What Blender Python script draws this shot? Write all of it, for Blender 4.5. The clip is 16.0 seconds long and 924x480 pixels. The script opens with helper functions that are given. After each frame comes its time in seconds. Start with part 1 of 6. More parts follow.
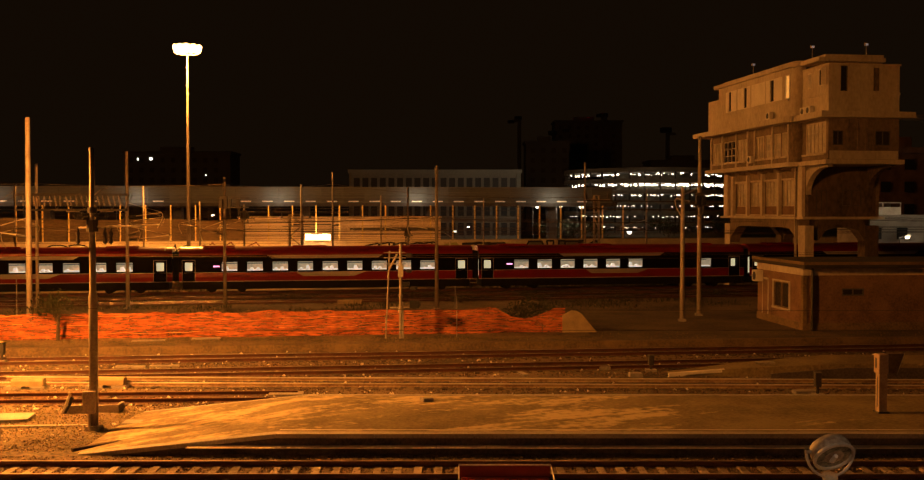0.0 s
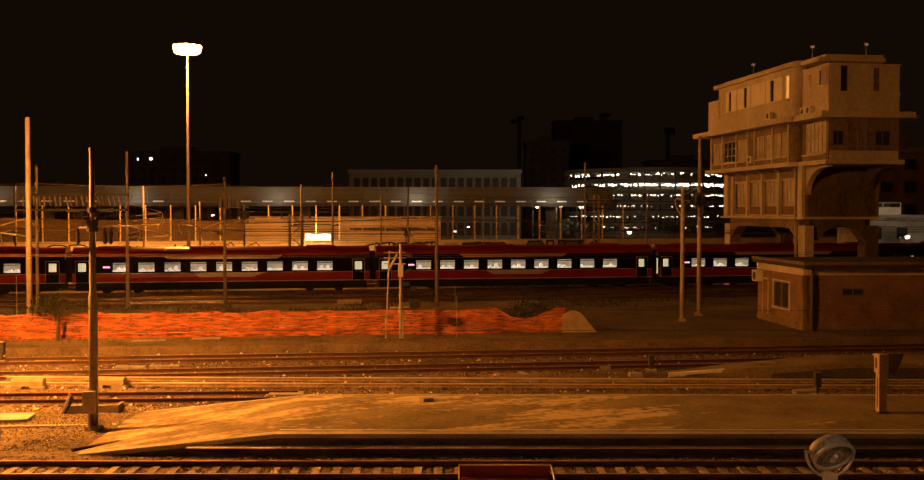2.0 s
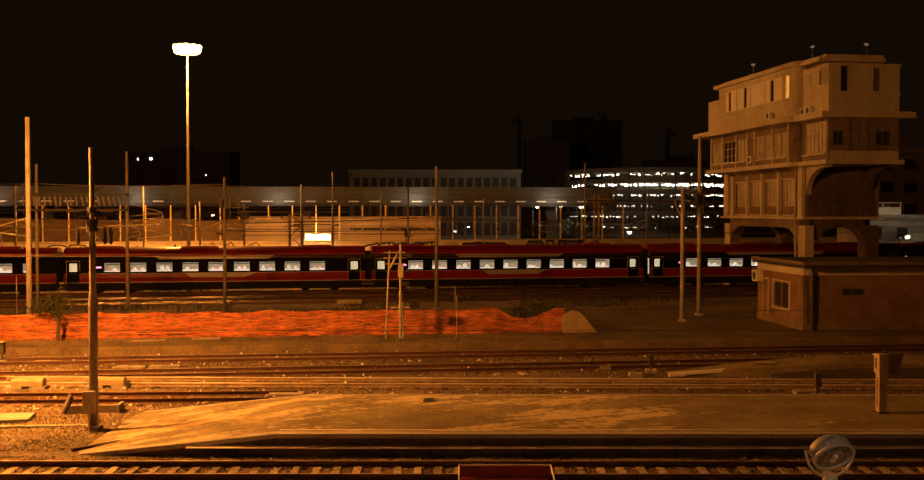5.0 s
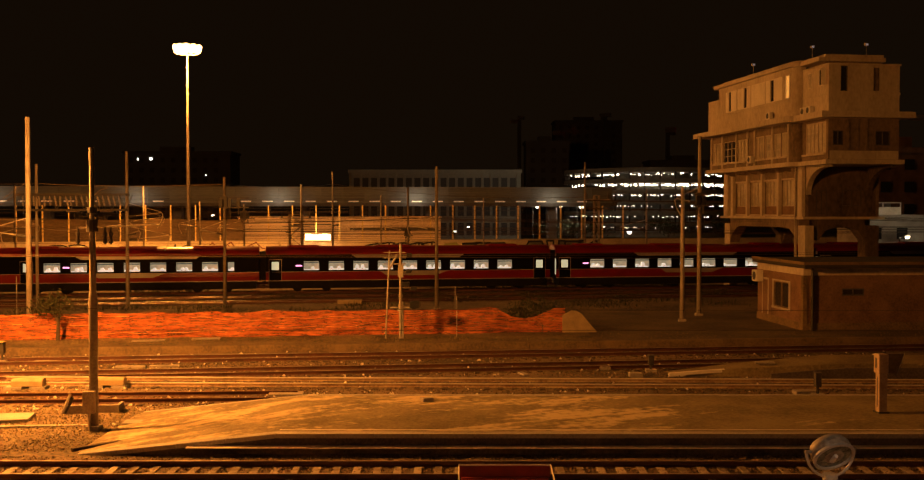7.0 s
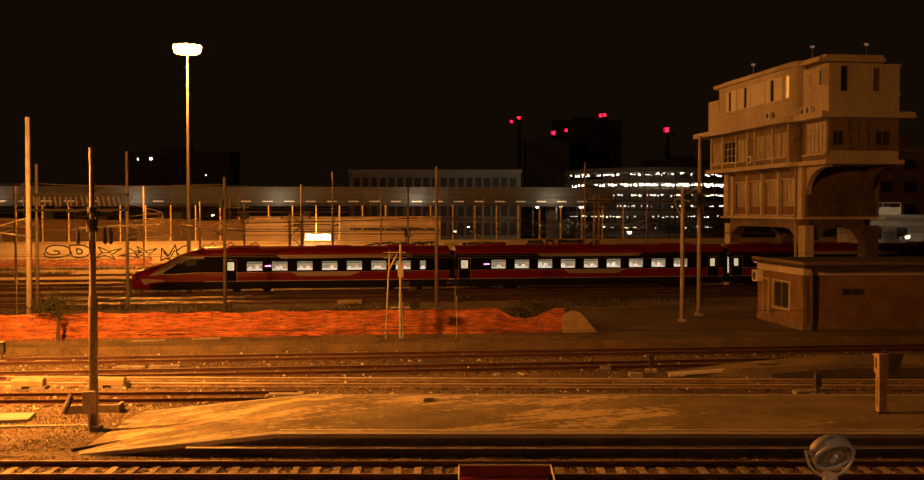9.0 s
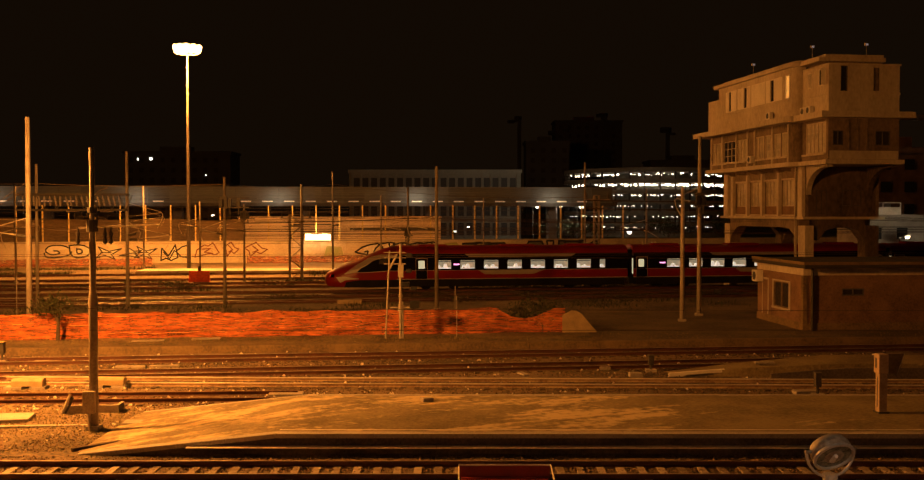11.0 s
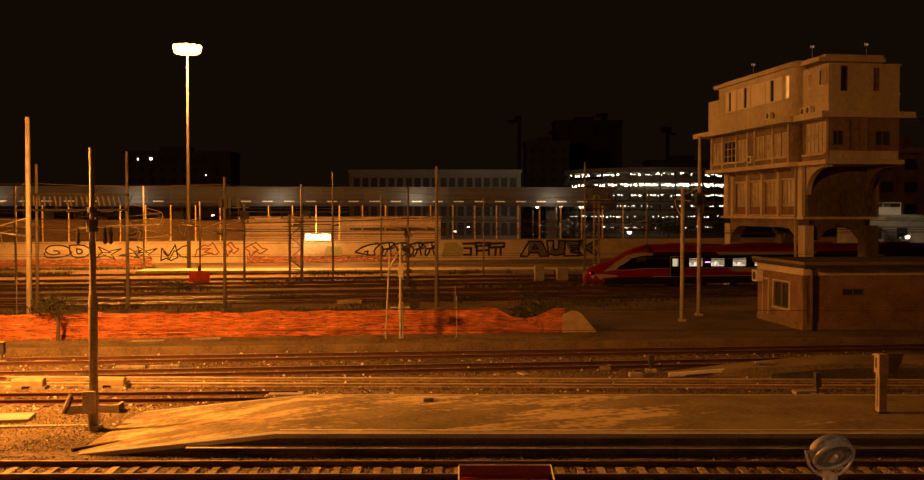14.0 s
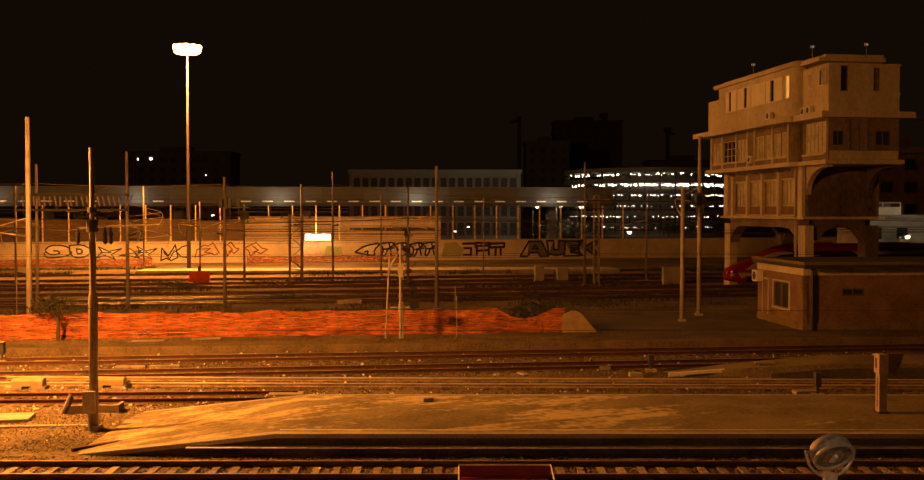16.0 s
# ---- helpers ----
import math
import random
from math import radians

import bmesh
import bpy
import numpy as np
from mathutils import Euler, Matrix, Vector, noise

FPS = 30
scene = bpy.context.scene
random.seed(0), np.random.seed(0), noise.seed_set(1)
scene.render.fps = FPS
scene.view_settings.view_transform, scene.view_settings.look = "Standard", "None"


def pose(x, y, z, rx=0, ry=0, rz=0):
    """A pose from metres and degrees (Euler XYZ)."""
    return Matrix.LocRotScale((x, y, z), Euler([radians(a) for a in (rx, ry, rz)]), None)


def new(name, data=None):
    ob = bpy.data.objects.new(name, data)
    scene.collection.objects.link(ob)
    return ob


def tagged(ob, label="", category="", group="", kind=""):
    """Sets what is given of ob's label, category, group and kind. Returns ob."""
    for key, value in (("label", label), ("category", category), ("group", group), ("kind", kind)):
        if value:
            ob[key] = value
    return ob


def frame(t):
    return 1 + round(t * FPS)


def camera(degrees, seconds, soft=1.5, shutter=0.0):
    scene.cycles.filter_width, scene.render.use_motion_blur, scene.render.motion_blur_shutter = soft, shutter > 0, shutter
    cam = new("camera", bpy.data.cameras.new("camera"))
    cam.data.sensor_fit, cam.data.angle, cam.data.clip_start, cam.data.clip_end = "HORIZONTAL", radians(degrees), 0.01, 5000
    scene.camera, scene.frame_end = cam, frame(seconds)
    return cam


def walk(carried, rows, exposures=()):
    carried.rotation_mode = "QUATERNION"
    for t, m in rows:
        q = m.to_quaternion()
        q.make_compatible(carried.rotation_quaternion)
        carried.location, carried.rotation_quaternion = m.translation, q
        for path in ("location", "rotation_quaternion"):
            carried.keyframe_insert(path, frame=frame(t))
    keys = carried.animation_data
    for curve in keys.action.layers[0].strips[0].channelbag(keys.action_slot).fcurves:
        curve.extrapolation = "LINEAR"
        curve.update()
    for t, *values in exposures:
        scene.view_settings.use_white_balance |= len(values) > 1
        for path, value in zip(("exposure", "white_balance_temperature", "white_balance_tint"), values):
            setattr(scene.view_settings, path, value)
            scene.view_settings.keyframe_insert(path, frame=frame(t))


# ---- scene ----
# a railway yard at night, seen from a window above it; tracks run along x, y goes away from the eye, rail heads at z = 0
EYE = (0.0, 0.0, 7.46)
cam = camera(48.26, 16.0, soft=1.22)
STAND = pose(*EYE, 88.4, 0, 0)
walk(cam, [(0.0, STAND), (16.0, STAND)])

# ---- light ----
world = bpy.data.worlds.new("night")
scene.world = world
world.use_nodes = True
world.node_tree.nodes["Background"].inputs[0].default_value = (1.0, 0.52, 0.2, 1)
world.node_tree.nodes["Background"].inputs[1].default_value = 0.0056
SODIUM = (1.0, 0.333, 0.047)


def lamp(name, place, watts, colour, radius, kind="POINT"):
    data = bpy.data.lights.new(name, kind)
    data.energy, data.color, data.shadow_soft_size = watts, colour, radius
    ob = new(name, data)
    ob.location = place
    return ob


MAST_A = (-35.0, 132.0)     # the tall mast by the graffiti wall
MAST_B = (-24.0, 38.2)      # its twin on the near side of the yard
lamp("mast_light", (MAST_A[0], MAST_A[1] - 1.8, 26.6), 62000, SODIUM, 0.9)
down = lamp("mast_floodlight", (MAST_A[0], MAST_A[1] - 1.8, 26.5), 118000, SODIUM, 0.8, "SPOT")
down.data.spot_size, down.data.spot_blend = radians(135), 0.9
lamp("mast_light", (MAST_B[0], MAST_B[1], 13.6), 71000, SODIUM, 1.3)
scene.view_settings.exposure = 0.0


# ---- materials ----
def mat(name, colour, rough=0.8, metal=0.0, vary=0.25, scale=3.0, bump=0.0, fine=40.0, tint=None, glow=0.0, spec=0.5, rand=0.0, stretch=None):
    m = bpy.data.materials.new(name)
    m.use_nodes = True
    nt = m.node_tree
    b = nt.nodes["Principled BSDF"]
    b.inputs["Roughness"].default_value, b.inputs["Metallic"].default_value = rough, metal
    b.inputs["Specular IOR Level"].default_value = spec
    geo = nt.nodes.new("ShaderNodeNewGeometry" if stretch == "world" else "ShaderNodeTexCoord")
    src = geo.outputs["Position" if stretch == "world" else "Object"]
    if isinstance(stretch, tuple):
        mp = nt.nodes.new("ShaderNodeMapping")
        mp.inputs["Scale"].default_value = stretch
        nt.links.new(src, mp.inputs[0])
        src = mp.outputs[0]
    big = nt.nodes.new("ShaderNodeTexNoise")
    big.inputs["Scale"].default_value, big.inputs["Detail"].default_value = scale, 6
    small = nt.nodes.new("ShaderNodeTexNoise")
    small.inputs["Scale"].default_value, small.inputs["Detail"].default_value = fine, 3
    nt.links.new(src, big.inputs["Vector"])
    nt.links.new(src, small.inputs["Vector"])
    ramp = nt.nodes.new("ShaderNodeValToRGB")
    c2 = tint or tuple(c * (1 - 2 * vary) for c in colour)
    ramp.color_ramp.elements[0].color, ramp.color_ramp.elements[1].color = (*c2, 1), (*colour, 1)
    ramp.color_ramp.elements[0].position, ramp.color_ramp.elements[1].position = 0.36, 0.6
    add = nt.nodes.new("ShaderNodeMath")
    add.operation = "MULTIPLY_ADD"
    add.inputs[1].default_value = 0.45
    nt.links.new(small.outputs[0], add.inputs[0])
    half = nt.nodes.new("ShaderNodeMath")
    half.operation = "MULTIPLY"
    half.inputs[1].default_value = 0.55
    nt.links.new(big.outputs[0], half.inputs[0])
    nt.links.new(half.outputs[0], add.inputs[2])
    last = add.outputs[0]
    if rand:
        info = nt.nodes.new("ShaderNodeObjectInfo")
        r = nt.nodes.new("ShaderNodeMath")
        r.operation = "MULTIPLY_ADD"
        r.inputs[1].default_value = rand
        nt.links.new(info.outputs["Random"], r.inputs[0])
        sub = nt.nodes.new("ShaderNodeMath")
        sub.operation = "SUBTRACT"
        sub.inputs[1].default_value = rand / 2
        nt.links.new(last, sub.inputs[0])
        nt.links.new(sub.outputs[0], r.inputs[2])
        last = r.outputs[0]
    nt.links.new(last, ramp.inputs[0])
    nt.links.new(ramp.outputs[0], b.inputs["Base Color"])
    if bump:
        bp = nt.nodes.new("ShaderNodeBump")
        bp.inputs["Strength"].default_value, bp.inputs["Distance"].default_value = 0.8, bump
        nt.links.new(last, bp.inputs["Height"])
        nt.links.new(bp.outputs[0], b.inputs["Normal"])
    if glow:
        b.inputs["Emission Color"].default_value = (*colour, 1)
        b.inputs["Emission Strength"].default_value = glow
    return m


M_GRAVEL = mat("ballast", (0.23, 0.168, 0.1), 0.95, 0, tint=(0.03, 0.024, 0.018), scale=0.16, fine=6, bump=0.05, stretch="world")
M_STONE = mat("ballast_stones", (0.4, 0.34, 0.28), 0.9, 0, tint=(0.13, 0.1, 0.08), scale=2.0, fine=7, stretch="world")


def vary_by_piece(m, low, high):
    """Each loose piece of the mesh gets its own shade."""
    nt = m.node_tree
    b = nt.nodes["Principled BSDF"]
    g = nt.nodes.new("ShaderNodeNewGeometry")
    r = nt.nodes.new("ShaderNodeValToRGB")
    r.color_ramp.elements[0].color, r.color_ramp.elements[1].color = (*low, 1), (*high, 1)
    nt.links.new(g.outputs["Random Per Island"], r.inputs[0])
    nt.links.new(r.outputs[0], b.inputs["Base Color"])


vary_by_piece(M_STONE, (0.055, 0.036, 0.021), (0.33, 0.235, 0.14))
M_EARTH = mat("weedy_earth", (0.23, 0.17, 0.09), 1, 0, tint=(0.045, 0.035, 0.02), scale=0.4, fine=6, bump=0.05, stretch="world")
M_OLDTAR = mat("old_patched_tar", (0.15, 0.11, 0.07), 0.9, 0, tint=(0.05, 0.037, 0.025), scale=0.35, fine=5, bump=0.02, stretch="world")
M_RAIL = mat("rusty_rail", (0.14, 0.055, 0.028), 0.65, 0.2, tint=(0.06, 0.026, 0.014), scale=1.5, stretch="world")
M_RAILTOP = mat("worn_rail_head", (0.4, 0.34, 0.28), 0.55, 0.5, vary=0.15, scale=1.0, stretch="world")
# lamp glints on one track's rails, put into two pale non-metal colours
M_GLINTRAIL = mat("glint_rail_head", (0.82, 0.74, 0.62), 0.4, 0.0, vary=0.2, scale=0.5, stretch="world")
M_GLINTSIDE = mat("glint_pale_rail", (0.48, 0.35, 0.2), 0.8, 0.0, tint=(0.2, 0.11, 0.055), scale=0.8, fine=9, stretch="world")
M_RAILRUST = mat("unused_rail_head", (0.22, 0.1, 0.05), 0.5, 0.4, vary=0.2, scale=1.0, stretch="world")
M_SLEEPER = mat("concrete_sleeper", (0.44, 0.37, 0.28), 0.9, 0, tint=(0.2, 0.155, 0.11), scale=2, fine=18, bump=0.01, rand=0.25)
M_WOOD = mat("tarred_sleeper", (0.13, 0.09, 0.06), 0.9, 0, vary=0.3, scale=2, stretch="world")
M_KERB = mat("platform_kerb", (0.52, 0.48, 0.42), 0.8, 0, tint=(0.3, 0.27, 0.23), scale=1.4, fine=25, bump=0.006, rand=0.15)
M_FACE = mat("platform_face", (0.16, 0.13, 0.11), 0.95, 0, tint=(0.06, 0.05, 0.04), scale=0.8, fine=10, bump=0.01, stretch="world")
M_CONC = mat("grey_concrete", (0.42, 0.38, 0.33), 0.85, 0, tint=(0.24, 0.21, 0.18), scale=0.6, fine=14, bump=0.01, stretch="world")
M_DARKCONC = mat("dark_concrete", (0.11, 0.1, 0.09), 0.9, 0, tint=(0.05, 0.045, 0.04), scale=0.5, fine=10, stretch="world")
M_STEEL = mat("galvanised_steel", (0.52, 0.47, 0.4), 0.6, 0.1, tint=(0.3, 0.25, 0.19), scale=1.2, fine=20, stretch="world")
M_DARKSTEEL = mat("dark_painted_steel", (0.1, 0.09, 0.08), 0.6, 0.2, vary=0.25, scale=2, stretch="world")
M_WIRE = mat("contact_wire", (0.11, 0.08, 0.055), 0.5, 0.6, vary=0.1, stretch="world")
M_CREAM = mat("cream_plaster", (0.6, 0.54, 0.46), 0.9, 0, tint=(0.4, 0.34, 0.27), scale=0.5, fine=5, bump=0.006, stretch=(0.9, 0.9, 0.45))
# darker cream: shade under the canopy and overhangs put into the colour
M_CREAMDARK = mat("shaded_plaster", (0.25, 0.19, 0.14), 0.9, 0, tint=(0.11, 0.083, 0.06), scale=0.5, fine=5, bump=0.006, stretch=(0.9, 0.9, 0.5))
M_BRICK = mat("brown_plaster", (0.25, 0.15, 0.095), 0.9, 0, tint=(0.13, 0.075, 0.05), scale=0.9, fine=9, bump=0.008, stretch="world")
M_ROOF = mat("roofing_felt", (0.05, 0.043, 0.038), 0.9, 0, vary=0.3, scale=0.8, stretch="world")
M_WALL = mat("pale_boundary_wall", (0.62, 0.55, 0.45), 0.9, 0, tint=(0.42, 0.34, 0.26), scale=0.35, fine=5, bump=0.01, stretch="world")
M_PAINT = mat("black_spray_paint", (0.02, 0.018, 0.018), 0.7, 0, vary=0.2)
M_PAINTW = mat("white_spray_paint", (0.72, 0.7, 0.66), 0.7, 0, vary=0.12)
M_PAINTR = mat("brown_spray_paint", (0.2, 0.06, 0.03), 0.7, 0, vary=0.2)
M_PAINTG = mat("green_spray_paint", (0.26, 0.3, 0.11), 0.8, 0, tint=(0.4, 0.36, 0.22), scale=0.7, fine=4)
M_NET = mat("orange_safety_net", (0.85, 0.13, 0.02), 0.75, 0, tint=(0.5, 0.07, 0.012), scale=0.9, fine=5, stretch="world")
M_TRAINRED = mat("train_red", (0.23, 0.012, 0.008), 0.3, 0, vary=0.12, scale=0.6, spec=0.25)
M_TRAINDARK = mat("train_charcoal", (0.008, 0.007, 0.007), 0.18, 0, vary=0.15, scale=0.8, spec=0.1)
M_TRAINGREY = mat("train_silver", (0.4, 0.36, 0.33), 0.4, 0.1, vary=0.1, scale=0.8)
M_SKIRT = mat("train_underframe", (0.014, 0.012, 0.011), 0.8, 0.0, vary=0.3, scale=1.5, spec=0.2)
# lining emits a little, standing in for lamplight on the saloon walls
M_LINING = mat("glowing_carriage_lining", (0.74, 0.58, 0.36), 0.7, 0, vary=0.25, scale=1.0, fine=3, glow=0.3)
M_LIGHTSTRIP = mat("carriage_light", (1.0, 0.86, 0.62), 0.5, 0, vary=0.02, glow=3.0)
M_DOORLIGHT = mat("lit_vestibule", (1.0, 0.86, 0.5), 0.5, 0, vary=0.2, scale=2, glow=0.55)
M_SEAT = mat("dark_seat_cloth", (0.14, 0.115, 0.09), 0.9, 0, vary=0.2, scale=3)
# headrests and tables glow in place of the ceiling light on them
M_HEADREST = mat("glowing_headrest", (0.92, 0.82, 0.66), 0.8, 0, vary=0.05, scale=3, glow=0.6)
M_MAGENTA = mat("destination_display", (1.0, 0.35, 0.75), 0.5, 0, vary=0.02, glow=1.6)
M_TAIL = mat("tail_light", (1.0, 0.03, 0.02), 0.4, 0, vary=0.02, glow=2)
M_LAMPGLOW = mat("sodium_lamp_glass", (1.0, 0.6, 0.2), 0.4, 0, vary=0.02, glow=6)
M_WHITEGLOW = mat("cool_white_lamp", (1.0, 0.9, 0.75), 0.4, 0, vary=0.02, glow=5)
M_PARKGLOW = mat("car_park_lights", (1.0, 0.84, 0.6), 0.4, 0, vary=0.1, scale=0.3, glow=9.0)
M_SIGNGLOW = mat("floodlit_box", (1.0, 0.72, 0.34), 0.4, 0, vary=0.03, scale=0.6, glow=3.4)
M_FARGLOW = mat("dim_white_lamp", (0.8, 0.85, 1.0), 0.4, 0, vary=0.02, glow=0.12)
M_BEACON = mat("beacon_lens", (1.0, 0.006, 0.03), 0.4, 0, vary=0.02, glow=6)
M_BULB = mat("warm_window", (1.0, 0.5, 0.1), 0.5, 0, vary=0.3, scale=1.5, glow=0.55)
# signal box plaster with the shade of its end and right side painted in
M_DEEPSHADE = mat("deep_shade_plaster", (0.14, 0.1, 0.07), 0.95, 0, tint=(0.055, 0.04, 0.028), scale=0.5, fine=4, bump=0.008, stretch=(0.9, 0.9, 0.5))
M_GLASS = mat("dusty_dark_glass", (0.05, 0.045, 0.04), 0.15, 0, vary=0.2, scale=1.2, stretch="world")
M_BLIND = mat("cream_shutter", (0.84, 0.79, 0.72), 0.7, 0, vary=0.1, scale=0.9, fine=6, stretch="world")
M_FROST = mat("frosted_glazing", (0.6, 0.55, 0.46), 0.4, 0, vary=0.3, scale=0.8, stretch="world")
M_YELLOW = mat("yellow_steel_post", (0.78, 0.6, 0.24), 0.6, 0, vary=0.15, scale=2, stretch="world")
M_WHITE = mat("white_enamel", (0.72, 0.69, 0.63), 0.5, 0, vary=0.12, scale=2)
M_POSTPAINT = mat("dull_buff_enamel", (0.5, 0.4, 0.3), 0.6, 0, tint=(0.33, 0.24, 0.16), scale=1.6, fine=12)
M_BLACK = mat("black_plastic", (0.02, 0.02, 0.02), 0.5, 0, vary=0.2)
M_REDPAINT = mat("red_sheet_metal", (0.3, 0.035, 0.02), 0.35, 0.1, vary=0.2, scale=2)
M_LEAF = mat("dull_leaves", (0.06, 0.066, 0.022), 0.8, 0, tint=(0.025, 0.032, 0.012), scale=2, fine=8, stretch="world")
M_BARK = mat("bark", (0.12, 0.09, 0.06), 0.95, 0, vary=0.3, scale=6)
M_MAST = mat("dull_mast_paint", (0.3, 0.26, 0.21), 0.7, 0, tint=(0.17, 0.14, 0.11), scale=1.0, fine=12, stretch="world")
M_OCHRE = mat("faded_ochre_cover", (0.46, 0.35, 0.2), 0.7, 0, vary=0.2, scale=2, stretch="world")
M_EDGESTONE = mat("old_edge_stone", (0.235, 0.165, 0.088), 0.95, 0, tint=(0.1, 0.072, 0.045), scale=0.7, fine=8, bump=0.02, stretch="world")
M_FARGLASS = mat("far_window_glass", (0.02, 0.02, 0.02), 0.7, 0, vary=0.2, stretch="world")
M_SHINYRAIL = mat("polished_rail_head", (0.6, 0.55, 0.5), 0.3, 1.0, vary=0.1, scale=1.0, stretch="world")
M_PALE = mat("pale_concrete", (0.86, 0.8, 0.72), 0.7, 0, tint=(0.6, 0.54, 0.46), scale=0.9, fine=20, stretch="world")
M_GREYGLASS = mat("pressed_lamp_glass", (0.27, 0.27, 0.2), 0.2, 0.1, vary=0.35, scale=14)
M_HOUSING = mat("weathered_lamp_housing", (0.34, 0.31, 0.25), 0.55, 0.1, tint=(0.16, 0.12, 0.08), scale=5, fine=30)
M_ALU = mat("weathered_aluminium", (0.5, 0.48, 0.43), 0.5, 0.25, vary=0.15, scale=6)
M_BARRIER = mat("noise_barrier_panel", (0.15, 0.16, 0.15), 0.6, 0.1, tint=(0.06, 0.06, 0.055), scale=0.2, fine=2.5, stretch=(0.3, 1.0, 9.0), rand=0.1)
M_PINK = mat("salmon_panel", (0.74, 0.6, 0.48), 0.8, 0, tint=(0.52, 0.4, 0.31), scale=0.3, fine=4, stretch="world")
M_FARWALL = mat("far_concrete", (0.17, 0.17, 0.145), 0.9, 0, vary=0.15, scale=0.1, fine=2, stretch="world")
M_FARDARK = mat("far_dark_facade", (0.06, 0.06, 0.06), 0.8, 0, vary=0.2, scale=0.1, stretch="world")


def asphalt(name, bare):
    """Platform paving: dark asphalt with long pale worn streaks."""
    m = mat(name, (0.3, 0.24, 0.13), 0.9, 0, tint=(0.14, 0.106, 0.056), scale=0.55, fine=9, bump=0.012, stretch="world")
    nt = m.node_tree
    b = nt.nodes["Principled BSDF"]
    base = b.inputs["Base Color"].links[0].from_socket
    geo = nt.nodes.new("ShaderNodeNewGeometry")
    mp = nt.nodes.new("ShaderNodeMapping")
    mp.vector_type = "TEXTURE"
    mp.inputs["Rotation"].default_value = (0, 0, radians(24))
    mp.inputs["Scale"].default_value = (5.0, 1.1, 1)
    n = nt.nodes.new("ShaderNodeTexNoise")
    n.inputs["Scale"].default_value, n.inputs["Detail"].default_value, n.inputs["Roughness"].default_value = 1.0, 9, 0.68
    r = nt.nodes.new("ShaderNodeValToRGB")
    r.color_ramp.elements[0].position, r.color_ramp.elements[1].position = bare - 0.045, bare + 0.085
    mix = nt.nodes.new("ShaderNodeMix")
    mix.data_type = "RGBA"
    mix.inputs[7].default_value = (0.6, 0.48, 0.28, 1)
    nt.links.new(geo.outputs["Position"], mp.inputs[0])
    nt.links.new(mp.outputs[0], n.inputs["Vector"])
    grit = nt.nodes.new("ShaderNodeTexNoise")
    grit.inputs["Scale"].default_value, grit.inputs["Detail"].default_value = 3.5, 8
    nt.links.new(geo.outputs["Position"], grit.inputs["Vector"])
    mad = nt.nodes.new("ShaderNodeMath")
    mad.operation = "MULTIPLY_ADD"
    mad.inputs[1].default_value = 0.32
    nt.links.new(grit.outputs[0], mad.inputs[0])
    wide = nt.nodes.new("ShaderNodeTexNoise")
    wide.inputs["Scale"].default_value, wide.inputs["Detail"].default_value = 0.16, 2
    nt.links.new(geo.outputs["Position"], wide.inputs["Vector"])
    mad2 = nt.nodes.new("ShaderNodeMath")
    mad2.operation = "MULTIPLY_ADD"
    mad2.inputs[1].default_value = 0.5
    nt.links.new(wide.outputs[0], mad2.inputs[0])
    nt.links.new(n.outputs[0], mad2.inputs[2])
    nt.links.new(mad2.outputs[0], mad.inputs[2])
    apart = nt.nodes.new("ShaderNodeSeparateXYZ")
    nt.links.new(geo.outputs["Position"], apart.inputs[0])
    worn = nt.nodes.new("ShaderNodeMapRange")
    worn.inputs[1].default_value, worn.inputs[2].default_value, worn.inputs[3].default_value, worn.inputs[4].default_value = 5.0, 13.0, 0.0, 0.2
    nt.links.new(apart.outputs[0], worn.inputs[0])
    less = nt.nodes.new("ShaderNodeMath")
    less.operation = "SUBTRACT"
    nt.links.new(mad.outputs[0], less.inputs[0])
    nt.links.new(worn.outputs[0], less.inputs[1])
    nt.links.new(less.outputs[0], r.inputs[0])
    nt.links.new(r.outputs[0], mix.inputs[0])
    nt.links.new(base, mix.inputs[6])
    nt.links.new(mix.outputs[2], b.inputs["Base Color"])
    return m


M_ASPHALT = asphalt("worn_asphalt", 0.95)
M_RAMP = asphalt("bare_worn_asphalt", 0.925)
M_FOLD = mat("stretched_net_edge", (0.95, 0.45, 0.16), 0.7, 0, vary=0.2, scale=2)


def net_weave(name, colour, tint, thin, dense):
    """Orange plastic net: open weave, so that much of it lets the view through, in lengthwise folds."""
    m = mat(name, colour, 0.85, 0, tint=tint, scale=1.3, fine=9.0, stretch=(0.8, 1.0, 2.4))
    nt = m.node_tree
    b = nt.nodes["Principled BSDF"]
    co = nt.nodes.new("ShaderNodeTexCoord")
    mp = nt.nodes.new("ShaderNodeMapping")
    mp.inputs["Scale"].default_value = (0.5, 0.6, 3.0)
    n = nt.nodes.new("ShaderNodeTexNoise")
    n.inputs["Scale"].default_value, n.inputs["Detail"].default_value = 2.6, 9
    r = nt.nodes.new("ShaderNodeMapRange")
    r.inputs[1].default_value, r.inputs[2].default_value, r.inputs[3].default_value, r.inputs[4].default_value = 0.35, 0.66, thin, dense
    nt.links.new(co.outputs["Object"], mp.inputs[0])
    nt.links.new(mp.outputs[0], n.inputs["Vector"])
    nt.links.new(n.outputs[0], r.inputs[0])
    nt.links.new(r.outputs[0], b.inputs["Alpha"])
    return m


M_NETWEAVE = net_weave("orange_net_weave", (0.74, 0.24, 0.075), (0.36, 0.085, 0.028), 0.3, 0.95)
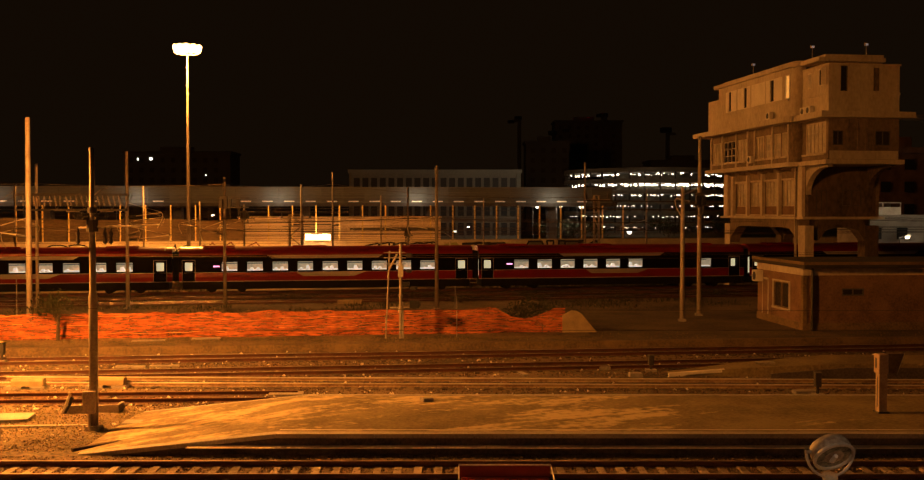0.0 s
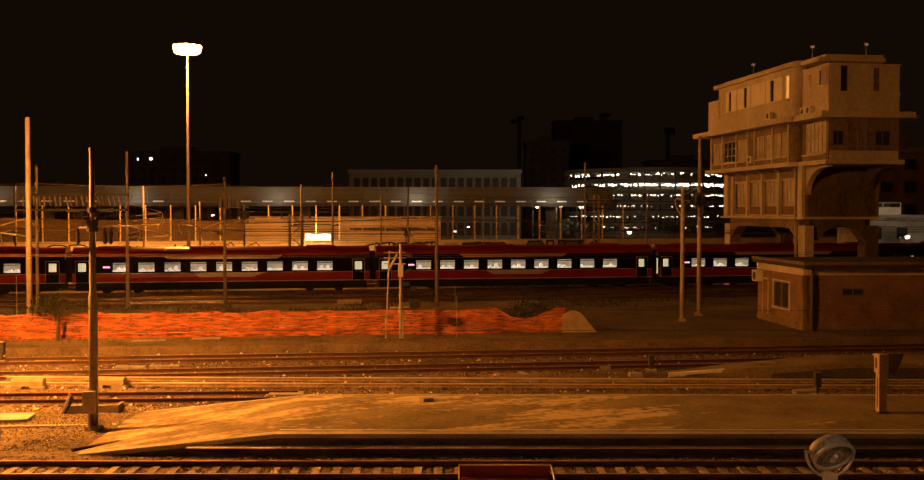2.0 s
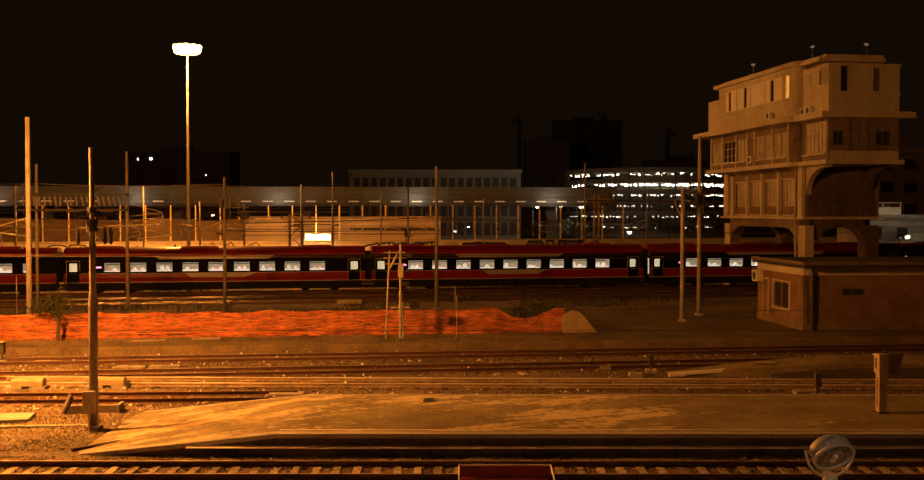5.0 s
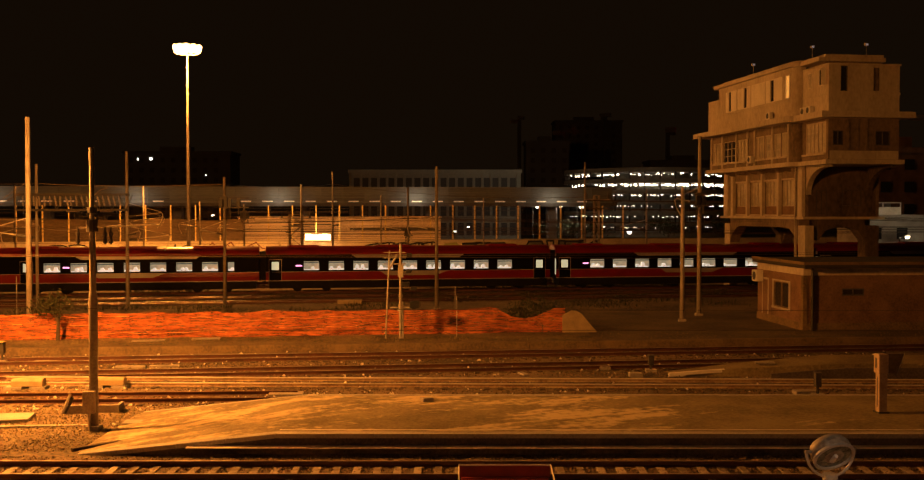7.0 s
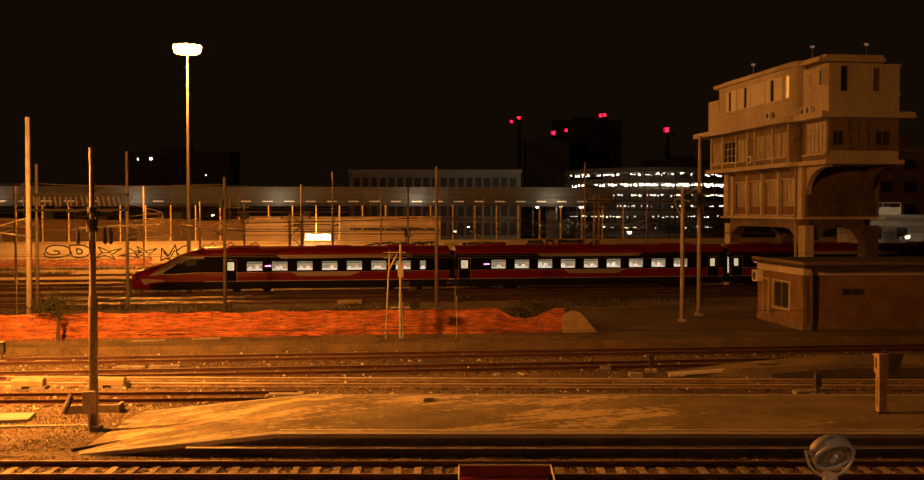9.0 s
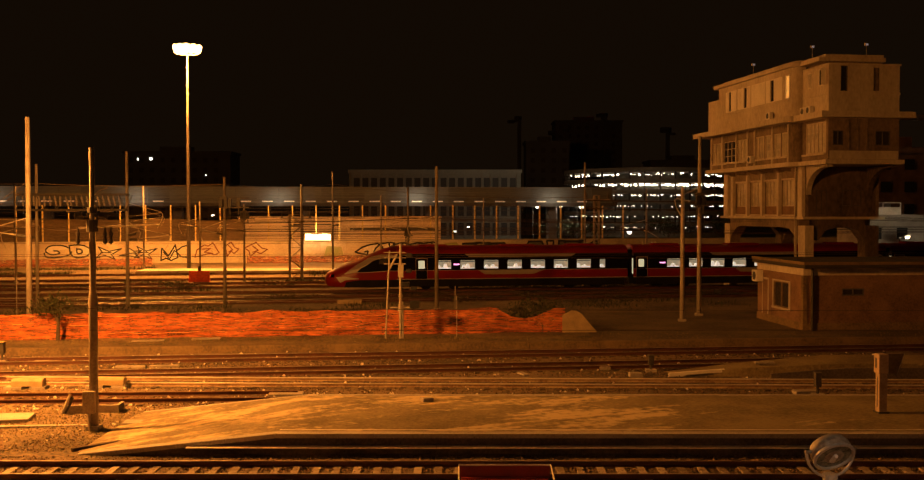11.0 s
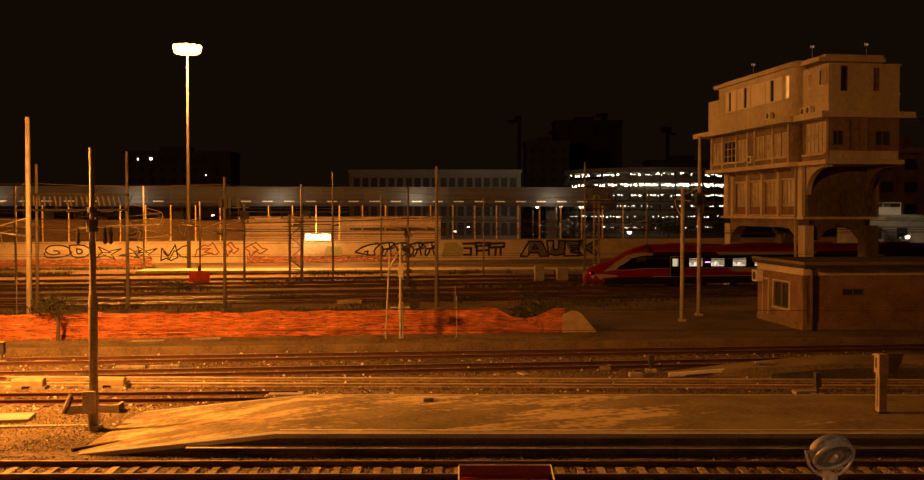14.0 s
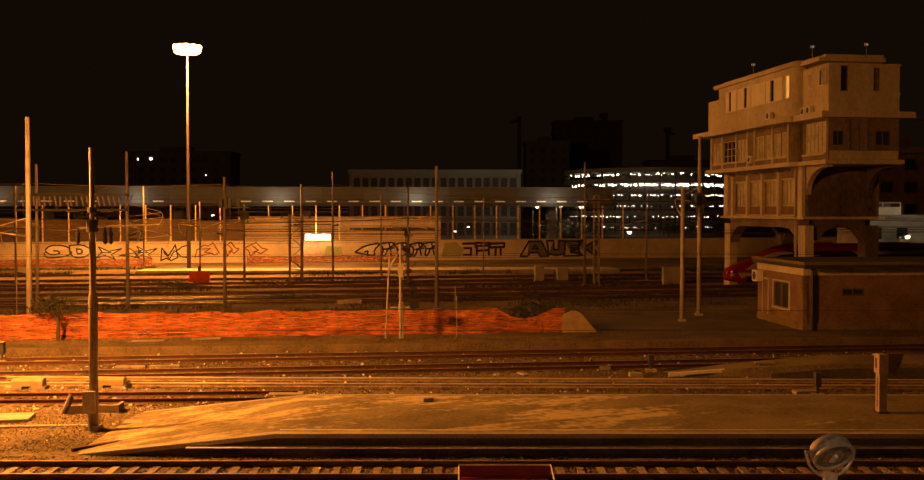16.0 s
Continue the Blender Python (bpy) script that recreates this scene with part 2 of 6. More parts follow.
M_OLDNET = net_weave("faded_net_weave", (0.42, 0.11, 0.04), (0.18, 0.05, 0.02), 0.15, 0.8)


# ---- mesh building ----
class Build:
    """Collects vertices and faces of one part."""

    def __init__(self):
        self.v, self.f = [], []

    def box(self, x0, x1, y0, y1, z0, z1):
        n = len(self.v)
        self.v += [(x, y, z) for z in (z0, z1) for x, y in ((x0, y0), (x1, y0), (x1, y1), (x0, y1))]
        self.f += [[n + i for i in q] for q in ((3, 2, 1, 0), (4, 5, 6, 7), (0, 1, 5, 4), (1, 2, 6, 5), (2, 3, 7, 6), (3, 0, 4, 7))]
        return self

    def loft(self, rings, caps=True):
        """Closed rings of equal length, joined one to the next."""
        n, k = len(self.v), len(rings[0])
        for r in rings:
            self.v += [tuple(p) for p in r]
        for i in range(len(rings) - 1):
            for j in range(k):
                a, b = n + i * k + j, n + i * k + (j + 1) % k
                self.f.append([a, b, b + k, a + k])
        if caps:
            self.f.append([n + j for j in range(k)][::-1])
            self.f.append([n + (len(rings) - 1) * k + j for j in range(k)])
        return self

    def prism(self, outline, axis, lo, hi):
        """An outline of (a, b) drawn out along an axis: x takes (y, z), y takes (x, z), z takes (x, y)."""
        def at(p, t):
            return {"x": (t, p[0], p[1]), "y": (p[0], t, p[1]), "z": (p[0], p[1], t)}[axis]
        return self.loft([[at(p, lo) for p in outline], [at(p, hi) for p in outline]])

    def rod(self, p0, p1, r0, r1=None, n=8):
        r1 = r0 if r1 is None else r1
        p0, p1 = Vector(p0), Vector(p1)
        d = (p1 - p0).normalized()
        a = d.orthogonal().normalized()
        b = d.cross(a)
        rings = [[p + (a * math.cos(2 * math.pi * i / n) + b * math.sin(2 * math.pi * i / n)) * r for i in range(n)] for p, r in ((p0, r0), (p1, r1))]
        return self.loft(rings)

    def tube(self, pts, r, n=5):
        """A round tube through all the points, in one piece."""
        pts = [Vector(p) for p in pts]
        rings, a = [], None
        for i, p in enumerate(pts):
            d = (pts[min(i + 1, len(pts) - 1)] - pts[max(i - 1, 0)]).normalized()
            a = d.orthogonal() if a is None else a - d * a.dot(d)
            a.normalize()
            b = d.cross(a)
            rings.append([p + (a * math.cos(2 * math.pi * k / n) + b * math.sin(2 * math.pi * k / n)) * r for k in range(n)])
        return self.loft(rings)

    def mesh(self, name, material):
        me = bpy.data.meshes.new(name)
        me.from_pydata(self.v, [], self.f)
        me.materials.append(material)
        bm = bmesh.new()
        bm.from_mesh(me)
        bmesh.ops.recalc_face_normals(bm, faces=bm.faces)
        bm.to_mesh(me)
        bm.free()
        return me


def part(name, b, material, parent=None, label="", at=None):
    ob = new(name, b.mesh(name, material) if isinstance(b, Build) else b)
    if parent is not None:
        ob.parent = parent
    if at is not None:
        ob.matrix_basis = at
    if label:
        ob["label"] = label
    return ob


def thing(name, at, label, category, group="", kind=""):
    ob = new(name)
    ob.empty_display_size = 0.2
    ob.matrix_basis = at
    return tagged(ob, label, category, group, kind)


def smooth(ob):
    for p in ob.data.polygons:
        p.use_smooth = True
    return ob


def bevel(ob, w):
    mod = ob.modifiers.new("edge", "BEVEL")
    mod.width, mod.segments, mod.limit_method = w, 2, "ANGLE"
    return ob




def pierced(b, a0, a1, t0, t1, z0, z1, holes, axis):
    """A wall from a0 to a1 along an axis, t0 to t1 thick, with openings (lo, hi, sill, head) through it, as one joined shell."""
    cuts = lambda lo, hi, vals: sorted({round(v, 5) for v in (lo, hi, *vals) if lo - 1e-6 <= v <= hi + 1e-6})
    us = cuts(a0, a1, [v for h in holes for v in h[:2]])
    zs = cuts(z0, z1, [v for h in holes for v in h[2:]])
    solid = {}
    for i in range(len(us) - 1):
        for j in range(len(zs) - 1):
            u, z = (us[i] + us[i + 1]) / 2, (zs[j] + zs[j + 1]) / 2
            solid[i, j] = not any(h[0] < u < h[1] and h[2] < z < h[3] for h in holes)
    index = {}

    def vert(i, j, k):
        if (i, j, k) not in index:
            index[i, j, k] = len(b.v)
            t = (t0, t1)[k]
            b.v.append((us[i], t, zs[j]) if axis == "x" else (t, us[i], zs[j]))
        return index[i, j, k]
    for (i, j), full in solid.items():
        if not full:
            continue
        for k in (0, 1):
            b.f.append([vert(i, j, k), vert(i + 1, j, k), vert(i + 1, j + 1, k), vert(i, j + 1, k)])
        for di, dj, p, q in ((-1, 0, (i, j), (i, j + 1)), (1, 0, (i + 1, j), (i + 1, j + 1)), (0, -1, (i, j), (i + 1, j)), (0, 1, (i, j + 1), (i + 1, j + 1))):
            if not solid.get((i + di, j + dj), False):
                b.f.append([vert(*p, 0), vert(*q, 0), vert(*q, 1), vert(*p, 1)])
    return b


def window_unit(parent, lo, hi, sill, head, t, axis, pane, side=-1, bars=1, name="window", frame_in=None):
    """A frame with panes in an opening; t is the outer face, side the way out."""
    fr, n = 0.07, bars + 1
    w = (hi - lo - fr) / n
    y0, y1 = sorted((t - side * 0.12, t + side * 0.02))
    holes = [(lo + fr + i * w, lo + (i + 1) * w, sill + fr, head - fr) for i in range(n)]
    ob = part(name, pierced(Build(), lo + 0.004, hi - 0.004, y0, y1, sill + 0.004, head - 0.004, holes, axis), frame_in or M_BLIND, parent)
    y0, y1 = sorted((t - side * 0.09, t - side * 0.06))
    for a, c, r, q in holes:
        g = Build().box(a - 0.01, c + 0.01, y0, y1, r - 0.01, q + 0.01) if axis == "x" else Build().box(y0, y1, a - 0.01, c + 0.01, r - 0.01, q + 0.01)
        part("pane", g, pane, ob)
    return ob


# ---- ground ----
def ground():
    xs = np.concatenate([[-2500, -900, -400, -200, -120], np.arange(-80, 80.1, 0.8), [120, 200, 400, 900, 2500]])
    ys = np.concatenate([[-400, -60, 0, 12], np.arange(20, 70, 0.6), np.arange(70, 180, 1.6), [200, 260, 350, 500, 900, 1800, 4000]])
    vs, k = [], len(xs)
    for y in ys:
        for x in xs:
            q = Vector((x * 0.7, y * 0.7, 0))
            vs.append((x, y, -0.2 + (0.05 * noise.noise(q) + 0.03 * noise.noise(q * 2.7) if abs(x) < 85 and 18 < y < 185 else 0)))
    fs = [(j * k + i, j * k + i + 1, (j + 1) * k + i + 1, (j + 1) * k + i) for j in range(len(ys) - 1) for i in range(k - 1)]
    me = bpy.data.meshes.new("ground")
    me.from_pydata([tuple(map(float, v)) for v in vs], [], fs)
    me.materials.append(M_GRAVEL)
    ob = new("ground", me)
    tagged(ob, "brown stony ballast ground of the railway yard", "ground", kind="structure")
    for p in me.polygons:
        p.use_smooth = True


ground()


def stones(name, x0, x1, y0, y1, count, size, seed, label, of=None, kind="ballast"):
    rng = np.random.default_rng(seed)
    base = np.array([(1, 0, 0), (-0.5, 0.85, 0.1), (-0.6, -0.8, -0.1), (0.1, 0.1, 0.75), (0, 0, -0.6)])
    faces = np.array([(0, 1, 3), (1, 2, 3), (2, 0, 3), (1, 0, 4), (2, 1, 4), (0, 2, 4)])
    c = np.stack([rng.uniform(x0, x1, count), rng.uniform(y0, y1, count), rng.uniform(-0.215, -0.165, count)], 1)
    s = rng.uniform(0.5, 1.3, (count, 1, 1)) * size
    a = rng.uniform(0, 6.28, count)
    rot = np.zeros((count, 3, 3))
    rot[:, 0, 0] = rot[:, 1, 1] = np.cos(a)
    rot[:, 0, 1], rot[:, 1, 0], rot[:, 2, 2] = -np.sin(a), np.sin(a), 1
    v = np.einsum("nij,kj->nki", rot, base) * s * rng.uniform(0.7, 1.3, (count, 5, 1)) + c[:, None, :]
    f = faces[None] + (np.arange(count) * 5)[:, None, None]
    me = bpy.data.meshes.new(name)
    me.from_pydata(v.reshape(-1, 3).tolist(), [], f.reshape(-1, 3).tolist())
    me.materials.append(of or M_STONE)
    ob = new(name, me)
    return tagged(ob, label, kind, kind="stuff")


stones("ballast", -17, 17, 26.0, 32.0, 26000, 0.038, 1, "loose crushed stone ballast round the near track")
stones("ballast", -24, -6, 32.5, 47.5, 24000, 0.034, 2, "loose crushed stone ballast among the sidings")
stones("ballast", -12, 22, 39.3, 55, 26000, 0.045, 3, "loose crushed stone ballast between the middle tracks")
stones("ballast", -32, -6, 47, 54, 9000, 0.055, 4, "loose crushed stone ballast beside the far sidings")


stones("rubble", -30, 24, 39.5, 56, 900, 0.085, 5, "pale stone chips and scraps scattered along the tracks", M_PALE, "rubble")
stones("rubble", -20, -6, 33, 44, 160, 0.075, 6, "pale stone chips and scraps scattered along the sidings", M_PALE, "rubble")
stones("rubble", -50, 30, 72, 130, 700, 0.11, 7, "stone chips and scraps between the far tracks", M_STONE, "rubble")


# ---- tracks ----
RAIL = [(-0.07, -0.172), (0.07, -0.172), (0.07, -0.16), (0.012, -0.14), (0.012, -0.05), (0.036, -0.038), (0.036, -0.012),
        (-0.036, -0.012), (-0.036, -0.038), (-0.012, -0.05), (-0.012, -0.14), (-0.07, -0.16)]
HEAD = [(-0.036, -0.012), (0.036, -0.012), (0.034, -0.003), (0.026, 0), (-0.026, 0), (-0.034, -0.003)]
SLEEPER = Build().loft([[(x * w, -1.25 if i == 0 else 1.25, z) for x, z in ((-0.14, -0.24), (0.14, -0.24), (0.11, -0.155), (-0.11, -0.155))] for i, w in ((0, 1), (1, 1))]).mesh("sleeper", M_SLEEPER)


# deeper head outline, so the painted glint also covers the head's side
GLINTHEAD = [(-0.037, -0.045), (0.037, -0.045), (0.037, -0.004), (0.03, 0), (-0.03, 0), (-0.037, -0.004)]


def track(x0, y0, x1, y1, label, head=M_RAILRUST, pieces=False, pale=False):
    length, turn = math.hypot(x1 - x0, y1 - y0), math.degrees(math.atan2(y1 - y0, x1 - x0))
    t = thing("railway_track", pose(x0, y0, 0, 0, 0, turn), label, "railway track", "tracks of the yard", "structure")
    for side in (-0.7525, 0.7525):
        r = part("rail", Build().prism([(side + a, b) for a, b in RAIL], "x", 0, length), M_GLINTSIDE if head == M_GLINTRAIL else M_RAIL, t)
        part("rail_head", Build().prism([(side + a, b) for a, b in (GLINTHEAD if head == M_GLINTRAIL else HEAD)], "x", 0, length), head, r, "worn rail head")
    n = int(length / 0.6)
    if pieces:
        for i in range(n):
            part("sleeper", SLEEPER, None, t, at=pose(i * 0.6 + 0.3, random.uniform(-0.02, 0.02), random.uniform(-0.012, 0.004), 0, 0, random.uniform(-0.7, 0.7)))
    else:
        b = Build()
        for i in range(n):
            c = i * 0.6 + 0.3
            b.box(c - 0.12, c + 0.12, -1.25, 1.25, -0.24, -0.15 - random.uniform(0, 0.04))
        ob = part("sleepers", b, M_SLEEPER if pale else M_WOOD, t)
        ob["kind"] = "stuff"
    return t


track(-40, 29.9, 40, 29.9, "near railway track on pale concrete sleepers in ballast", M_RAILTOP, pieces=True)
track(-70, 46.65, 70, 43.9, "railway track with bright rails on timber sleepers", M_GLINTRAIL)
track(-70, 41.3, 50, 55.6, "rusty-sided siding track crossing the yard at a slant", M_RAILTOP)
track(-70, 46.3, 70, 62.2, "siding track along the low platform edge", M_RAILTOP)
track(-70, 38.6, -6.8, 42.0, "short siding track ending behind the platform ramp")
TURN = 9.585
CT, ST = math.cos(radians(TURN)), math.sin(radians(TURN))


def along(s, off):
    """A place in the frame of the main line: s metres along it, off metres behind the near side of a train."""
    return (-33.3 + s * CT - off * ST, 92.0 + s * ST + off * CT)


for off, label in ((1.43, "main line track on which the red train runs"), (-4.3, "parallel main line track in dark ballast"), (-9.0, "unlit running track in dark ballast"),
                   (8.5, "running track beyond the main line"), (14.0, "far running track in ballast"), (21, "running track before the loading edge"), (31, "farthest running track near the boundary wall")):
    track(*along(-80, off), *along(150, off), label, M_SHINYRAIL if off < 0 else M_RAILRUST)


# ---- platforms ----
def near_platform():
    p = thing("platform_1", pose(0, 0, 0), "worn asphalt platform with pale kerbs, ramped at its end", "platform", kind="structure")
    b = Build()
    for y0, y1 in ((32.42, 35.5), (35.5, 38.75)):
        b.prism([(-5.0, -0.22), (60, -0.22), (60, 0.5), (-5.0, 0.5)], "y", y0, y1)
    part("paving", b, M_ASPHALT, p, "dark asphalt with pale worn streaks")
    ramp = Build().prism([(-12.2, -0.22), (-5.0, -0.22), (-5.0, 0.5), (-5.85, 0.5), (-12.2, -0.16)], "y", 32.42, 38.75)
    part("ramp", ramp, M_RAMP, p, "pale worn cement ramp with dark streaks")
    f = Build().prism([(-11.5, -0.3), (60, -0.3), (60, 0.36), (-5.85, 0.36), (-11.2, -0.2)], "y", 32.22, 32.42)
    part("platform_wall", f, M_FACE, p, "dark platform side")
    b = Build()
    for i in range(40):
        x = -8.6 + i * 1.56
        b = Build().box(x + 0.006, x + 1.554, 31.84, 32.24, 0.08, 0.11)
        part("ledge", b, M_PALE, p)
    kerb = Build().prism([(32.06, 0.36), (32.42, 0.36), (32.42, 0.507), (32.08, 0.507), (32.06, 0.49)], "x", 0.006, 1.554).mesh("kerb_stone", M_CONC)
    for i in range(42):
        part("kerb_stone", kerb, None, p, at=pose(-5.85 + i * 1.56, 0, random.uniform(-0.004, 0.004)))
    back = Build().prism([(38.75, -0.2), (39.02, -0.2), (39.02, 0.505), (38.75, 0.505)], "x", 0.006, 1.554).mesh("back_kerb_stone", M_KERB)
    for i in range(42):
        part("kerb_stone", back, None, p, at=pose(-5.85 + i * 1.56, 0, random.uniform(-0.004, 0.004)))
    for y in (32.085, 32.62):
        part("edge_line", Build().box(-5.8, 59, y, y + 0.08, 0.5, 0.512), M_PALE, p, "thin pale edge line")
    slope = math.degrees(math.atan2(0.66, 6.35))
    for i in range(4):
        for me in (kerb, back):
            part("kerb_stone", me, None, p, at=pose(-5.85, 0, 0.0) @ Matrix.Translation((0, 0, 0.5)) @ pose(0, 0, 0, 0, -slope, 0) @ pose(-1.56 * (i + 1), 0, -0.5))


near_platform()
PLAT2 = (57.0, 0.0985)      # the low platform's edge: y at x = 0, and its slope


def edge2(x):
    return PLAT2[0] + PLAT2[1] * x - 0.35


def low_platform():
    p = thing("platform_2", pose(0, 0, 0), "low old platform with a stone edge before the net", "platform", kind="structure")
    out = [(-70, edge2(-70) + 0.4), (7.5, edge2(7.5) + 0.4), (7.5, edge2(7.5) + 6.3), (-70, edge2(-70) + 6.3)]
    part("paving", Build().prism(out, "z", -0.3, 0.215), M_EARTH, p, "weedy trodden earth surface")
    out = [(7.5, edge2(7.5) + 0.4), (70, edge2(70) + 0.4), (70, edge2(70) + 16), (9, edge2(9) + 16), (7.5, edge2(7.5) + 6.3)]
    part("paving", Build().prism(out, "z", -0.3, 0.213), M_OLDTAR, p, "dark patched tar surface")
    stone = Build().prism([(0.0, -0.26), (0.4, -0.26), (0.4, 0.222), (0.03, 0.222), (0.0, 0.2)], "x", 0.008, 1.992).mesh("edge_stone", M_EDGESTONE)
    a = math.degrees(math.atan(PLAT2[1]))
    for i in range(50):
        x = -50 + i * 2.0 * math.cos(radians(a))
        part("edge_stone", stone, None, p, at=pose(x, edge2(x), random.uniform(-0.01, 0.005), 0, 0, a))


low_platform()


# ---- the signal box bridging the main line ----
def signal_box():
    O = (30.4, 85.0)
    t = thing("signal_box", pose(*O, 0, 0, 0, 8.137), "tall cream concrete signal box bridging the tracks on legs", "signal box")
    # legs
    for u0, w0 in ((0.0, 4.5), (5.6, 4.5), (0.0, 20.9), (5.6, 20.9)):
        d = 0.8 if u0 < 1 else 1.25
        b = Build().box(u0, u0 + d, w0, w0 + 1.3, -0.3, 6.2)
        b.box(u0 - 0.06, u0 + d + 0.06, w0 - 0.06, w0 + 1.36, -0.3, 0.6)
        # right-hand legs get the darker plaster, a shaded copy of the cream
        leg = part("leg", b, M_CREAM if u0 < 1 else M_DEEPSHADE, t)
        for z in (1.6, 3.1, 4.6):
            part("panel_edge", Build().box(u0 - 0.03, u0 - 0.001, w0 + 0.15, w0 + 1.15, z, z + 0.07), M_CREAM if u0 < 1 else M_DEEPSHADE, leg)
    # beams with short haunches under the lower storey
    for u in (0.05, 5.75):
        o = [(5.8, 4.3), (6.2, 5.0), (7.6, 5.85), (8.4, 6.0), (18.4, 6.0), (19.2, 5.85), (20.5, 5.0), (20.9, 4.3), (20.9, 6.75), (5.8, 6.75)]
        part("haunched_beam", Build().prism(o, "x", u, u + 1.0), M_CREAMDARK if u < 1 else M_DEEPSHADE, t)
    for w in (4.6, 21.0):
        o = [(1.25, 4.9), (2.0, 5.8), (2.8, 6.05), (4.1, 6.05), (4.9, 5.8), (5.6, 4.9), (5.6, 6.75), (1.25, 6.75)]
        part("haunched_beam", Build().prism(o, "y", w, w + 1.0), M_DEEPSHADE, t)
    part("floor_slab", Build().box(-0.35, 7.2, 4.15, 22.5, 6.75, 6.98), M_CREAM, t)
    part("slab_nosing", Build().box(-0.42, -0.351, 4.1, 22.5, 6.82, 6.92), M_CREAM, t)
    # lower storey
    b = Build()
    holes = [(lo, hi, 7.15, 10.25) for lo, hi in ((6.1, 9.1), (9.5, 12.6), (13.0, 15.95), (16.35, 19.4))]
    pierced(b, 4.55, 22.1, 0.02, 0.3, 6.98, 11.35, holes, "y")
    part("lower_end_wall", Build().box(0.3, 6.55, 4.55, 4.8, 6.98, 11.35), M_DEEPSHADE, t, "end wall in plaster darkened to show shade")
    b.box(0.3, 6.55, 21.85, 22.1, 6.98, 11.35)
    b.box(6.55, 6.85, 4.55, 22.1, 6.98, 11.35)
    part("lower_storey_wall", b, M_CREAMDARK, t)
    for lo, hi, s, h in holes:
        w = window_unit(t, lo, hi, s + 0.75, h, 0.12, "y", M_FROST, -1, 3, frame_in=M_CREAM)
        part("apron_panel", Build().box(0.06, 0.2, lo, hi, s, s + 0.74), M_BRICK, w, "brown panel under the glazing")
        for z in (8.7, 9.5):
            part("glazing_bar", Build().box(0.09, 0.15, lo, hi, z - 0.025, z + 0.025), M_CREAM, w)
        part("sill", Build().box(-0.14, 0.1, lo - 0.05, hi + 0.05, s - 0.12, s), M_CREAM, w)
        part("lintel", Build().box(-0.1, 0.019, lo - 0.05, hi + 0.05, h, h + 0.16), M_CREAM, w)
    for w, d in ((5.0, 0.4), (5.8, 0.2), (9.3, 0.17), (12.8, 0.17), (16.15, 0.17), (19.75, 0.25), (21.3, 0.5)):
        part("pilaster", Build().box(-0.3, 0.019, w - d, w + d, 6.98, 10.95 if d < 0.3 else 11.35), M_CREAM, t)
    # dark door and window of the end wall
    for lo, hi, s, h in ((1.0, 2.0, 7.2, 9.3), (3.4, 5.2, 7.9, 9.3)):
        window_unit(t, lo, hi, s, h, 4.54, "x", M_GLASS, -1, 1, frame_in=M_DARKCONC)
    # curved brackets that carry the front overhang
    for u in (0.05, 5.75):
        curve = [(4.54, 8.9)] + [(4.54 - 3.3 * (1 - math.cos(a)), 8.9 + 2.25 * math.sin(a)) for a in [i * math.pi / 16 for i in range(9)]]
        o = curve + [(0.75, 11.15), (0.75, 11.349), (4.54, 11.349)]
        part("curved_bracket", Build().prism(o, "x", u, u + 0.5), M_CREAM if u < 1 else M_DEEPSHADE, t)
    for w in (7.3, 8.6, 10.9, 12.2, 14.4, 17.2, 19.9):
        part("corbel", Build().prism([(-0.85, 11.349), (-0.85, 11.2), (0.0, 11.0), (0.0, 11.349)], "y", w, w + 0.28), M_CREAMDARK, t)

    def ring(u0, u1, w0, w1, step, r=1.0):
        """Outline with the projecting front block and a rounded corner behind it."""
        pts = [(-0.3 + u0, w0), (5.95 + u1, w0), (5.95 + u1, w1), (-1 + u0, w1)]
        arc = [(-1 + u0 + (r - r * math.cos(a)) * 0.7 / r, step + r - r * math.sin(a)) for a in [i * math.pi / 12 for i in range(7)]]
        return pts + arc + [(-0.3 + u0, step)]
    # floor slabs with rounded nosing
    part("floor_slab", Build().prism(ring(-0.35, 0.35, -0.3, 24.2, 4.6), "z", 11.35, 11.72), M_CREAM, t)
    part("floor_slab", Build().prism(ring(-1.1, 0.9, -1.0, 25.9, 4.0, 1.4), "z", 15.12, 15.62), M_CREAM, t, "wide overhanging canopy slab")
    part("walkway", Build().box(6.8, 26, 1.0, 3.2, 15.3, 15.6), M_CREAM, t, "concrete walkway slab running off sideways")
    part("roof", Build().prism(ring(-0.3, -0.6, 1.1, 22.2, 4.5), "z", 19.95, 20.3), M_CREAM, t)
    part("block_coping", Build().box(-0.38, 6.05, -0.1, 4.5, 19.5, 19.62), M_CREAM, t)
    part("roof_wall", Build().box(0.3, 5.2, 1.5, 5.5, 19.62, 19.95), M_CREAMDARK, t)
    part("roof_upstand", Build().prism(ring(0.5, -0.5, 1.6, 21.5, 5.4), "z", 20.3, 20.6), M_CREAM, t)
    # middle storey
    b = Build()
    mid = [(5.9, 7.0, 12.3, 14.4), (7.3, 10.4, 12.3, 14.4), (10.7, 12.4, 12.3, 14.4), (14.6, 16.7, 12.3, 14.4), (17.2, 20.2, 12.3, 14.4), (20.8, 23.0, 12.3, 14.4)]
    pierced(b, 5.6, 23.9, -0.98, -0.7, 11.72, 15.12, mid, "y")
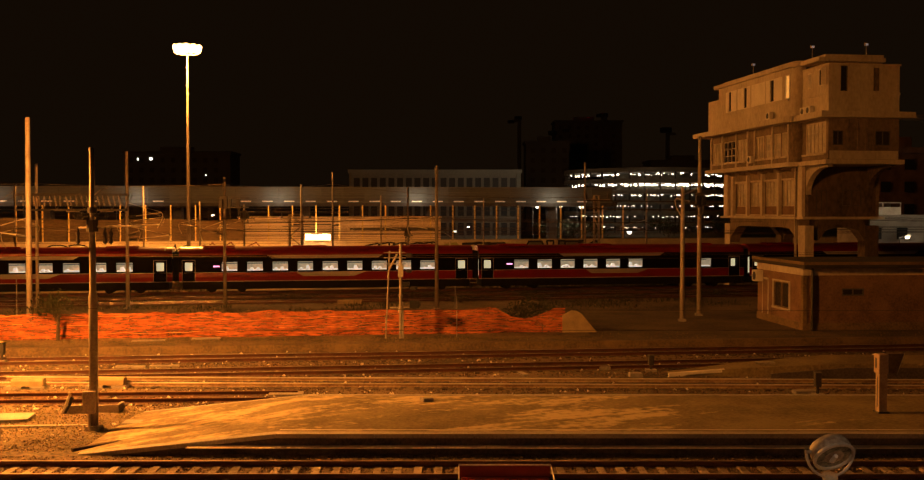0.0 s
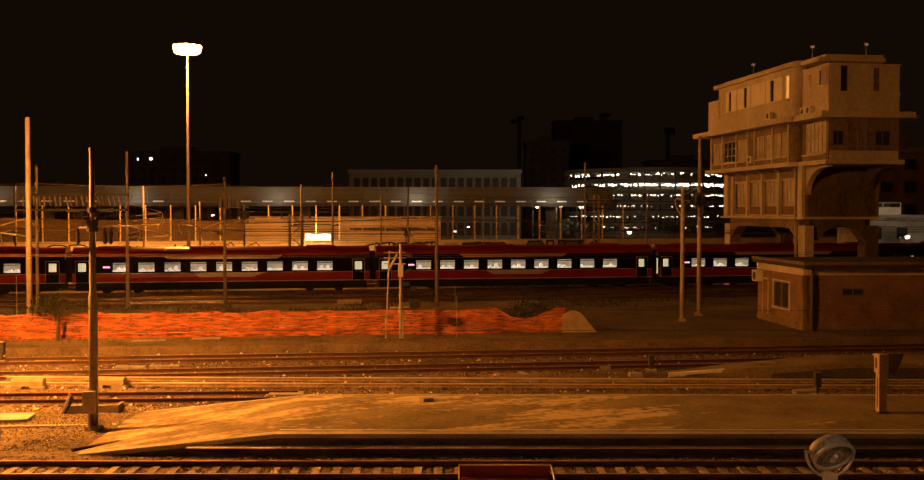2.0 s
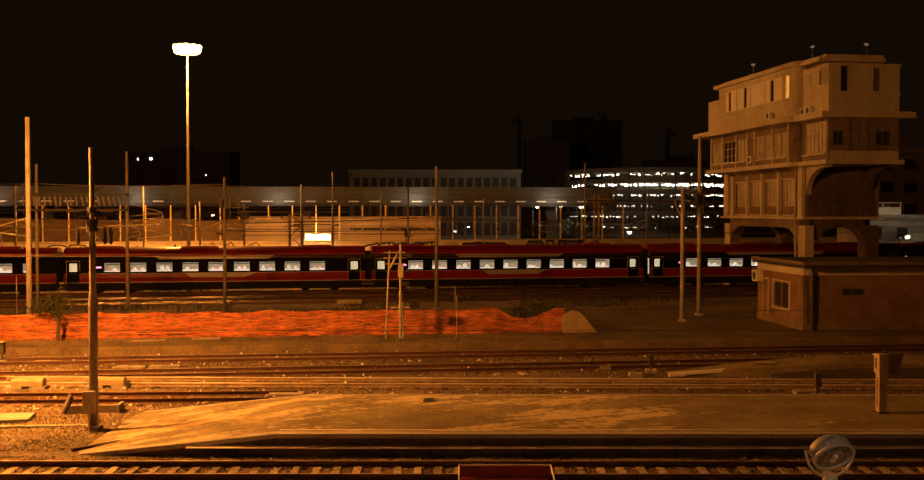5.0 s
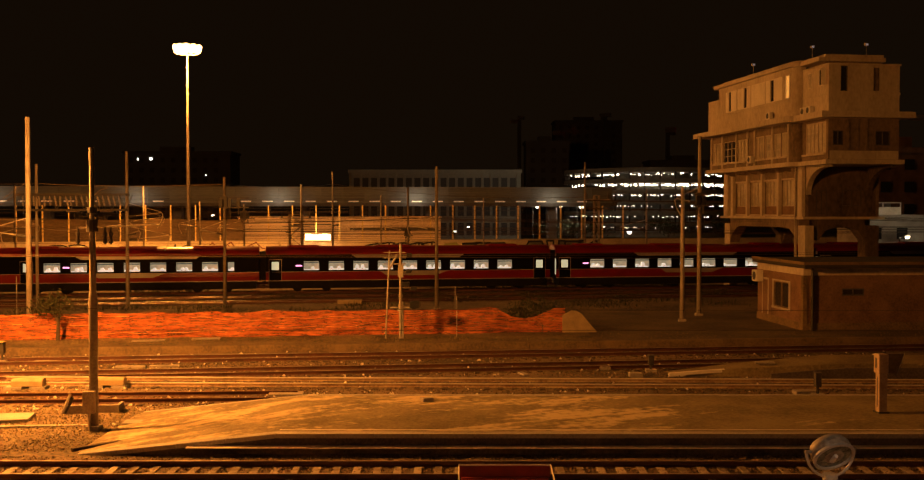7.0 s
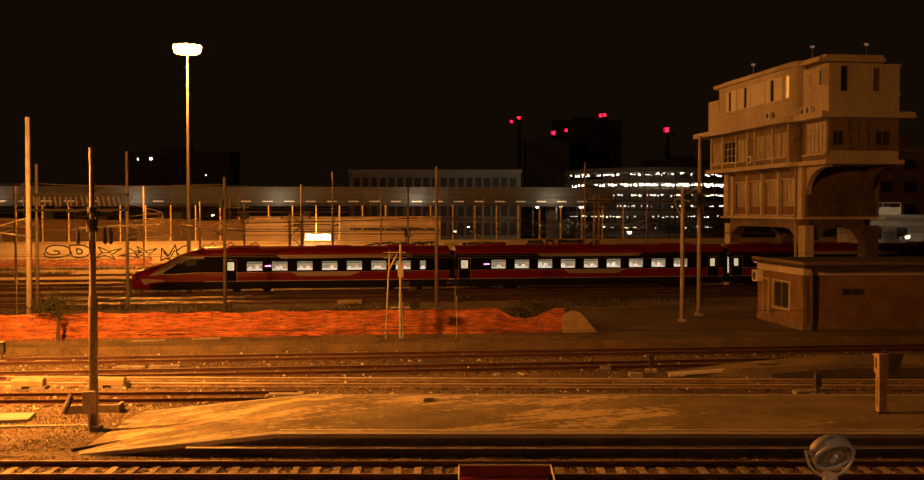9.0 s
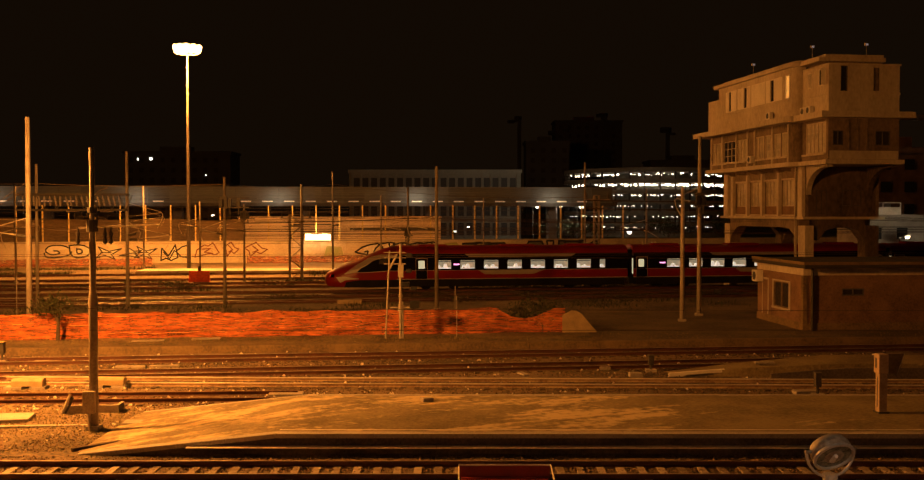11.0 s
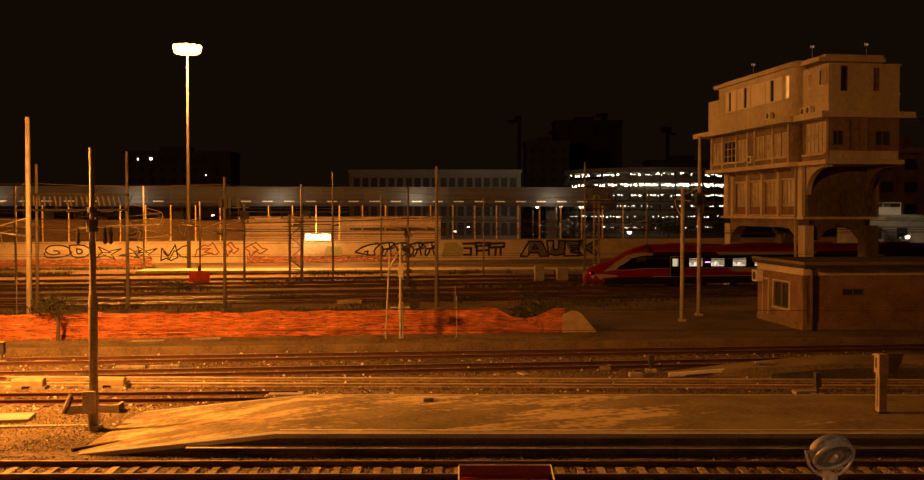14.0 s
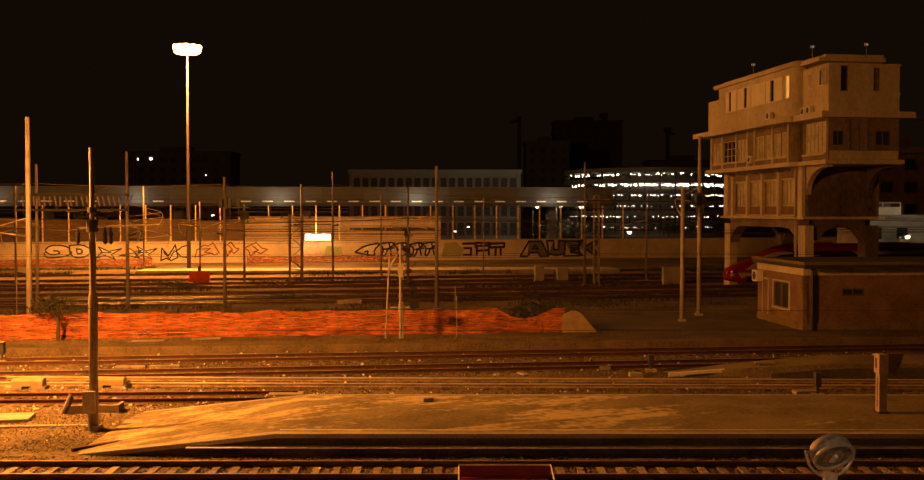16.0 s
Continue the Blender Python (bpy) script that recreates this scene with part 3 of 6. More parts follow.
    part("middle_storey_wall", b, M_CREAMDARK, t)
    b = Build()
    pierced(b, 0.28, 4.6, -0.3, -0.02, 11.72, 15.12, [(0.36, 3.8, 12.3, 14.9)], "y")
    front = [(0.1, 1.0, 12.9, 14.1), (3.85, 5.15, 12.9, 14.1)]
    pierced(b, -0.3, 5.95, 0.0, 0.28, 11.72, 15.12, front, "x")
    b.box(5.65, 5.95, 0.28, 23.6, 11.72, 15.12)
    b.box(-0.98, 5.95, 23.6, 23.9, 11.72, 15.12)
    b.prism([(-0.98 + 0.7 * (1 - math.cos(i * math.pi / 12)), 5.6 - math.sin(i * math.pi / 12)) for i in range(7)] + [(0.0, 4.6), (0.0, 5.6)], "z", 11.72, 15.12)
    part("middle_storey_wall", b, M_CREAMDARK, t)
    for i, (lo, hi, s, h) in enumerate(mid):
        w = window_unit(t, lo, hi, s, h, -0.98, "y", M_GLASS if i == 4 else M_FROST, -1, 2, frame_in=M_CREAM)
        for z in (12.95, 13.65):
            part("glazing_bar", Build().box(-1.0, -0.93, lo, hi, z - 0.03, z + 0.03), M_CREAM, w)
        part("sill", Build().box(-1.16, -0.981, lo - 0.1, hi + 0.1, s - 0.14, s), M_CREAM, w)
    w = window_unit(t, 0.36, 3.8, 12.3, 14.9, -0.3, "y", M_FROST, -1, 4, frame_in=M_CREAM)
    for z in (13.2, 14.05):
        part("glazing_bar", Build().box(-0.31, -0.24, 0.36, 3.8, z - 0.03, z + 0.03), M_CREAM, w)
    part("sill", Build().box(-0.45, -0.301, 0.4, 4.4, 12.15, 12.3), M_CREAM, w)
    part("balustrade_band", Build().box(-0.2, 5.85, -0.1, -0.001, 11.75, 12.45), M_CREAM, t, "pale band along the foot of the storey")
    for u in (1.5, 2.3, 3.1):
        part("panel_joint", Build().box(u - 0.06, u + 0.06, -0.06, -0.001, 12.45, 15.1), M_CREAMDARK, t)
    for lo, hi, s, h in front:
        window_unit(t, lo, hi, s, h, 0.0, "x", M_GLASS, -1, 1, frame_in=M_DARKCONC)
    for w in (5.75, 8.9, 12.7, 14.3, 17.0, 20.5, 23.4):
        part("mullion", Build().box(-1.08, -0.981, w - 0.12, w + 0.12, 11.72, 15.12), M_CREAM, t)
    # upper cabin
    b = Build()
    top = [(5.66, 6.45, 17.35, 19.4), (7.1, 10.4, 17.35, 19.4), (10.65, 13.6, 17.35, 19.4), (13.9, 16.85, 17.35, 19.4), (17.1, 19.75, 17.35, 19.4)]
    pierced(b, 5.6, 21.6, -0.98, -0.7, 15.62, 19.95, top, "y")
    side = [(0.5, 1.75, 17.9, 19.3), (3.0, 3.6, 17.9, 19.2)]
    pierced(b, 0.28, 4.6, -0.3, -0.02, 15.62, 19.5, side, "y")
    fr = [(0.73, 1.32, 17.35, 19.42), (3.63, 4.12, 17.4, 19.3)]
    pierced(b, -0.3, 5.95, 0.0, 0.28, 15.62, 19.5, fr, "x")
    b.box(5.65, 5.95, 0.28, 21.3, 15.62, 19.5)
    b.box(-0.98, 5.95, 21.3, 21.6, 15.62, 19.95)
    b.prism([(-0.98 + 0.7 * (1 - math.cos(i * math.pi / 12)), 5.6 - math.sin(i * math.pi / 12)) for i in range(7)] + [(0.0, 4.6), (0.0, 5.6)], "z", 15.62, 19.95)
    part("cabin_wall", b, M_CREAM, t)
    part("rear_parapet", Build().box(-0.9, 5.9, 21.62, 24.6, 15.62, 18.9), M_CREAM, t)
    for i, (lo, hi, s, h) in enumerate(top):
        w = window_unit(t, lo, hi, s, h, -0.98, "y", M_BULB if i == 0 else M_GLASS, -1, 0 if i == 0 else 3)
        if i:
            d = (hi - lo) / 4
            for j in range(4):
                if (i, j) in ((1, 2), (2, 9), (3, 1), (4, 2)):
                    continue
                part("shutter", Build().box(-1.0, -0.95, lo + j * d + 0.04, lo + (j + 1) * d - 0.04, s + 0.08, h - 0.08), M_BLIND, w)
    for lo, hi, s, h in side:
        window_unit(t, lo, hi, s, h, -0.3, "y", M_GLASS if lo < 1 else M_CREAMDARK, -1, 1)
    part("open_casement", Build().box(-0.75, -0.32, 0.46, 0.5, 17.9, 19.3), M_BLIND, t, "pale casement standing open")
    window_unit(t, *fr[0], 0.0, "x", M_BLACK, -1, 0, frame_in=M_DARKCONC)
    window_unit(t, *fr[1], 0.0, "x", M_CREAMDARK, -1, 0, frame_in=M_CREAMDARK)
    part("string_course", Build().box(-0.36, 6.0, -0.06, -0.001, 17.1, 17.28), M_CREAM, t)
    part("string_course", Build().box(-0.36, -0.301, -0.0, 4.6, 17.1, 17.28), M_CREAM, t)
    part("string_course", Build().box(-1.05, -0.981, 5.8, 21.6, 17.1, 17.28), M_CREAM, t)
    for u in (2.3, 5.2):
        part("panel_joint", Build().box(u - 0.03, u + 0.03, -0.02, -0.001, 17.28, 19.5), M_CREAM, t)
    # external air-conditioning boxes and roof lamps
    for u, w, z in ((-0.65, 2.5, 15.7), (-0.65, 3.5, 15.7), (-1.45, 8.6, 15.75), (-1.45, 12.6, 12.0)):
        a = part("air_conditioner", Build().box(u, u + 0.33, w, w + 0.85, z, z + 0.65), M_WHITE, t)
        part("fan_grille", Build().rod((u - 0.01, w + 0.5, z + 0.33), (u + 0.02, w + 0.5, z + 0.33), 0.25, 0.25, 12), M_BLACK, a)
    for u, w in ((0.25, 4.0), (4.2, 2.2), (-0.2, 15.0)):
        a = part("roof_floodlight", Build().rod((u, w, 20.25), (u, w, 21.5), 0.03).box(u - 0.15, u + 0.15, w - 0.1, w + 0.1, 21.45, 21.68), M_STEEL, t)
        part("lamp_glass", Build().box(u - 0.11, u + 0.11, w - 0.13, w - 0.101, 21.48, 21.64), M_FARGLOW, a, "dim white lamp glass")
    part("downpipe", Build().rod((-0.42, 5.55, 0.3), (-0.42, 5.55, 11.3), 0.07), M_STEEL, t)
    part("downpipe", Build().rod((-0.1, 5.95, 0.3), (-0.1, 5.95, 6.7), 0.05), M_STEEL, t)


signal_box()


# ---- the low brown building ----
def service_building():
    t = thing("service_building", pose(20.7, 62.4, 0.215, 0, 0, 4.5), "low brown brick railway building with a flat roof", "building")
    b = Build()
    lw = (2.2, 4.7, 1.1, 2.75)
    pierced(b, 0.3, 7.3, 0.0, 0.3, 0.45, 3.35, [lw], "y")
    hs = [(2.4, 3.8, 2.1, 2.55), (8.4, 9.8, 2.1, 2.55), (14.4, 15.8, 2.1, 2.55)]
    pierced(b, 0.0, 22, 0.0, 0.3, 0.45, 3.35, hs, "x")
    b.box(21.7, 22, 0.3, 7.3, 0.45, 3.35).box(0, 22, 7.3, 7.6, 0.45, 3.35)
    part("wall", b, M_BRICK, t)
    part("plinth", Build().box(-0.05, 22.05, -0.05, 7.65, -0.02, 0.45), M_EDGESTONE, t)
    part("cornice_band", Build().box(-0.04, 22.04, -0.04, 7.64, 3.35, 3.8), M_CREAM, t, "cream painted cornice band")
    part("roof", Build().box(-0.25, 22.6, -0.75, 8.0, 3.8, 4.12), M_ROOF, t)
    part("roof_edge", Build().box(-0.3, 22.65, -0.8, -0.751, 4.02, 4.2).box(-0.3, -0.251, -0.751, 8.0, 4.02, 4.2), M_EDGESTONE, t)
    window_unit(t, *lw, 0.0, "y", M_GLASS, -1, 1, frame_in=M_EDGESTONE)
    for h in hs:
        window_unit(t, *h, 0.0, "x", M_GLASS, -1, 1, frame_in=M_DARKCONC)
    part("corner_pier", Build().box(-0.05, 0.22, -0.05, 0.0, 0.45, 3.35).box(-0.05, 0.0, 0.0, 0.22, 0.45, 3.35), M_EDGESTONE, t)
    part("downpipe", Build().rod((0.5, -0.12, 0.0), (0.5, -0.12, 3.8), 0.09), M_DARKSTEEL, t)
    a = part("air_conditioner", Build().box(-0.5, -0.05, 6.5, 7.4, 2.55, 3.3), M_WHITE, t)
    part("fan_grille", Build().rod((-0.52, 6.95, 2.92), (-0.49, 6.95, 2.92), 0.28, 0.28, 14), M_BLACK, a)
    lo, hi = lw[:2]
    part("window_trim", Build().box(-0.05, -0.002, lo - 0.2, lo - 0.01, 1.0, 2.85).box(-0.05, -0.002, hi + 0.01, hi + 0.2, 1.0, 2.85).box(-0.05, -0.002, lo - 0.01, hi + 0.01, 2.76, 2.85).box(-0.09, -0.002, lo - 0.2, hi + 0.2, 0.98, 1.09), M_KERB, t)
    part("door_frame", Build().box(-0.05, -0.002, 6.6, 6.7, 0.45, 2.85).box(-0.05, -0.002, 5.6, 5.7, 0.45, 2.85).box(-0.05, -0.002, 5.7, 6.6, 2.73, 2.85), M_KERB, t)
    part("door", Build().box(-0.03, -0.002, 5.7, 6.6, 0.45, 2.73), M_BRICK, t, "plain brown door")


service_building()


# ---- the red train ----
CAR = 26.73


def car_shell(parent, x0, x1, windows, doors, stripe, swoosh, display):
    """One car: its body in painted bands, windows with a lit saloon behind, doors, underframe and bogies."""
    low = [(0.0, 1.08), (-0.02, 1.5), (0.0, 1.86), (0.05, 1.86), (0.05, 1.08)]
    b = Build().prism(low, "x", x0, x1)
    b.prism([(2.84 - y, z) for y, z in low], "x", x0, x1)
    body = part("car_body", b, M_TRAINRED, parent, "glossy red lower side panels")
    # window band
    hole = [(a, c, 2.02, 2.82) for a, c in windows] + [(a + 0.22, c - 0.22, 2.05, 2.8) for a, c in doors]
    band = pierced(Build(), x0, x1, 0.01, 0.06, 1.86, 3.12, hole, "x")
    pierced(band, x0, x1, 2.78, 2.83, 1.86, 3.12, hole, "x")
    part("window_band", band, M_TRAINDARK, body, "glossy charcoal window band")
    b = Build()
    arc = [(0.0, 3.42), (0.08, 3.66), (0.26, 3.9), (0.6, 4.08), (1.0, 4.17), (1.42, 4.2), (1.84, 4.17), (2.24, 4.08), (2.58, 3.9), (2.76, 3.66), (2.84, 3.42)]
    b.prism(arc, "x", x0, x1)
    part("roof", b, M_TRAINRED, body, "dark red curved roof")
    part("stripe", Build().prism([(0.0, 3.12), (0.02, 3.42), (2.82, 3.42), (2.84, 3.12)], "x", x0, x1), M_TRAINGREY, body, "silver stripe under the roof")
    lo, hi = stripe
    part("stripe_end", Build().prism([(x0, 3.12), (lo + 0.5, 3.12), (lo, 3.44), (x0, 3.44)], "y", -0.02, 0.02), M_TRAINDARK, body)
    part("stripe_end", Build().prism([(hi - 0.5, 3.12), (x1, 3.12), (x1, 3.44), (hi, 3.44)], "y", -0.02, 0.02), M_TRAINDARK, body)
    if swoosh:
        part("stripe_swoosh", Build().prism([(swoosh, 1.85), (swoosh + 6.4, 1.85), (swoosh + 5.3, 1.45), (swoosh + 0.6, 1.47)], "y", -0.035, -0.022), M_TRAINGREY, body, "silver swoosh on the lower side")
    part("sill_line", Build().box(x0, x1, -0.03, -0.001, 1.03, 1.1), M_TRAINGREY, body)
    part("upper_line", Build().box(x0, x1, -0.03, 0.0, 1.85, 1.89), M_TRAINGREY, body)
    part("skirt", Build().box(x0 + 0.3, x1 - 0.3, 0.06, 2.78, 0.34, 1.03), M_SKIRT, body)
    part("floor", Build().box(x0, x1, 0.06, 2.78, 1.1, 1.25), M_SKIRT, body)
    # saloon
    part("saloon_lining", Build().box(x0 + 3.2, x1 - 1.6, 1.9, 1.95, 1.25, 2.84), M_LINING, body, "saloon wall panels with a glow of their own")
    part("saloon_ceiling", Build().box(x0 + 3.4, x1 - 3.4, 0.07, 1.95, 2.84, 2.9), M_SEAT, body)
    part("luggage_rack", Build().box(x0 + 3.4, x1 - 3.4, 1.3, 1.89, 2.6, 2.66), M_SEAT, body)
    part("ceiling_light", Build().box(x0 + 3.5, x1 - 3.5, 1.0, 1.2, 2.79, 2.83), M_LIGHTSTRIP, body)
    rng = random.Random(int(x0 * 10))
    for a, c in windows:
        for p in (a + 0.12 + rng.uniform(0, 0.25), c - 0.5 - rng.uniform(0, 0.25)):
            if rng.random() < 0.8:
                part("seat", Build().box(p, p + 0.16, 0.35, 0.85, 1.25, 2.12), M_SEAT, body)
                z = rng.uniform(2.24, 2.5)
                part("headrest", Build().prism([(p - 0.06, 2.06), (p + 0.34, 2.06), (p + 0.3, 2.06 + (z - 2.06) * 0.4), (p + 0.2, z), (p + 0.02, z - 0.04)], "y", 0.38, 0.82), M_HEADREST, body, "white headrest cover with a glow of its own")
        part("table", Build().box(a, c, 0.3, 0.8, 2.0, 2.0 + rng.uniform(0.06, 0.16)), M_HEADREST, body)
    for a, c in doors:
        d = part("door", Build().box(a, a + 0.2, -0.03, 0.0, 1.06, 2.98).box(c - 0.2, c, -0.03, 0.0, 1.06, 2.98).box(a + 0.2, c - 0.2, -0.03, 0.0, 1.06, 2.03).box(a + 0.2, c - 0.2, -0.03, 0.0, 2.82, 2.98), M_TRAINDARK, body, "charcoal plug door")
        # glowing panel that stands in for the lit vestibule interior
        part("vestibule_glow", Build().box(a - 0.1, c + 0.1, 1.2, 1.25, 1.3, 2.85), M_DOORLIGHT, body)
        part("door_frame", Build().box(a - 0.03, a, -0.035, -0.002, 1.03, 3.03).box(c, c + 0.03, -0.035, -0.002, 1.03, 3.03).box(a, c, -0.035, -0.002, 2.98, 3.03), M_TRAINGREY, body)
    part("display", Build().box(display, display + 0.56, -0.015, 0.008, 2.36, 2.5), M_MAGENTA, body, "small lit destination display")
    for c in (x0 + 4.2, x1 - 4.2):
        bg = part("bogie", Build().box(c - 1.7, c + 1.7, 0.2, 0.5, 0.35, 0.75).box(c - 1.7, c + 1.7, 2.3, 2.6, 0.35, 0.75).box(c - 0.3, c + 0.3, 0.2, 2.6, 0.4, 0.8), M_SKIRT, body)
        for w in (c - 1.35, c + 1.35):
            for y in (0.6, 2.12):
                part("wheel", Build().rod((w, y, 0.445), (w, y + 0.12, 0.445), 0.445, 0.445, 20), M_SKIRT, bg)
    for r0, r1, h in ((x0 + 2, x0 + 5, 4.3), (x1 - 6, x1 - 3, 4.3), (x0 + 10, x0 + 13.5, 4.27)):
        part("roof_unit", Build().prism([(r0, 4.1), (r1, 4.1), (r1 - 0.2, h), (r0 + 0.2, h)], "y", 0.75, 2.1), M_TRAINRED, body)
    return body


def gangway(parent, x):
    b = Build()
    for i in range(6):
        b.box(x - 0.3 + i * 0.1, x - 0.23 + i * 0.1, 0.35, 2.5, 1.1, 3.7)
    part("gangway", b.box(x - 0.3, x + 0.3, 0.5, 2.35, 1.15, 3.6), M_SKIRT, parent, "black folded gangway bellows")


NOSE = [(0.0, 0.35, 0.7, 1.3, 1.0), (0.22, 0.75, 0.5, 1.72, 1.25), (0.9, 1.05, 0.42, 2.05, 1.5), (1.9, 1.25, 0.38, 2.42, 1.8), (3.0, 1.36, 0.36, 2.74, 2.15), (4.2, 1.41, 0.36, 3.4, 2.75),
        (5.4, 1.42, 0.36, 3.88, 3.15), (6.6, 1.42, 0.36, 4.17, 3.42)]


def nose_half(x, z):
    """Half the nose's width at x metres behind its tip and at height z."""
    x = min(max(x, 0.0), 6.6)
    k = max(i for i in range(len(NOSE) - 1) if NOSE[i][0] <= x)
    p, q = NOSE[k], NOSE[k + 1]
    f = (x - p[0]) / (q[0] - p[0])
    half, bot, top, sh = [p[i] + (q[i] - p[i]) * f for i in range(1, 5)]
    line = [(bot, 1.0), (bot + (sh - bot) * 0.5, 1.0), (sh, 0.98), (sh + (top - sh) * 0.75, 0.7), (top, 0.3)]
    return half * float(np.interp(z, [a for a, c in line], [c for a, c in line]))


def nose_plate(low, high, n=14, m=5, proud=0.025):
    """A plate that lies on the nose's side between two edges, given as (x, z) points of equal count."""
    def at(edge, f):
        g = f * (len(edge) - 1)
        i = min(int(g), len(edge) - 2)
        return [edge[i][c] + (edge[i + 1][c] - edge[i][c]) * (g - i) for c in (0, 1)]
    rings = []
    for i in range(n + 1):
        a, b = at(low, i / n), at(high, i / n)
        pts = [(a[0] + (b[0] - a[0]) * j / m, a[1] + (b[1] - a[1]) * j / m) for j in range(m + 1)]
        rings.append([(x, nose_half(x, z) + proud, z) for x, z in pts] + [(x, nose_half(x, z) - 0.05, z) for x, z in pts[::-1]])
    return rings


def nose(parent, far, turn=1):
    """Sloping nose: rings from the tip at 0 to the full section, in red with dark cab glazing and silver marks."""
    def ring(x, half, bot, top, shoulder):
        c = 1.42
        return [(x, c - half, bot), (x, c - half * 1.0, bot + (shoulder - bot) * 0.5), (x, c - half * 0.98, shoulder), (x, c - half * 0.7, shoulder + (top - shoulder) * 0.75), (x, c - half * 0.3, top),
                (x, c + half * 0.3, top), (x, c + half * 0.7, shoulder + (top - shoulder) * 0.75), (x, c + half * 0.98, shoulder), (x, c + half, bot + (shoulder - bot) * 0.5), (x, c + half, bot)]
    at = (lambda x: x) if turn == 1 else (lambda x: far - x)
    n = smooth(part("nose", Build().loft([[(at(x), y, z) for x, y, z in ring(*s)] for s in NOSE]), M_TRAINRED, parent, "sloping red driving nose"))
    for side in (-1, 1):
        def plate(name, low, high, m, label="", proud=0.025):
            return part(name, Build().loft([[(at(x), 1.42 + side * w, z) for x, w, z in r] for r in nose_plate(low, high, proud=proud)]), m, n, label)
        plate("cab_window", [(2.75, 1.76), (4.2, 1.78), (5.6, 1.86), (7.6, 1.88)], [(2.95, 2.0), (4.1, 2.78), (5.2, 3.08), (7.6, 3.16)], M_TRAINDARK, "long dark cab side glazing")
        plate("nose_stripe", [(2.95, 2.05), (3.6, 2.26), (4.4, 2.84), (5.5, 3.12), (8.9, 3.25)], [(2.6, 2.3), (3.2, 2.62), (4.1, 3.16), (5.2, 3.42), (8.9, 3.35)], M_TRAINGREY, "silver stripe sweeping over the cab", 0.035)
        plate("nose_chevron", [(1.7, 1.58), (2.3, 1.66), (2.85, 1.75)], [(1.75, 1.66), (2.5, 2.2), (3.4, 2.26)], M_TRAINGREY, "silver chevron on the nose", 0.03)
        plate("nose_chevron", [(1.35, 0.76), (1.75, 1.0), (3.1, 1.13)], [(0.95, 1.3), (1.75, 1.34), (3.1, 1.19)], M_TRAINGREY, "silver chevron on the nose", 0.03)
        plate("nose_skirt", [(1.7, 0.38), (4, 0.34), (9.0, 0.34)], [(1.9, 0.86), (3.2, 1.03), (9.0, 1.03)], M_SKIRT, "", 0.02)
        plate("nose_band", [(2.6, 1.04), (4.2, 1.05), (6.62, 1.06)], [(2.9, 1.74), (4.2, 1.76), (6.62, 1.87)], M_TRAINRED, "", 0.022)
        plate("nose_line", [(2.9, 1.7), (4.2, 1.72), (5.6, 1.83), (7.6, 1.85)], [(2.9, 1.76), (4.2, 1.78), (5.6, 1.88), (7.6, 1.9)], M_TRAINGREY, "", 0.04)
        plate("quarter_light", [(4.9, 2.5), (5.9, 2.55)], [(5.0, 2.95), (5.9, 3.02)], M_GLASS, "small framed cab side window", 0.035)
        y = 1.42 + side * 0.84
        part("tail_light", Build().rod((at(0.62), y, 1.42), (at(0.4), y - side * 0.02, 1.42), 0.07, 0.07, 10), M_TAIL, n, "small red tail light")
        part("lamp_recess", Build().rod((at(0.8), y + side * 0.08, 1.42), (at(0.45), y + side * 0.02, 1.42), 0.16, 0.12, 12), M_TRAINDARK, n, "dark lamp recess")


def train():
    t = thing("train", pose(*along(-76.5, 0), 0, 0, 0, TURN), "long red high-speed train with lit windows and silver stripes", "train")
    pitch, w = 2.281, 1.4
    row = lambda first, n: [(first + i * pitch, first + i * pitch + w) for i in range(n)]
    ends = (29.45, 56.9, 84.0, 111.6, 139.0, 166.4)
    # driving car at the rear end
    car_shell(t, 6.6, ends[0] - 0.3, row(10.37, 7) + [(26.35, 26.9)], [(8.42, 9.46)], (13.0, 24.0), 14.4, 12.0)
    nose(t, 0)
    for i, first in enumerate((33.2, 60.61, 88.07, 115.37, 142.8)):
        a, b = ends[i], ends[i + 1]
        gangway(t, a)
        win = row(first, 9)
        if i == 3:
            win = win[:6] + [(134.1, 135.25)]
        car_shell(t, a + 0.3, b - 0.3, win, [(a + 0.6, a + 1.7), (b - 1.9, b - 0.8)], (a + 8.1, a + 18.8), a + 10.8, first - 0.75)
    x = ends[-1]
    gangway(t, x)
    for px in (ends[0] + 2.2, ends[3] - 3.0):
        g = part("pantograph", Build().tube([(px, 1.42, 4.2), (px + 1.3, 1.42, 4.75), (px + 0.1, 1.42, 5.45)], 0.05, 6), M_STEEL, t, "raised current collector")
        part("contact_strip", Build().box(px - 0.1, px + 0.3, 0.55, 2.3, 5.43, 5.5), M_DARKSTEEL, g)
        for dx in (-0.6, 0.7):
            part("insulator", Build().rod((px + dx, 1.0, 4.15), (px + dx, 1.0, 4.5), 0.08), M_STEEL, g)
    L = x + 29.45
    car_shell(t, x + 0.3, L - 6.6, row(x + 3.2, 7), [(L - 9.85, L - 8.75)], (x + 4, x + 14), x + 8, x + 2.2)
    nose(t, L, -1)
    return t


TRAIN = train()


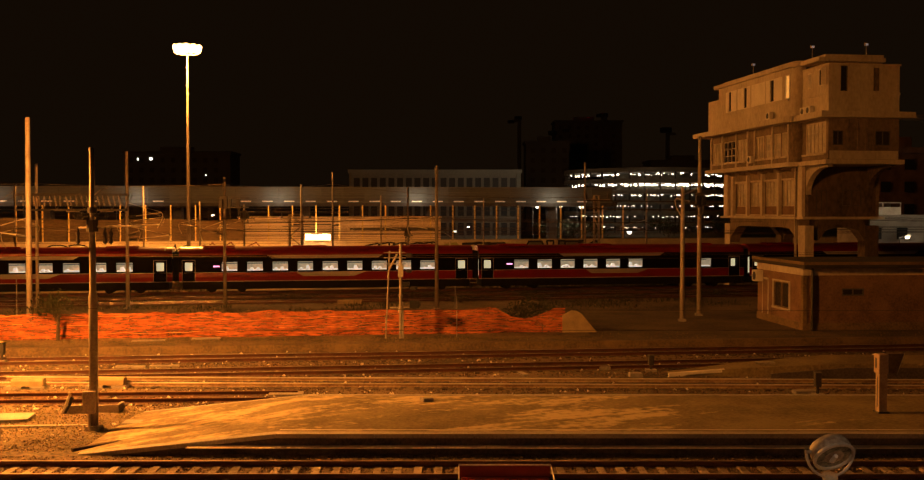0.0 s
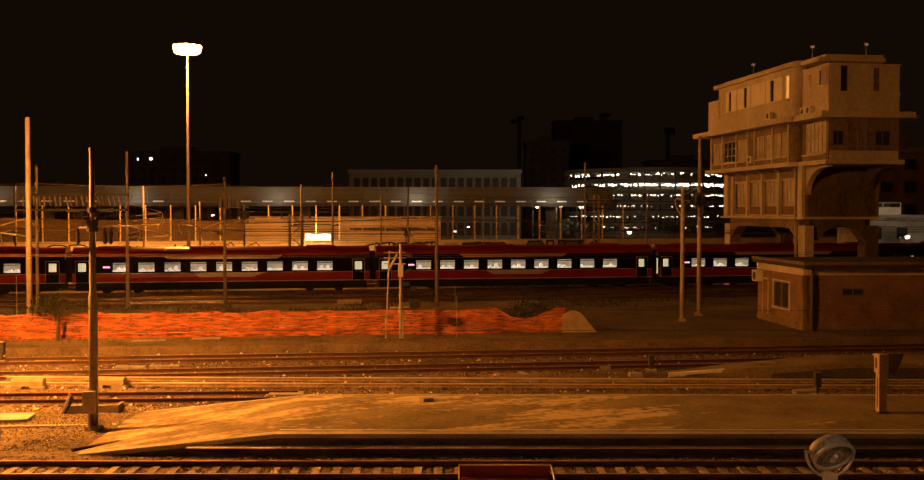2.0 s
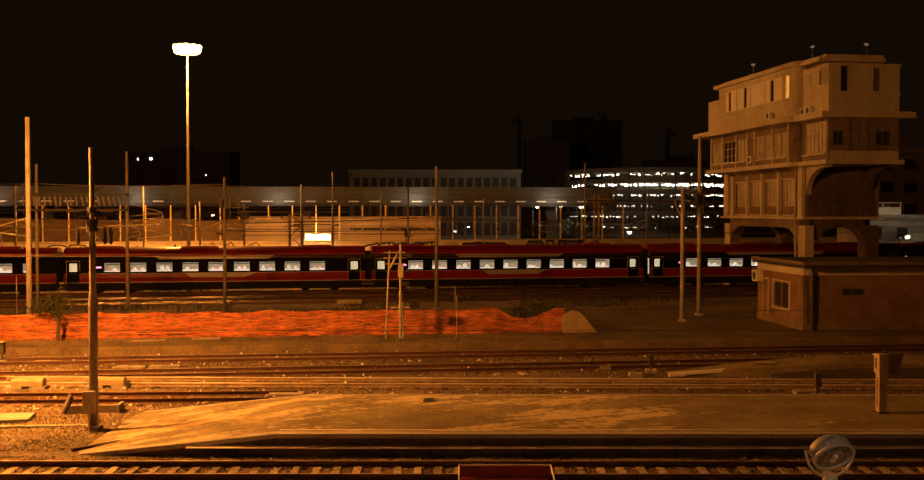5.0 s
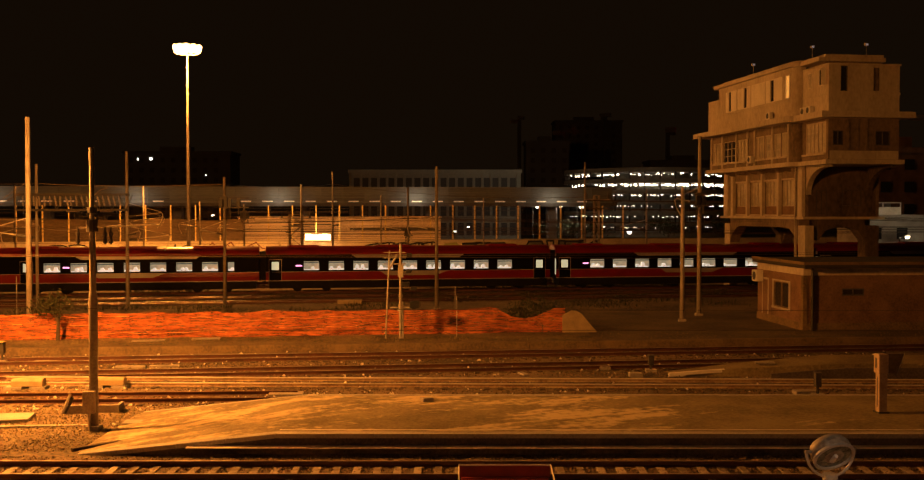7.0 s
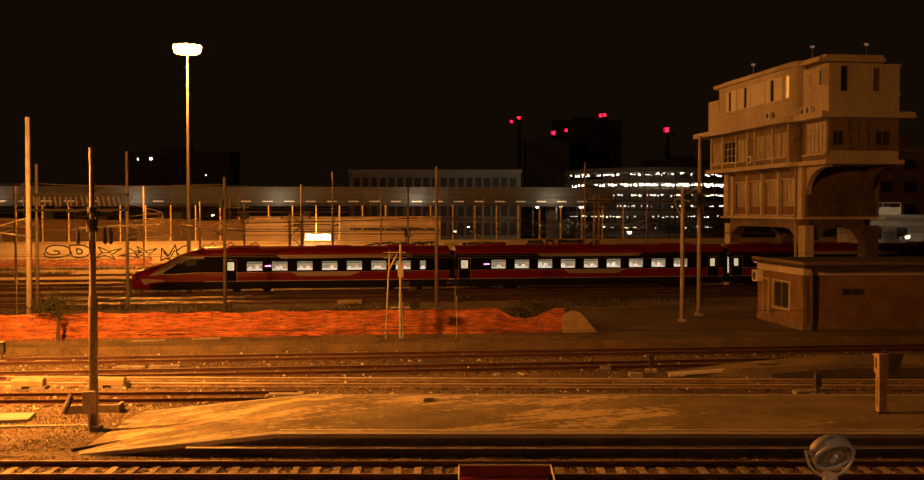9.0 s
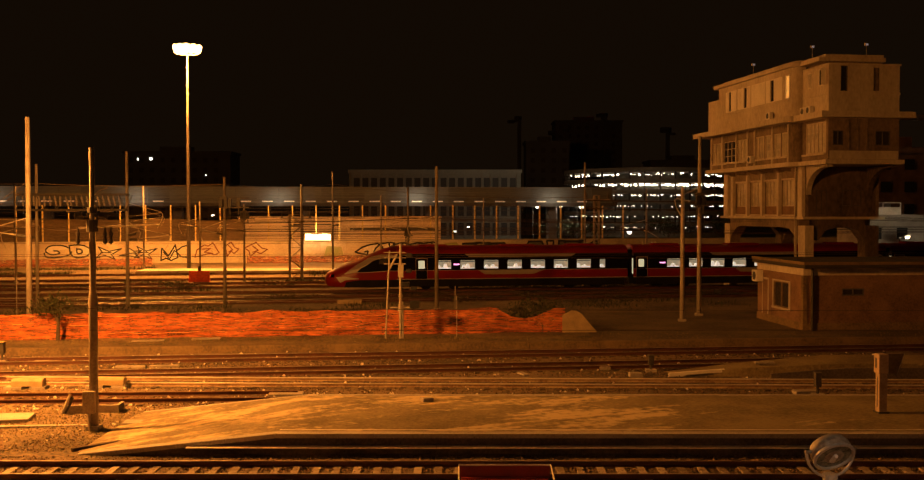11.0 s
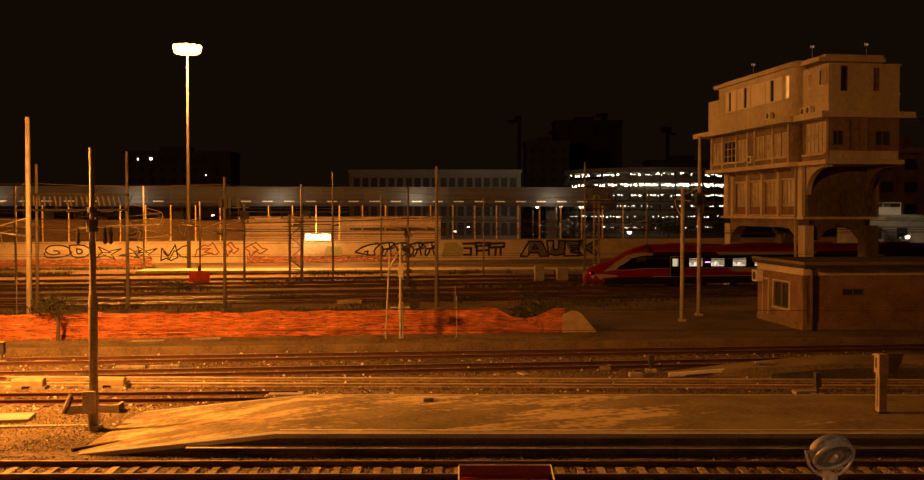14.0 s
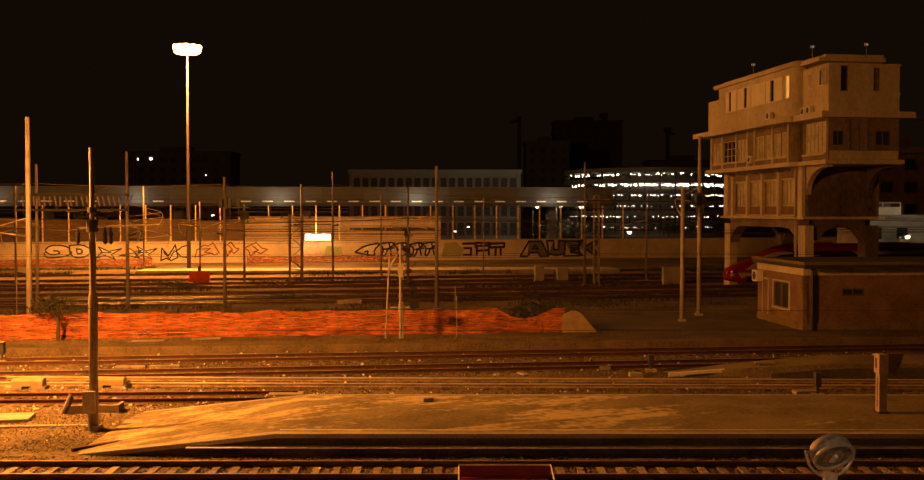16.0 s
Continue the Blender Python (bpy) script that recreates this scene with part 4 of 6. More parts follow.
# ---- boundary wall and what stands behind it ----
def boundary_wall():
    a = (-80, 143.2)
    turn = math.degrees(math.atan2(17.7, 77))
    t = thing("boundary_wall", pose(*a, -0.2, 0, 0, turn), "long pale boundary wall covered in graffiti", "wall", kind="structure")
    n = 37
    for i in range(n):
        part("wall_panel", Build().box(i * 4.0 + 0.012, i * 4.0 + 3.988, 0, 0.25, 0, 3.15), M_WALL, t)
    part("coping", Build().box(0, n * 4.0, -0.06, 0.31, 3.15, 3.27), M_CONC, t)
    return t


WALL = boundary_wall()


# ---- tall masts ----
M_POLE = mat("weathered_mast_steel", (0.12, 0.1, 0.085), 0.7, 0.1, vary=0.2, scale=0.4, fine=4, stretch="world")


def lamp_mast(name, x, y, h, label):
    t = thing(name, pose(x, y, -0.2), label, "lamp mast")
    part("pole", Build().rod((0, 0, 0), (0, 0, h), 0.26, 0.12, 14), M_POLE, t)
    part("base_plate", Build().box(-0.7, 0.7, -0.7, 0.7, -0.1, 0.35), M_CONC, t)
    part("crown_ring", Build().rod((0, 0, h - 0.1), (0, 0, h + 0.15), 1.1, 1.1, 20), M_STEEL, t)
    for i in range(12):
        a = i * math.pi / 6 + 0.2
        c, s = math.cos(a), math.sin(a)
        hd = part("floodlight", Build().rod((c * 0.9, s * 0.9, h + 0.5), (c * 1.58, s * 1.58, h + 0.25), 0.42, 0.5, 12), M_ALU, t)
        part("lamp_glass", Build().rod((c * 1.59, s * 1.59, h + 0.247), (c * 1.74, s * 1.74, h + 0.2), 0.6, 0.4, 14), M_LAMPGLOW, hd, "glowing sodium lamp glass")


lamp_mast("lamp_mast", *MAST_A, 28.0, "tall grey steel mast with a glowing ring of floodlights")
lamp_mast("lamp_mast", *MAST_B, 14.6, "tall steel lamp mast beside the near tracks")


def catenary_mast(x, y, top, r, label, base=-0.2, stepped=False, pale=False):
    t = thing("catenary_mast", pose(x, y, base), label, "mast", "overhead line masts")
    h = top - base
    if stepped:
        rings = [[(q * math.cos(i * math.pi / 9), q * math.sin(i * math.pi / 9), z) for i in range(18)] for z, q in ((0, r), (h * 0.475, r), (h * 0.49, r * 0.75), (h * 0.66, r * 0.75), (h * 0.67, r * 0.62), (h, r * 0.6))]
        smooth(part("pole", Build().loft(rings), M_MAST, t))
    else:
        smooth(part("pole", Build().rod((0, 0, 0.0), (0, 0, h), r, r * 0.72, 12), M_STEEL if pale else M_MAST, t))
    part("foot", Build().box(-r * 1.5, r * 1.5, -r * 1.5, r * 1.5, -0.1, 0.16), M_CONC, t)
    return t


for x, y, top, r in ((-12.89, 35.95, 9.67, 0.15), (-24.92, 59.3, 12.84, 0.18), (-33.15, 80.4, 11.15, 0.13), (-26.1, 80.4, 12.1, 0.15), (-18.97, 82.4, 10.19, 0.14), (-1.97, 79.9, 10.97, 0.16),
                     (14.5, 67.8, 9.1, 0.16), (16.48, 71.6, 12.64, 0.16), (12.72, 106.8, 12.5, 0.14), (-18.24, 117.2, 10.5, 0.14)):
    catenary_mast(x, y, top, r, "slender grey steel overhead line mast", 0.2 if 56 < y < 73 and x > -30 else -0.2, y < 40, x < -24 or 60 < y < 73)


# ---- the orange net ----
def net_fence():
    x0, y0, x1, y1 = -46.0, 55.4, 6.2, 61.7
    n = Vector((x1 - x0, y1 - y0, 0))
    length = n.length
    t = thing("safety_net_fence", pose(x0, y0, 0.21, 0, 0, math.degrees(math.atan2(n.y, n.x))), "sagging orange plastic safety net on thin posts", "fence")
    b, cols, rows = Build(), 220, 8
    for k in (0, 1):
        for j in range(rows + 1):
            for i in range(cols + 1):
                s = length * i / cols
                z = 1.52 * j / rows * (1 - 0.07 * abs(math.sin(s * math.pi / 3.2)) + 0.06 * noise.noise((s * 0.35, 0, 3)))
                z *= 1 - 0.38 * max(0.0, 1 - ((length - 2.4 - s) / 1.7) ** 2)
                y = 0.14 * noise.noise((s * 0.8, z * 1.4, 0)) + 0.08 * noise.noise((s * 2.2, z * 3, 5)) + 0.3 * (1.5 - z) * noise.noise((s * 0.25, 2, 0))
                b.v.append((s, y + k * 0.012, z))
    w = cols + 1
    for k in (0, 1):
        o = k * w * (rows + 1)
        for j in range(rows):
            for i in range(cols):
                q = [o + j * w + i, o + j * w + i + 1, o + (j + 1) * w + i + 1, o + (j + 1) * w + i]
                b.f.append(q if k == 0 else q[::-1])
    smooth(part("net", b, M_NETWEAVE, t))
    for k in range(9):
        z, pts = 0.3 + 0.24 * (k * 3 % 5), []
        for i in range(50):
            s = length * (0.02 + 0.094 * k) + i * (length * (0.1 + 0.04 * (k % 4)) / 50)
            pts.append((s, 0.14 * noise.noise((s * 0.8, z * 1.4, 0)) - 0.045, z + 0.3 * noise.noise((s * 0.4, k * 7.0, 0))))
        part("fold", Build().tube(pts, 0.016, 5), M_FOLD, t, "taut pale fold of the net")
    for i in range(int(length / 3.2) + 1):
        part("post", Build().rod((i * 3.2, 0.09, 0), (i * 3.2 + random.uniform(-0.08, 0.08), 0.09, 1.62), 0.025), M_DARKSTEEL, t)


net_fence()


# ---- low things on the ground ----
def right_platform():
    t = thing("platform_3", pose(0, 0, 0), "dark asphalt platform tapering to a pale ramp end", "platform", kind="structure")
    top = Build().loft([[(9.7, 47.85, -0.2), (9.7, 48.5, -0.2), (9.7, 48.5, -0.1), (9.7, 47.85, -0.1)],
                        [(13.0, 47.5, -0.2), (13.0, 49.2, -0.2), (13.0, 49.2, 0.2), (13.0, 47.5, 0.2)],
                        [(17.5, 47.2, -0.2), (17.5, 50.0, -0.2), (17.5, 50.0, 0.46), (17.5, 47.2, 0.46)],
                        [(60, 46.6, -0.2), (60, 50.4, -0.2), (60, 50.4, 0.46), (60, 46.6, 0.46)]])
    part("paving", top, M_ASPHALT, t)
    part("ramp_tip", Build().prism([(9.62, -0.2), (9.62, -0.06), (12.2, 0.13), (12.2, 0.0), (10.4, -0.12), (10.2, -0.2)], "y", 47.6, 47.9), M_PALE, t, "broken pale ramp edge")
    part("platform_wall", Build().prism([(14.0, -0.2), (59, -0.2), (59, 0.36), (17.5, 0.36), (14.0, 0.1)], "y", 46.5, 46.62), M_FACE, t)


right_platform()


def point_machine(x, y, turn):
    t = thing("point_machine", pose(x, y, -0.2, 0, 0, turn), "low ochre metal point machine cover beside the rail", "point machine", "point machines")
    o = [(-0.24, 0.12), (0.24, 0.12), (0.24, 0.36), (0.17, 0.46), (-0.17, 0.46), (-0.24, 0.36)]
    bevel(part("cover", Build().prism(o, "x", -0.68, 0.68), M_OCHRE, t), 0.03)
    part("base", Build().box(-0.95, -0.2, -0.32, 0.3, 0, 0.12).box(0.15, 0.8, -0.32, 0.3, 0, 0.12), M_CONC, t)
    part("rod", Build().rod((-0.3, 0.2, 0.16), (-0.3, 1.4, 0.16), 0.03), M_RAIL, t)


point_machine(-18.7, 44.3, 2)
point_machine(-15.3, 44.6, 2)


def slab(x, y, w, d, h, turn, label, m=None, z=-0.19):
    b = Build().box(-w / 2, w / 2, -d / 2, d / 2, 0, h)
    ob = bevel(part("slab", b, m or M_CONC, at=pose(x, y, z, random.uniform(-1.5, 1.5), random.uniform(-1.5, 1.5), turn)), 0.015)
    return tagged(ob, label, "slab")


slab(-16.7, 37.8, 1.6, 1.5, 0.1, 12, "pale concrete cover slab lying on the ballast")
slab(-17.5, 36.5, 1.7, 1.2, 0.1, 10, "pale concrete cover slab lying on the ballast")
slab(-11.2, 36.9, 1.9, 0.6, 0.1, 4, "pale concrete plank beside the mast foot")
slab(-11.8, 33.1, 1.6, 0.16, 0.14, 42, "loose timber batten near the platform tip", M_WOOD)
slab(-15.6, 36.4, 4.6, 0.3, 0.05, 10, "narrow pale concrete strip across the weeds")
slab(2.85, 48.0, 0.28, 0.9, 0.1, 18, "small pale slab between the tracks")
slab(8.0, 47.4, 0.6, 0.4, 0.2, 5, "rough pale stone block by the track")
slab(6.9, 49.6, 0.5, 0.3, 0.15, 5, "rough pale stone block by the track")
slab(-1.3, 37.6, 0.42, 0.3, 0.14, 30, "small rubble block lying on the platform", z=0.5)
slab(-7.3, 42.6, 1.4, 0.8, 0.12, 5, "pale concrete slab at the siding's end")
slab(-20.5, 52.4 - 0.4, 2.2, 0.25, 0.08, 6, "pale timber board between the rails")
slab(-16.2, 50.2, 1.4, 0.35, 0.1, 6, "pale timber board between the rails")
slab(-14.6, 50.4, 1.4, 0.35, 0.1, 6, "pale timber board between the rails")
slab(14.4, 43.0, 1.0, 0.5, 0.16, 5, "pale concrete duct cover by the track")
slab(14.2, 48.2, 0.9, 0.3, 0.08, 0, "pale duct cover lying on the platform ramp", z=0.32)
slab(-14.5, 60.2 - 1.9, 1.6, 0.5, 0.06, 6, "pale paving slab on the low platform", z=0.215)
slab(-17.5, 57.4, 1.8, 0.5, 0.06, 6, "pale paving slab on the low platform", z=0.215)
slab(-9.3, 85.2, 2.0, 0.7, 0.32, 5, "low ochre concrete block beside the running track", M_OCHRE)


def trench():
    t = thing("cable_pit", pose(-14.2, 38.8, -0.2, 0, 0, 3), "open concrete cable pit with a bent hose", "cable pit")
    part("kerb_wall", Build().box(-0.9, 1.2, 0.0, 0.12, 0, 0.32).box(1.08, 1.2, 0.12, 0.8, 0, 0.32), M_CONC, t)
    pts = [(-0.75 + 0.28 * math.sin(a * 1.2), -0.1, 0.05 + 0.62 * math.sin(a)) for a in [i * 0.32 for i in range(10)]]
    part("hose", Build().tube(pts, 0.045, 8), M_BLACK, t)
    part("lever", Build().tube([(-0.85, -0.15, 0.1), (-0.7, -0.15, 0.4), (-0.55, -0.15, 0.78), (-0.62, -0.15, 0.85)], 0.05, 8), M_KERB, t)


trench()


def dwarf_signal(x, y, h, label, white=False, z=-0.2):
    t = thing("dwarf_signal", pose(x, y, z), label, "signal", "low signals")
    part("post", Build().rod((0, 0, 0), (0, 0, h * 0.6), 0.06), M_DARKSTEEL, t)
    b = bevel(part("housing", Build().box(-0.13, 0.13, -0.14, 0.14, h * 0.4, h), M_DARKSTEEL, t), 0.03)
    part("hood", Build().box(-0.15, 0.15, -0.26, 0.16, h, h + 0.04), M_YELLOW if white else M_DARKSTEEL, b)
    part("foot", Build().box(-0.25, 0.25, -0.2, 0.2, -0.05, 0.1), M_CONC, t)


dwarf_signal(9.05, 50.6 - 1.4, 0.75, "small dark shunting signal between the tracks")
dwarf_signal(14.75, 42.6, 0.95, "small dark shunting signal beside the track")
dwarf_signal(-23.4, 52.3, 1.0, "small shunting signal with a pale hood", True)


def platform_post():
    t = thing("platform_post", pose(14.5, 35.5, 0.5, 0, 0, 4), "pale metal platform post with a boxed head", "post")
    part("column", Build().box(-0.14, 0.14, -0.14, 0.14, 0, 1.4), M_POSTPAINT, t)
    h = bevel(part("head", Build().box(-0.19, 0.16, -0.2, 0.2, 1.36, 2.04), M_POSTPAINT, t), 0.03)
    part("slot", Build().box(-0.2, -0.185, -0.03, 0.06, 1.55, 1.9), M_BLACK, h)
    part("slot", Build().box(-0.15, -0.14, -0.03, 0.03, 0.2, 1.25), M_DARKSTEEL, h)
    part("wing_panel", Build().prism([(0.16, 2.04), (0.78, 2.04), (0.52, 1.34), (0.16, 1.34)], "y", -0.03, 0.0), M_EDGESTONE, t, "dull sloping side panel")
    part("wing_edge", Build().tube([(0.14, -0.03, 2.06), (0.8, -0.03, 2.06), (0.54, -0.03, 1.32)], 0.016), M_KERB, t)
    part("foot", Build().box(-0.2, 0.2, -0.2, 0.2, -0.01, 0.05), M_DARKSTEEL, t)


platform_post()


def near_floodlight():
    """Round yoke-mounted floodlight on a pole just outside the window."""
    t = thing("floodlight", pose(3.45, 9.6, 5.0, 0, 0, -14), "grey round floodlight in a yoke on a pole", "floodlight")
    c = Vector((0, 0, 0.22))
    ax = Vector((0.36, -0.72, -0.6)).normalized()
    up = Vector((0, 0, 1)).cross(ax).normalized()
    vv = ax.cross(up)

    def disc(d, r, squash=1.0):
        return [c + ax * d + (up * math.cos(a) * 1.12 + vv * math.sin(a)) * r * 0.78 for a in [i * math.pi / 14 for i in range(28)]]
    smooth(part("lamp_housing", Build().loft([disc(-0.1, 0.05), disc(-0.095, 0.14), disc(-0.07, 0.2), disc(-0.02, 0.226), disc(0.06, 0.231)]), M_HOUSING, t, "weathered grey aluminium housing"))
    part("rim", Build().loft([disc(0.06, 0.232), disc(0.085, 0.236), disc(0.09, 0.205), disc(0.06, 0.2)], False), M_ALU, t)
    g = part("glass", Build().loft([disc(0.066, 0.204), disc(0.076, 0.14), disc(0.08, 0.02)]), M_GREYGLASS, t, "dull unlit lamp glass")
    for k, q in ((-0.005, 0.0),):
        part("bulb", Build().rod(c + ax * 0.075 + up * k + vv * (q - 0.05), c + ax * 0.1 + up * k + vv * (q + 0.04), 0.03, 0.02, 10), M_WHITE, t)
    part("reflector", Build().loft([disc(0.0785, 0.11), disc(0.082, 0.06), disc(0.084, 0.01)]), M_HOUSING, g)
    pts = [c + up * (0.25 * math.cos(a)) + Vector((0, 0, 1)) * (-0.25 * math.sin(a)) for a in [i * math.pi / 12 for i in range(13)]]
    part("yoke", Build().tube(pts, 0.013, 6), M_ALU, t)
    for s in (-1, 1):
        part("knob", Build().rod(c + up * s * 0.2, c + up * s * 0.262, 0.018), M_HOUSING, t)
    part("pole", Build().rod((0, 0, -5.2), (0, 0, -0.05), 0.05, 0.045, 12).rod((0, 0, -0.06), (0, 0, 0.0), 0.07, 0.07, 12), M_ALU, t)


near_floodlight()


def red_cabinet():
    """Top of a red sheet-metal barrow that stands below the window."""
    t = thing("luggage_barrow", pose(1.12, 26.2, -0.2), "red sheet-metal platform barrow with slatted top", "barrow")
    part("body", Build().box(-1.15, 1.15, -0.6, 0.58, 0.35, 0.7), M_REDPAINT, t)
    part("rail", Build().tube([(-1.2, -0.62, 0.9), (-1.2, 0.62, 1.02), (1.2, 0.62, 1.02), (1.2, -0.62, 0.9)], 0.026, 8), M_PALE, t)
    part("back_panel", Build().box(-1.18, 1.18, 0.6, 0.63, 0.7, 1.0), M_REDPAINT, t)
    for i in range(5):
        part("slat", Build().box(-1.12, 1.12, -0.55 + i * 0.23, -0.41 + i * 0.23, 0.705, 0.735), M_REDPAINT, t)
    for x in (-0.8, 0.8):
        for y in (-0.5, 0.5):
            part("wheel", Build().rod((x, y - 0.05, 0.19), (x, y + 0.05, 0.19), 0.19, 0.19, 16), M_BLACK, t)


red_cabinet()


def leaning_board():
    t = thing("board_stack", pose(6.95, 61.5, 0.215, 0, 0, 4), "ochre plywood panel with one sloping corner", "board")
    o = [(-0.95, 0), (1.15, 0), (0.85, 0.35), (0.2, 1.12), (-0.1, 1.3), (-0.45, 1.32), (-0.95, 1.05)]
    part("panel", Build().prism(o, "y", 0, 0.05), M_OCHRE, t)
    part("prop", Build().rod((-0.3, 0.6, 0), (-0.3, 0.06, 1.1), 0.03).rod((0.3, 0.6, 0), (0.3, 0.06, 0.8), 0.03), M_WOOD, t)


leaning_board()


# ---- plants ----
def leaves(parent, n, spread, size, seed, centre):
    rng = np.random.default_rng(seed)
    v, f = [], []
    clumps = rng.normal(0, 1, (max(6, n // 40), 3)) * spread * 0.6
    for i in range(n):
        c = clumps[rng.integers(len(clumps))] + rng.normal(0, 1, 3) * spread * 0.33
        c = c + centre
        c[2] = max(c[2], 0.03)
        a, b = rng.normal(0, 1, 3), rng.normal(0, 1, 3)
        a = a / np.linalg.norm(a) * size * rng.uniform(0.6, 1.4)
        b = b / np.linalg.norm(b) * size * 0.5
        k = len(v)
        v += [tuple(c - a), tuple(c + b), tuple(c + a), tuple(c - b)]
        f.append((k, k + 1, k + 2, k + 3))
    b = Build()
    b.v, b.f = v, f
    me = bpy.data.meshes.new("crown")
    me.from_pydata(v, [], f)
    me.materials.append(M_LEAF)
    return part("crown", me, None, parent)


def shrub(x, y, z, h, spread, n, seed, label, trunk=True):
    t = thing("shrub", pose(x, y, z), label, "shrub", "shrubs of the yard")
    rng = random.Random(seed)
    b = Build()
    if trunk:
        b.rod((0, 0, 0), (0.05, 0, h * 0.55), 0.13, 0.08)
    for i in range(6):
        b.rod((0.03, 0, h * 0.4 if trunk else 0), (rng.uniform(-1, 1) * spread[0], rng.uniform(-1, 1) * spread[1], h * rng.uniform(0.75, 1.1)), 0.04, 0.012, 5)
    part("trunk", b, M_BARK, t)
    leaves(t, n, np.array([spread[0], spread[1], spread[2]]), 0.09, seed, np.array([0, 0, h * 0.8]))


shrub(-22.6, 57.5, 0.2, 2.5, (0.8, 0.5, 0.55), 900, 3, "small dark shrub growing beside the orange net")
shrub(4.2, 62.7, 0.1, 1.75, (1.25, 0.5, 0.6), 1500, 4, "dark leafy bush at the net's end", False)
shrub(-27.5, 100, -0.2, 0.7, (1.6, 0.5, 0.3), 500, 5, "low dark weeds beside the tracks", False)
for i, (x, y) in enumerate(((-14.5, 88.5), (-4, 90), (7, 90.5), (14, 88), (22, 92), (0, 86.5))):
    shrub(x, y, -0.2, 0.5, (2.2, 0.4, 0.22), 420, 20 + i, "low dark weeds beside the tracks", False)


def weeds():
    rng = np.random.default_rng(9)
    v, f = [], []
    for x0, x1, y0, y1, n, h in ((-20, -9.5, 32.4, 36.2, 2600, 0.05), (-22, -8, 36, 40, 1500, 0.09), (-45, 8, 55.8, 59, 2600, 0.11), (8, 40, 58.5, 61.5, 600, 0.08)):
        for i in range(n):
            x, y = rng.uniform(x0, x1), rng.uniform(y0, y1)
            z = -0.19 if y < 50 else 0.215
            if y > 50 and y < edge2(x) + 0.6:
                continue
            a = rng.uniform(0, 6.28)
            w, hh = 0.02, h * rng.uniform(0.4, 1.6)
            k = len(v)
            lx, ly = rng.normal(0, 0.05, 2)
            v += [(x - w * math.cos(a), y - w * math.sin(a), z), (x + w * math.cos(a), y + w * math.sin(a), z), (x + lx, y + ly, z + hh)]
            f.append((k, k + 1, k + 2))
    me = bpy.data.meshes.new("weeds")
    me.from_pydata(v, [], f)
    me.materials.append(mat("dry_grass", (0.36, 0.28, 0.13), 0.9, 0, tint=(0.16, 0.13, 0.06), scale=0.7, fine=5, stretch="world"))
    tagged(new("weeds", me), "thin dry yellowish weeds on the ballast", "weeds", kind="stuff")
    v, f = [], []
    for s0, s1, off, wide, n, h in ((-10, 60, -16, 3.0, 2200, 0.3), (-40, 70, -6.7, 1.2, 2200, 0.3), (-5, 62, -12.5, 2, 1800, 0.35), (-30, 75, 4.8, 1.5, 4000, 0.45), (-30, 75, 11, 1.2, 3000, 0.4), (0, 80, 17.5, 2.0, 3000, 0.4), (20, 85, 30, 5.0, 4000, 0.6), (-40, 20, 35, 4.0, 6000, 0.4), (-45, 5, 45, 3.0, 3500, 0.45)):
        for i in range(n):
            s = rng.uniform(s0, s1)
            if noise.noise((s * 0.11, off, 0.0)) < -0.02:
                continue
            x, y = along(s, off + rng.normal(0, wide * 0.4))
            a, hh, k = rng.uniform(0, 6.28), h * rng.uniform(0.3, 1.3), len(v)
            lx, ly = rng.normal(0, 0.12, 2)
            v += [(x - 0.035 * math.cos(a), y - 0.035 * math.sin(a), -0.2), (x + 0.035 * math.cos(a), y + 0.035 * math.sin(a), -0.2), (x + lx, y + ly, -0.2 + hh)]
            f.append((k, k + 1, k + 2))
    me = bpy.data.meshes.new("far_weeds")
    me.from_pydata([tuple(map(float, p)) for p in v], [], f)
    me.materials.append(M_LEAF)
    tagged(new("weeds", me), "dark green weeds growing between the far tracks", "weeds", kind="stuff")


weeds()


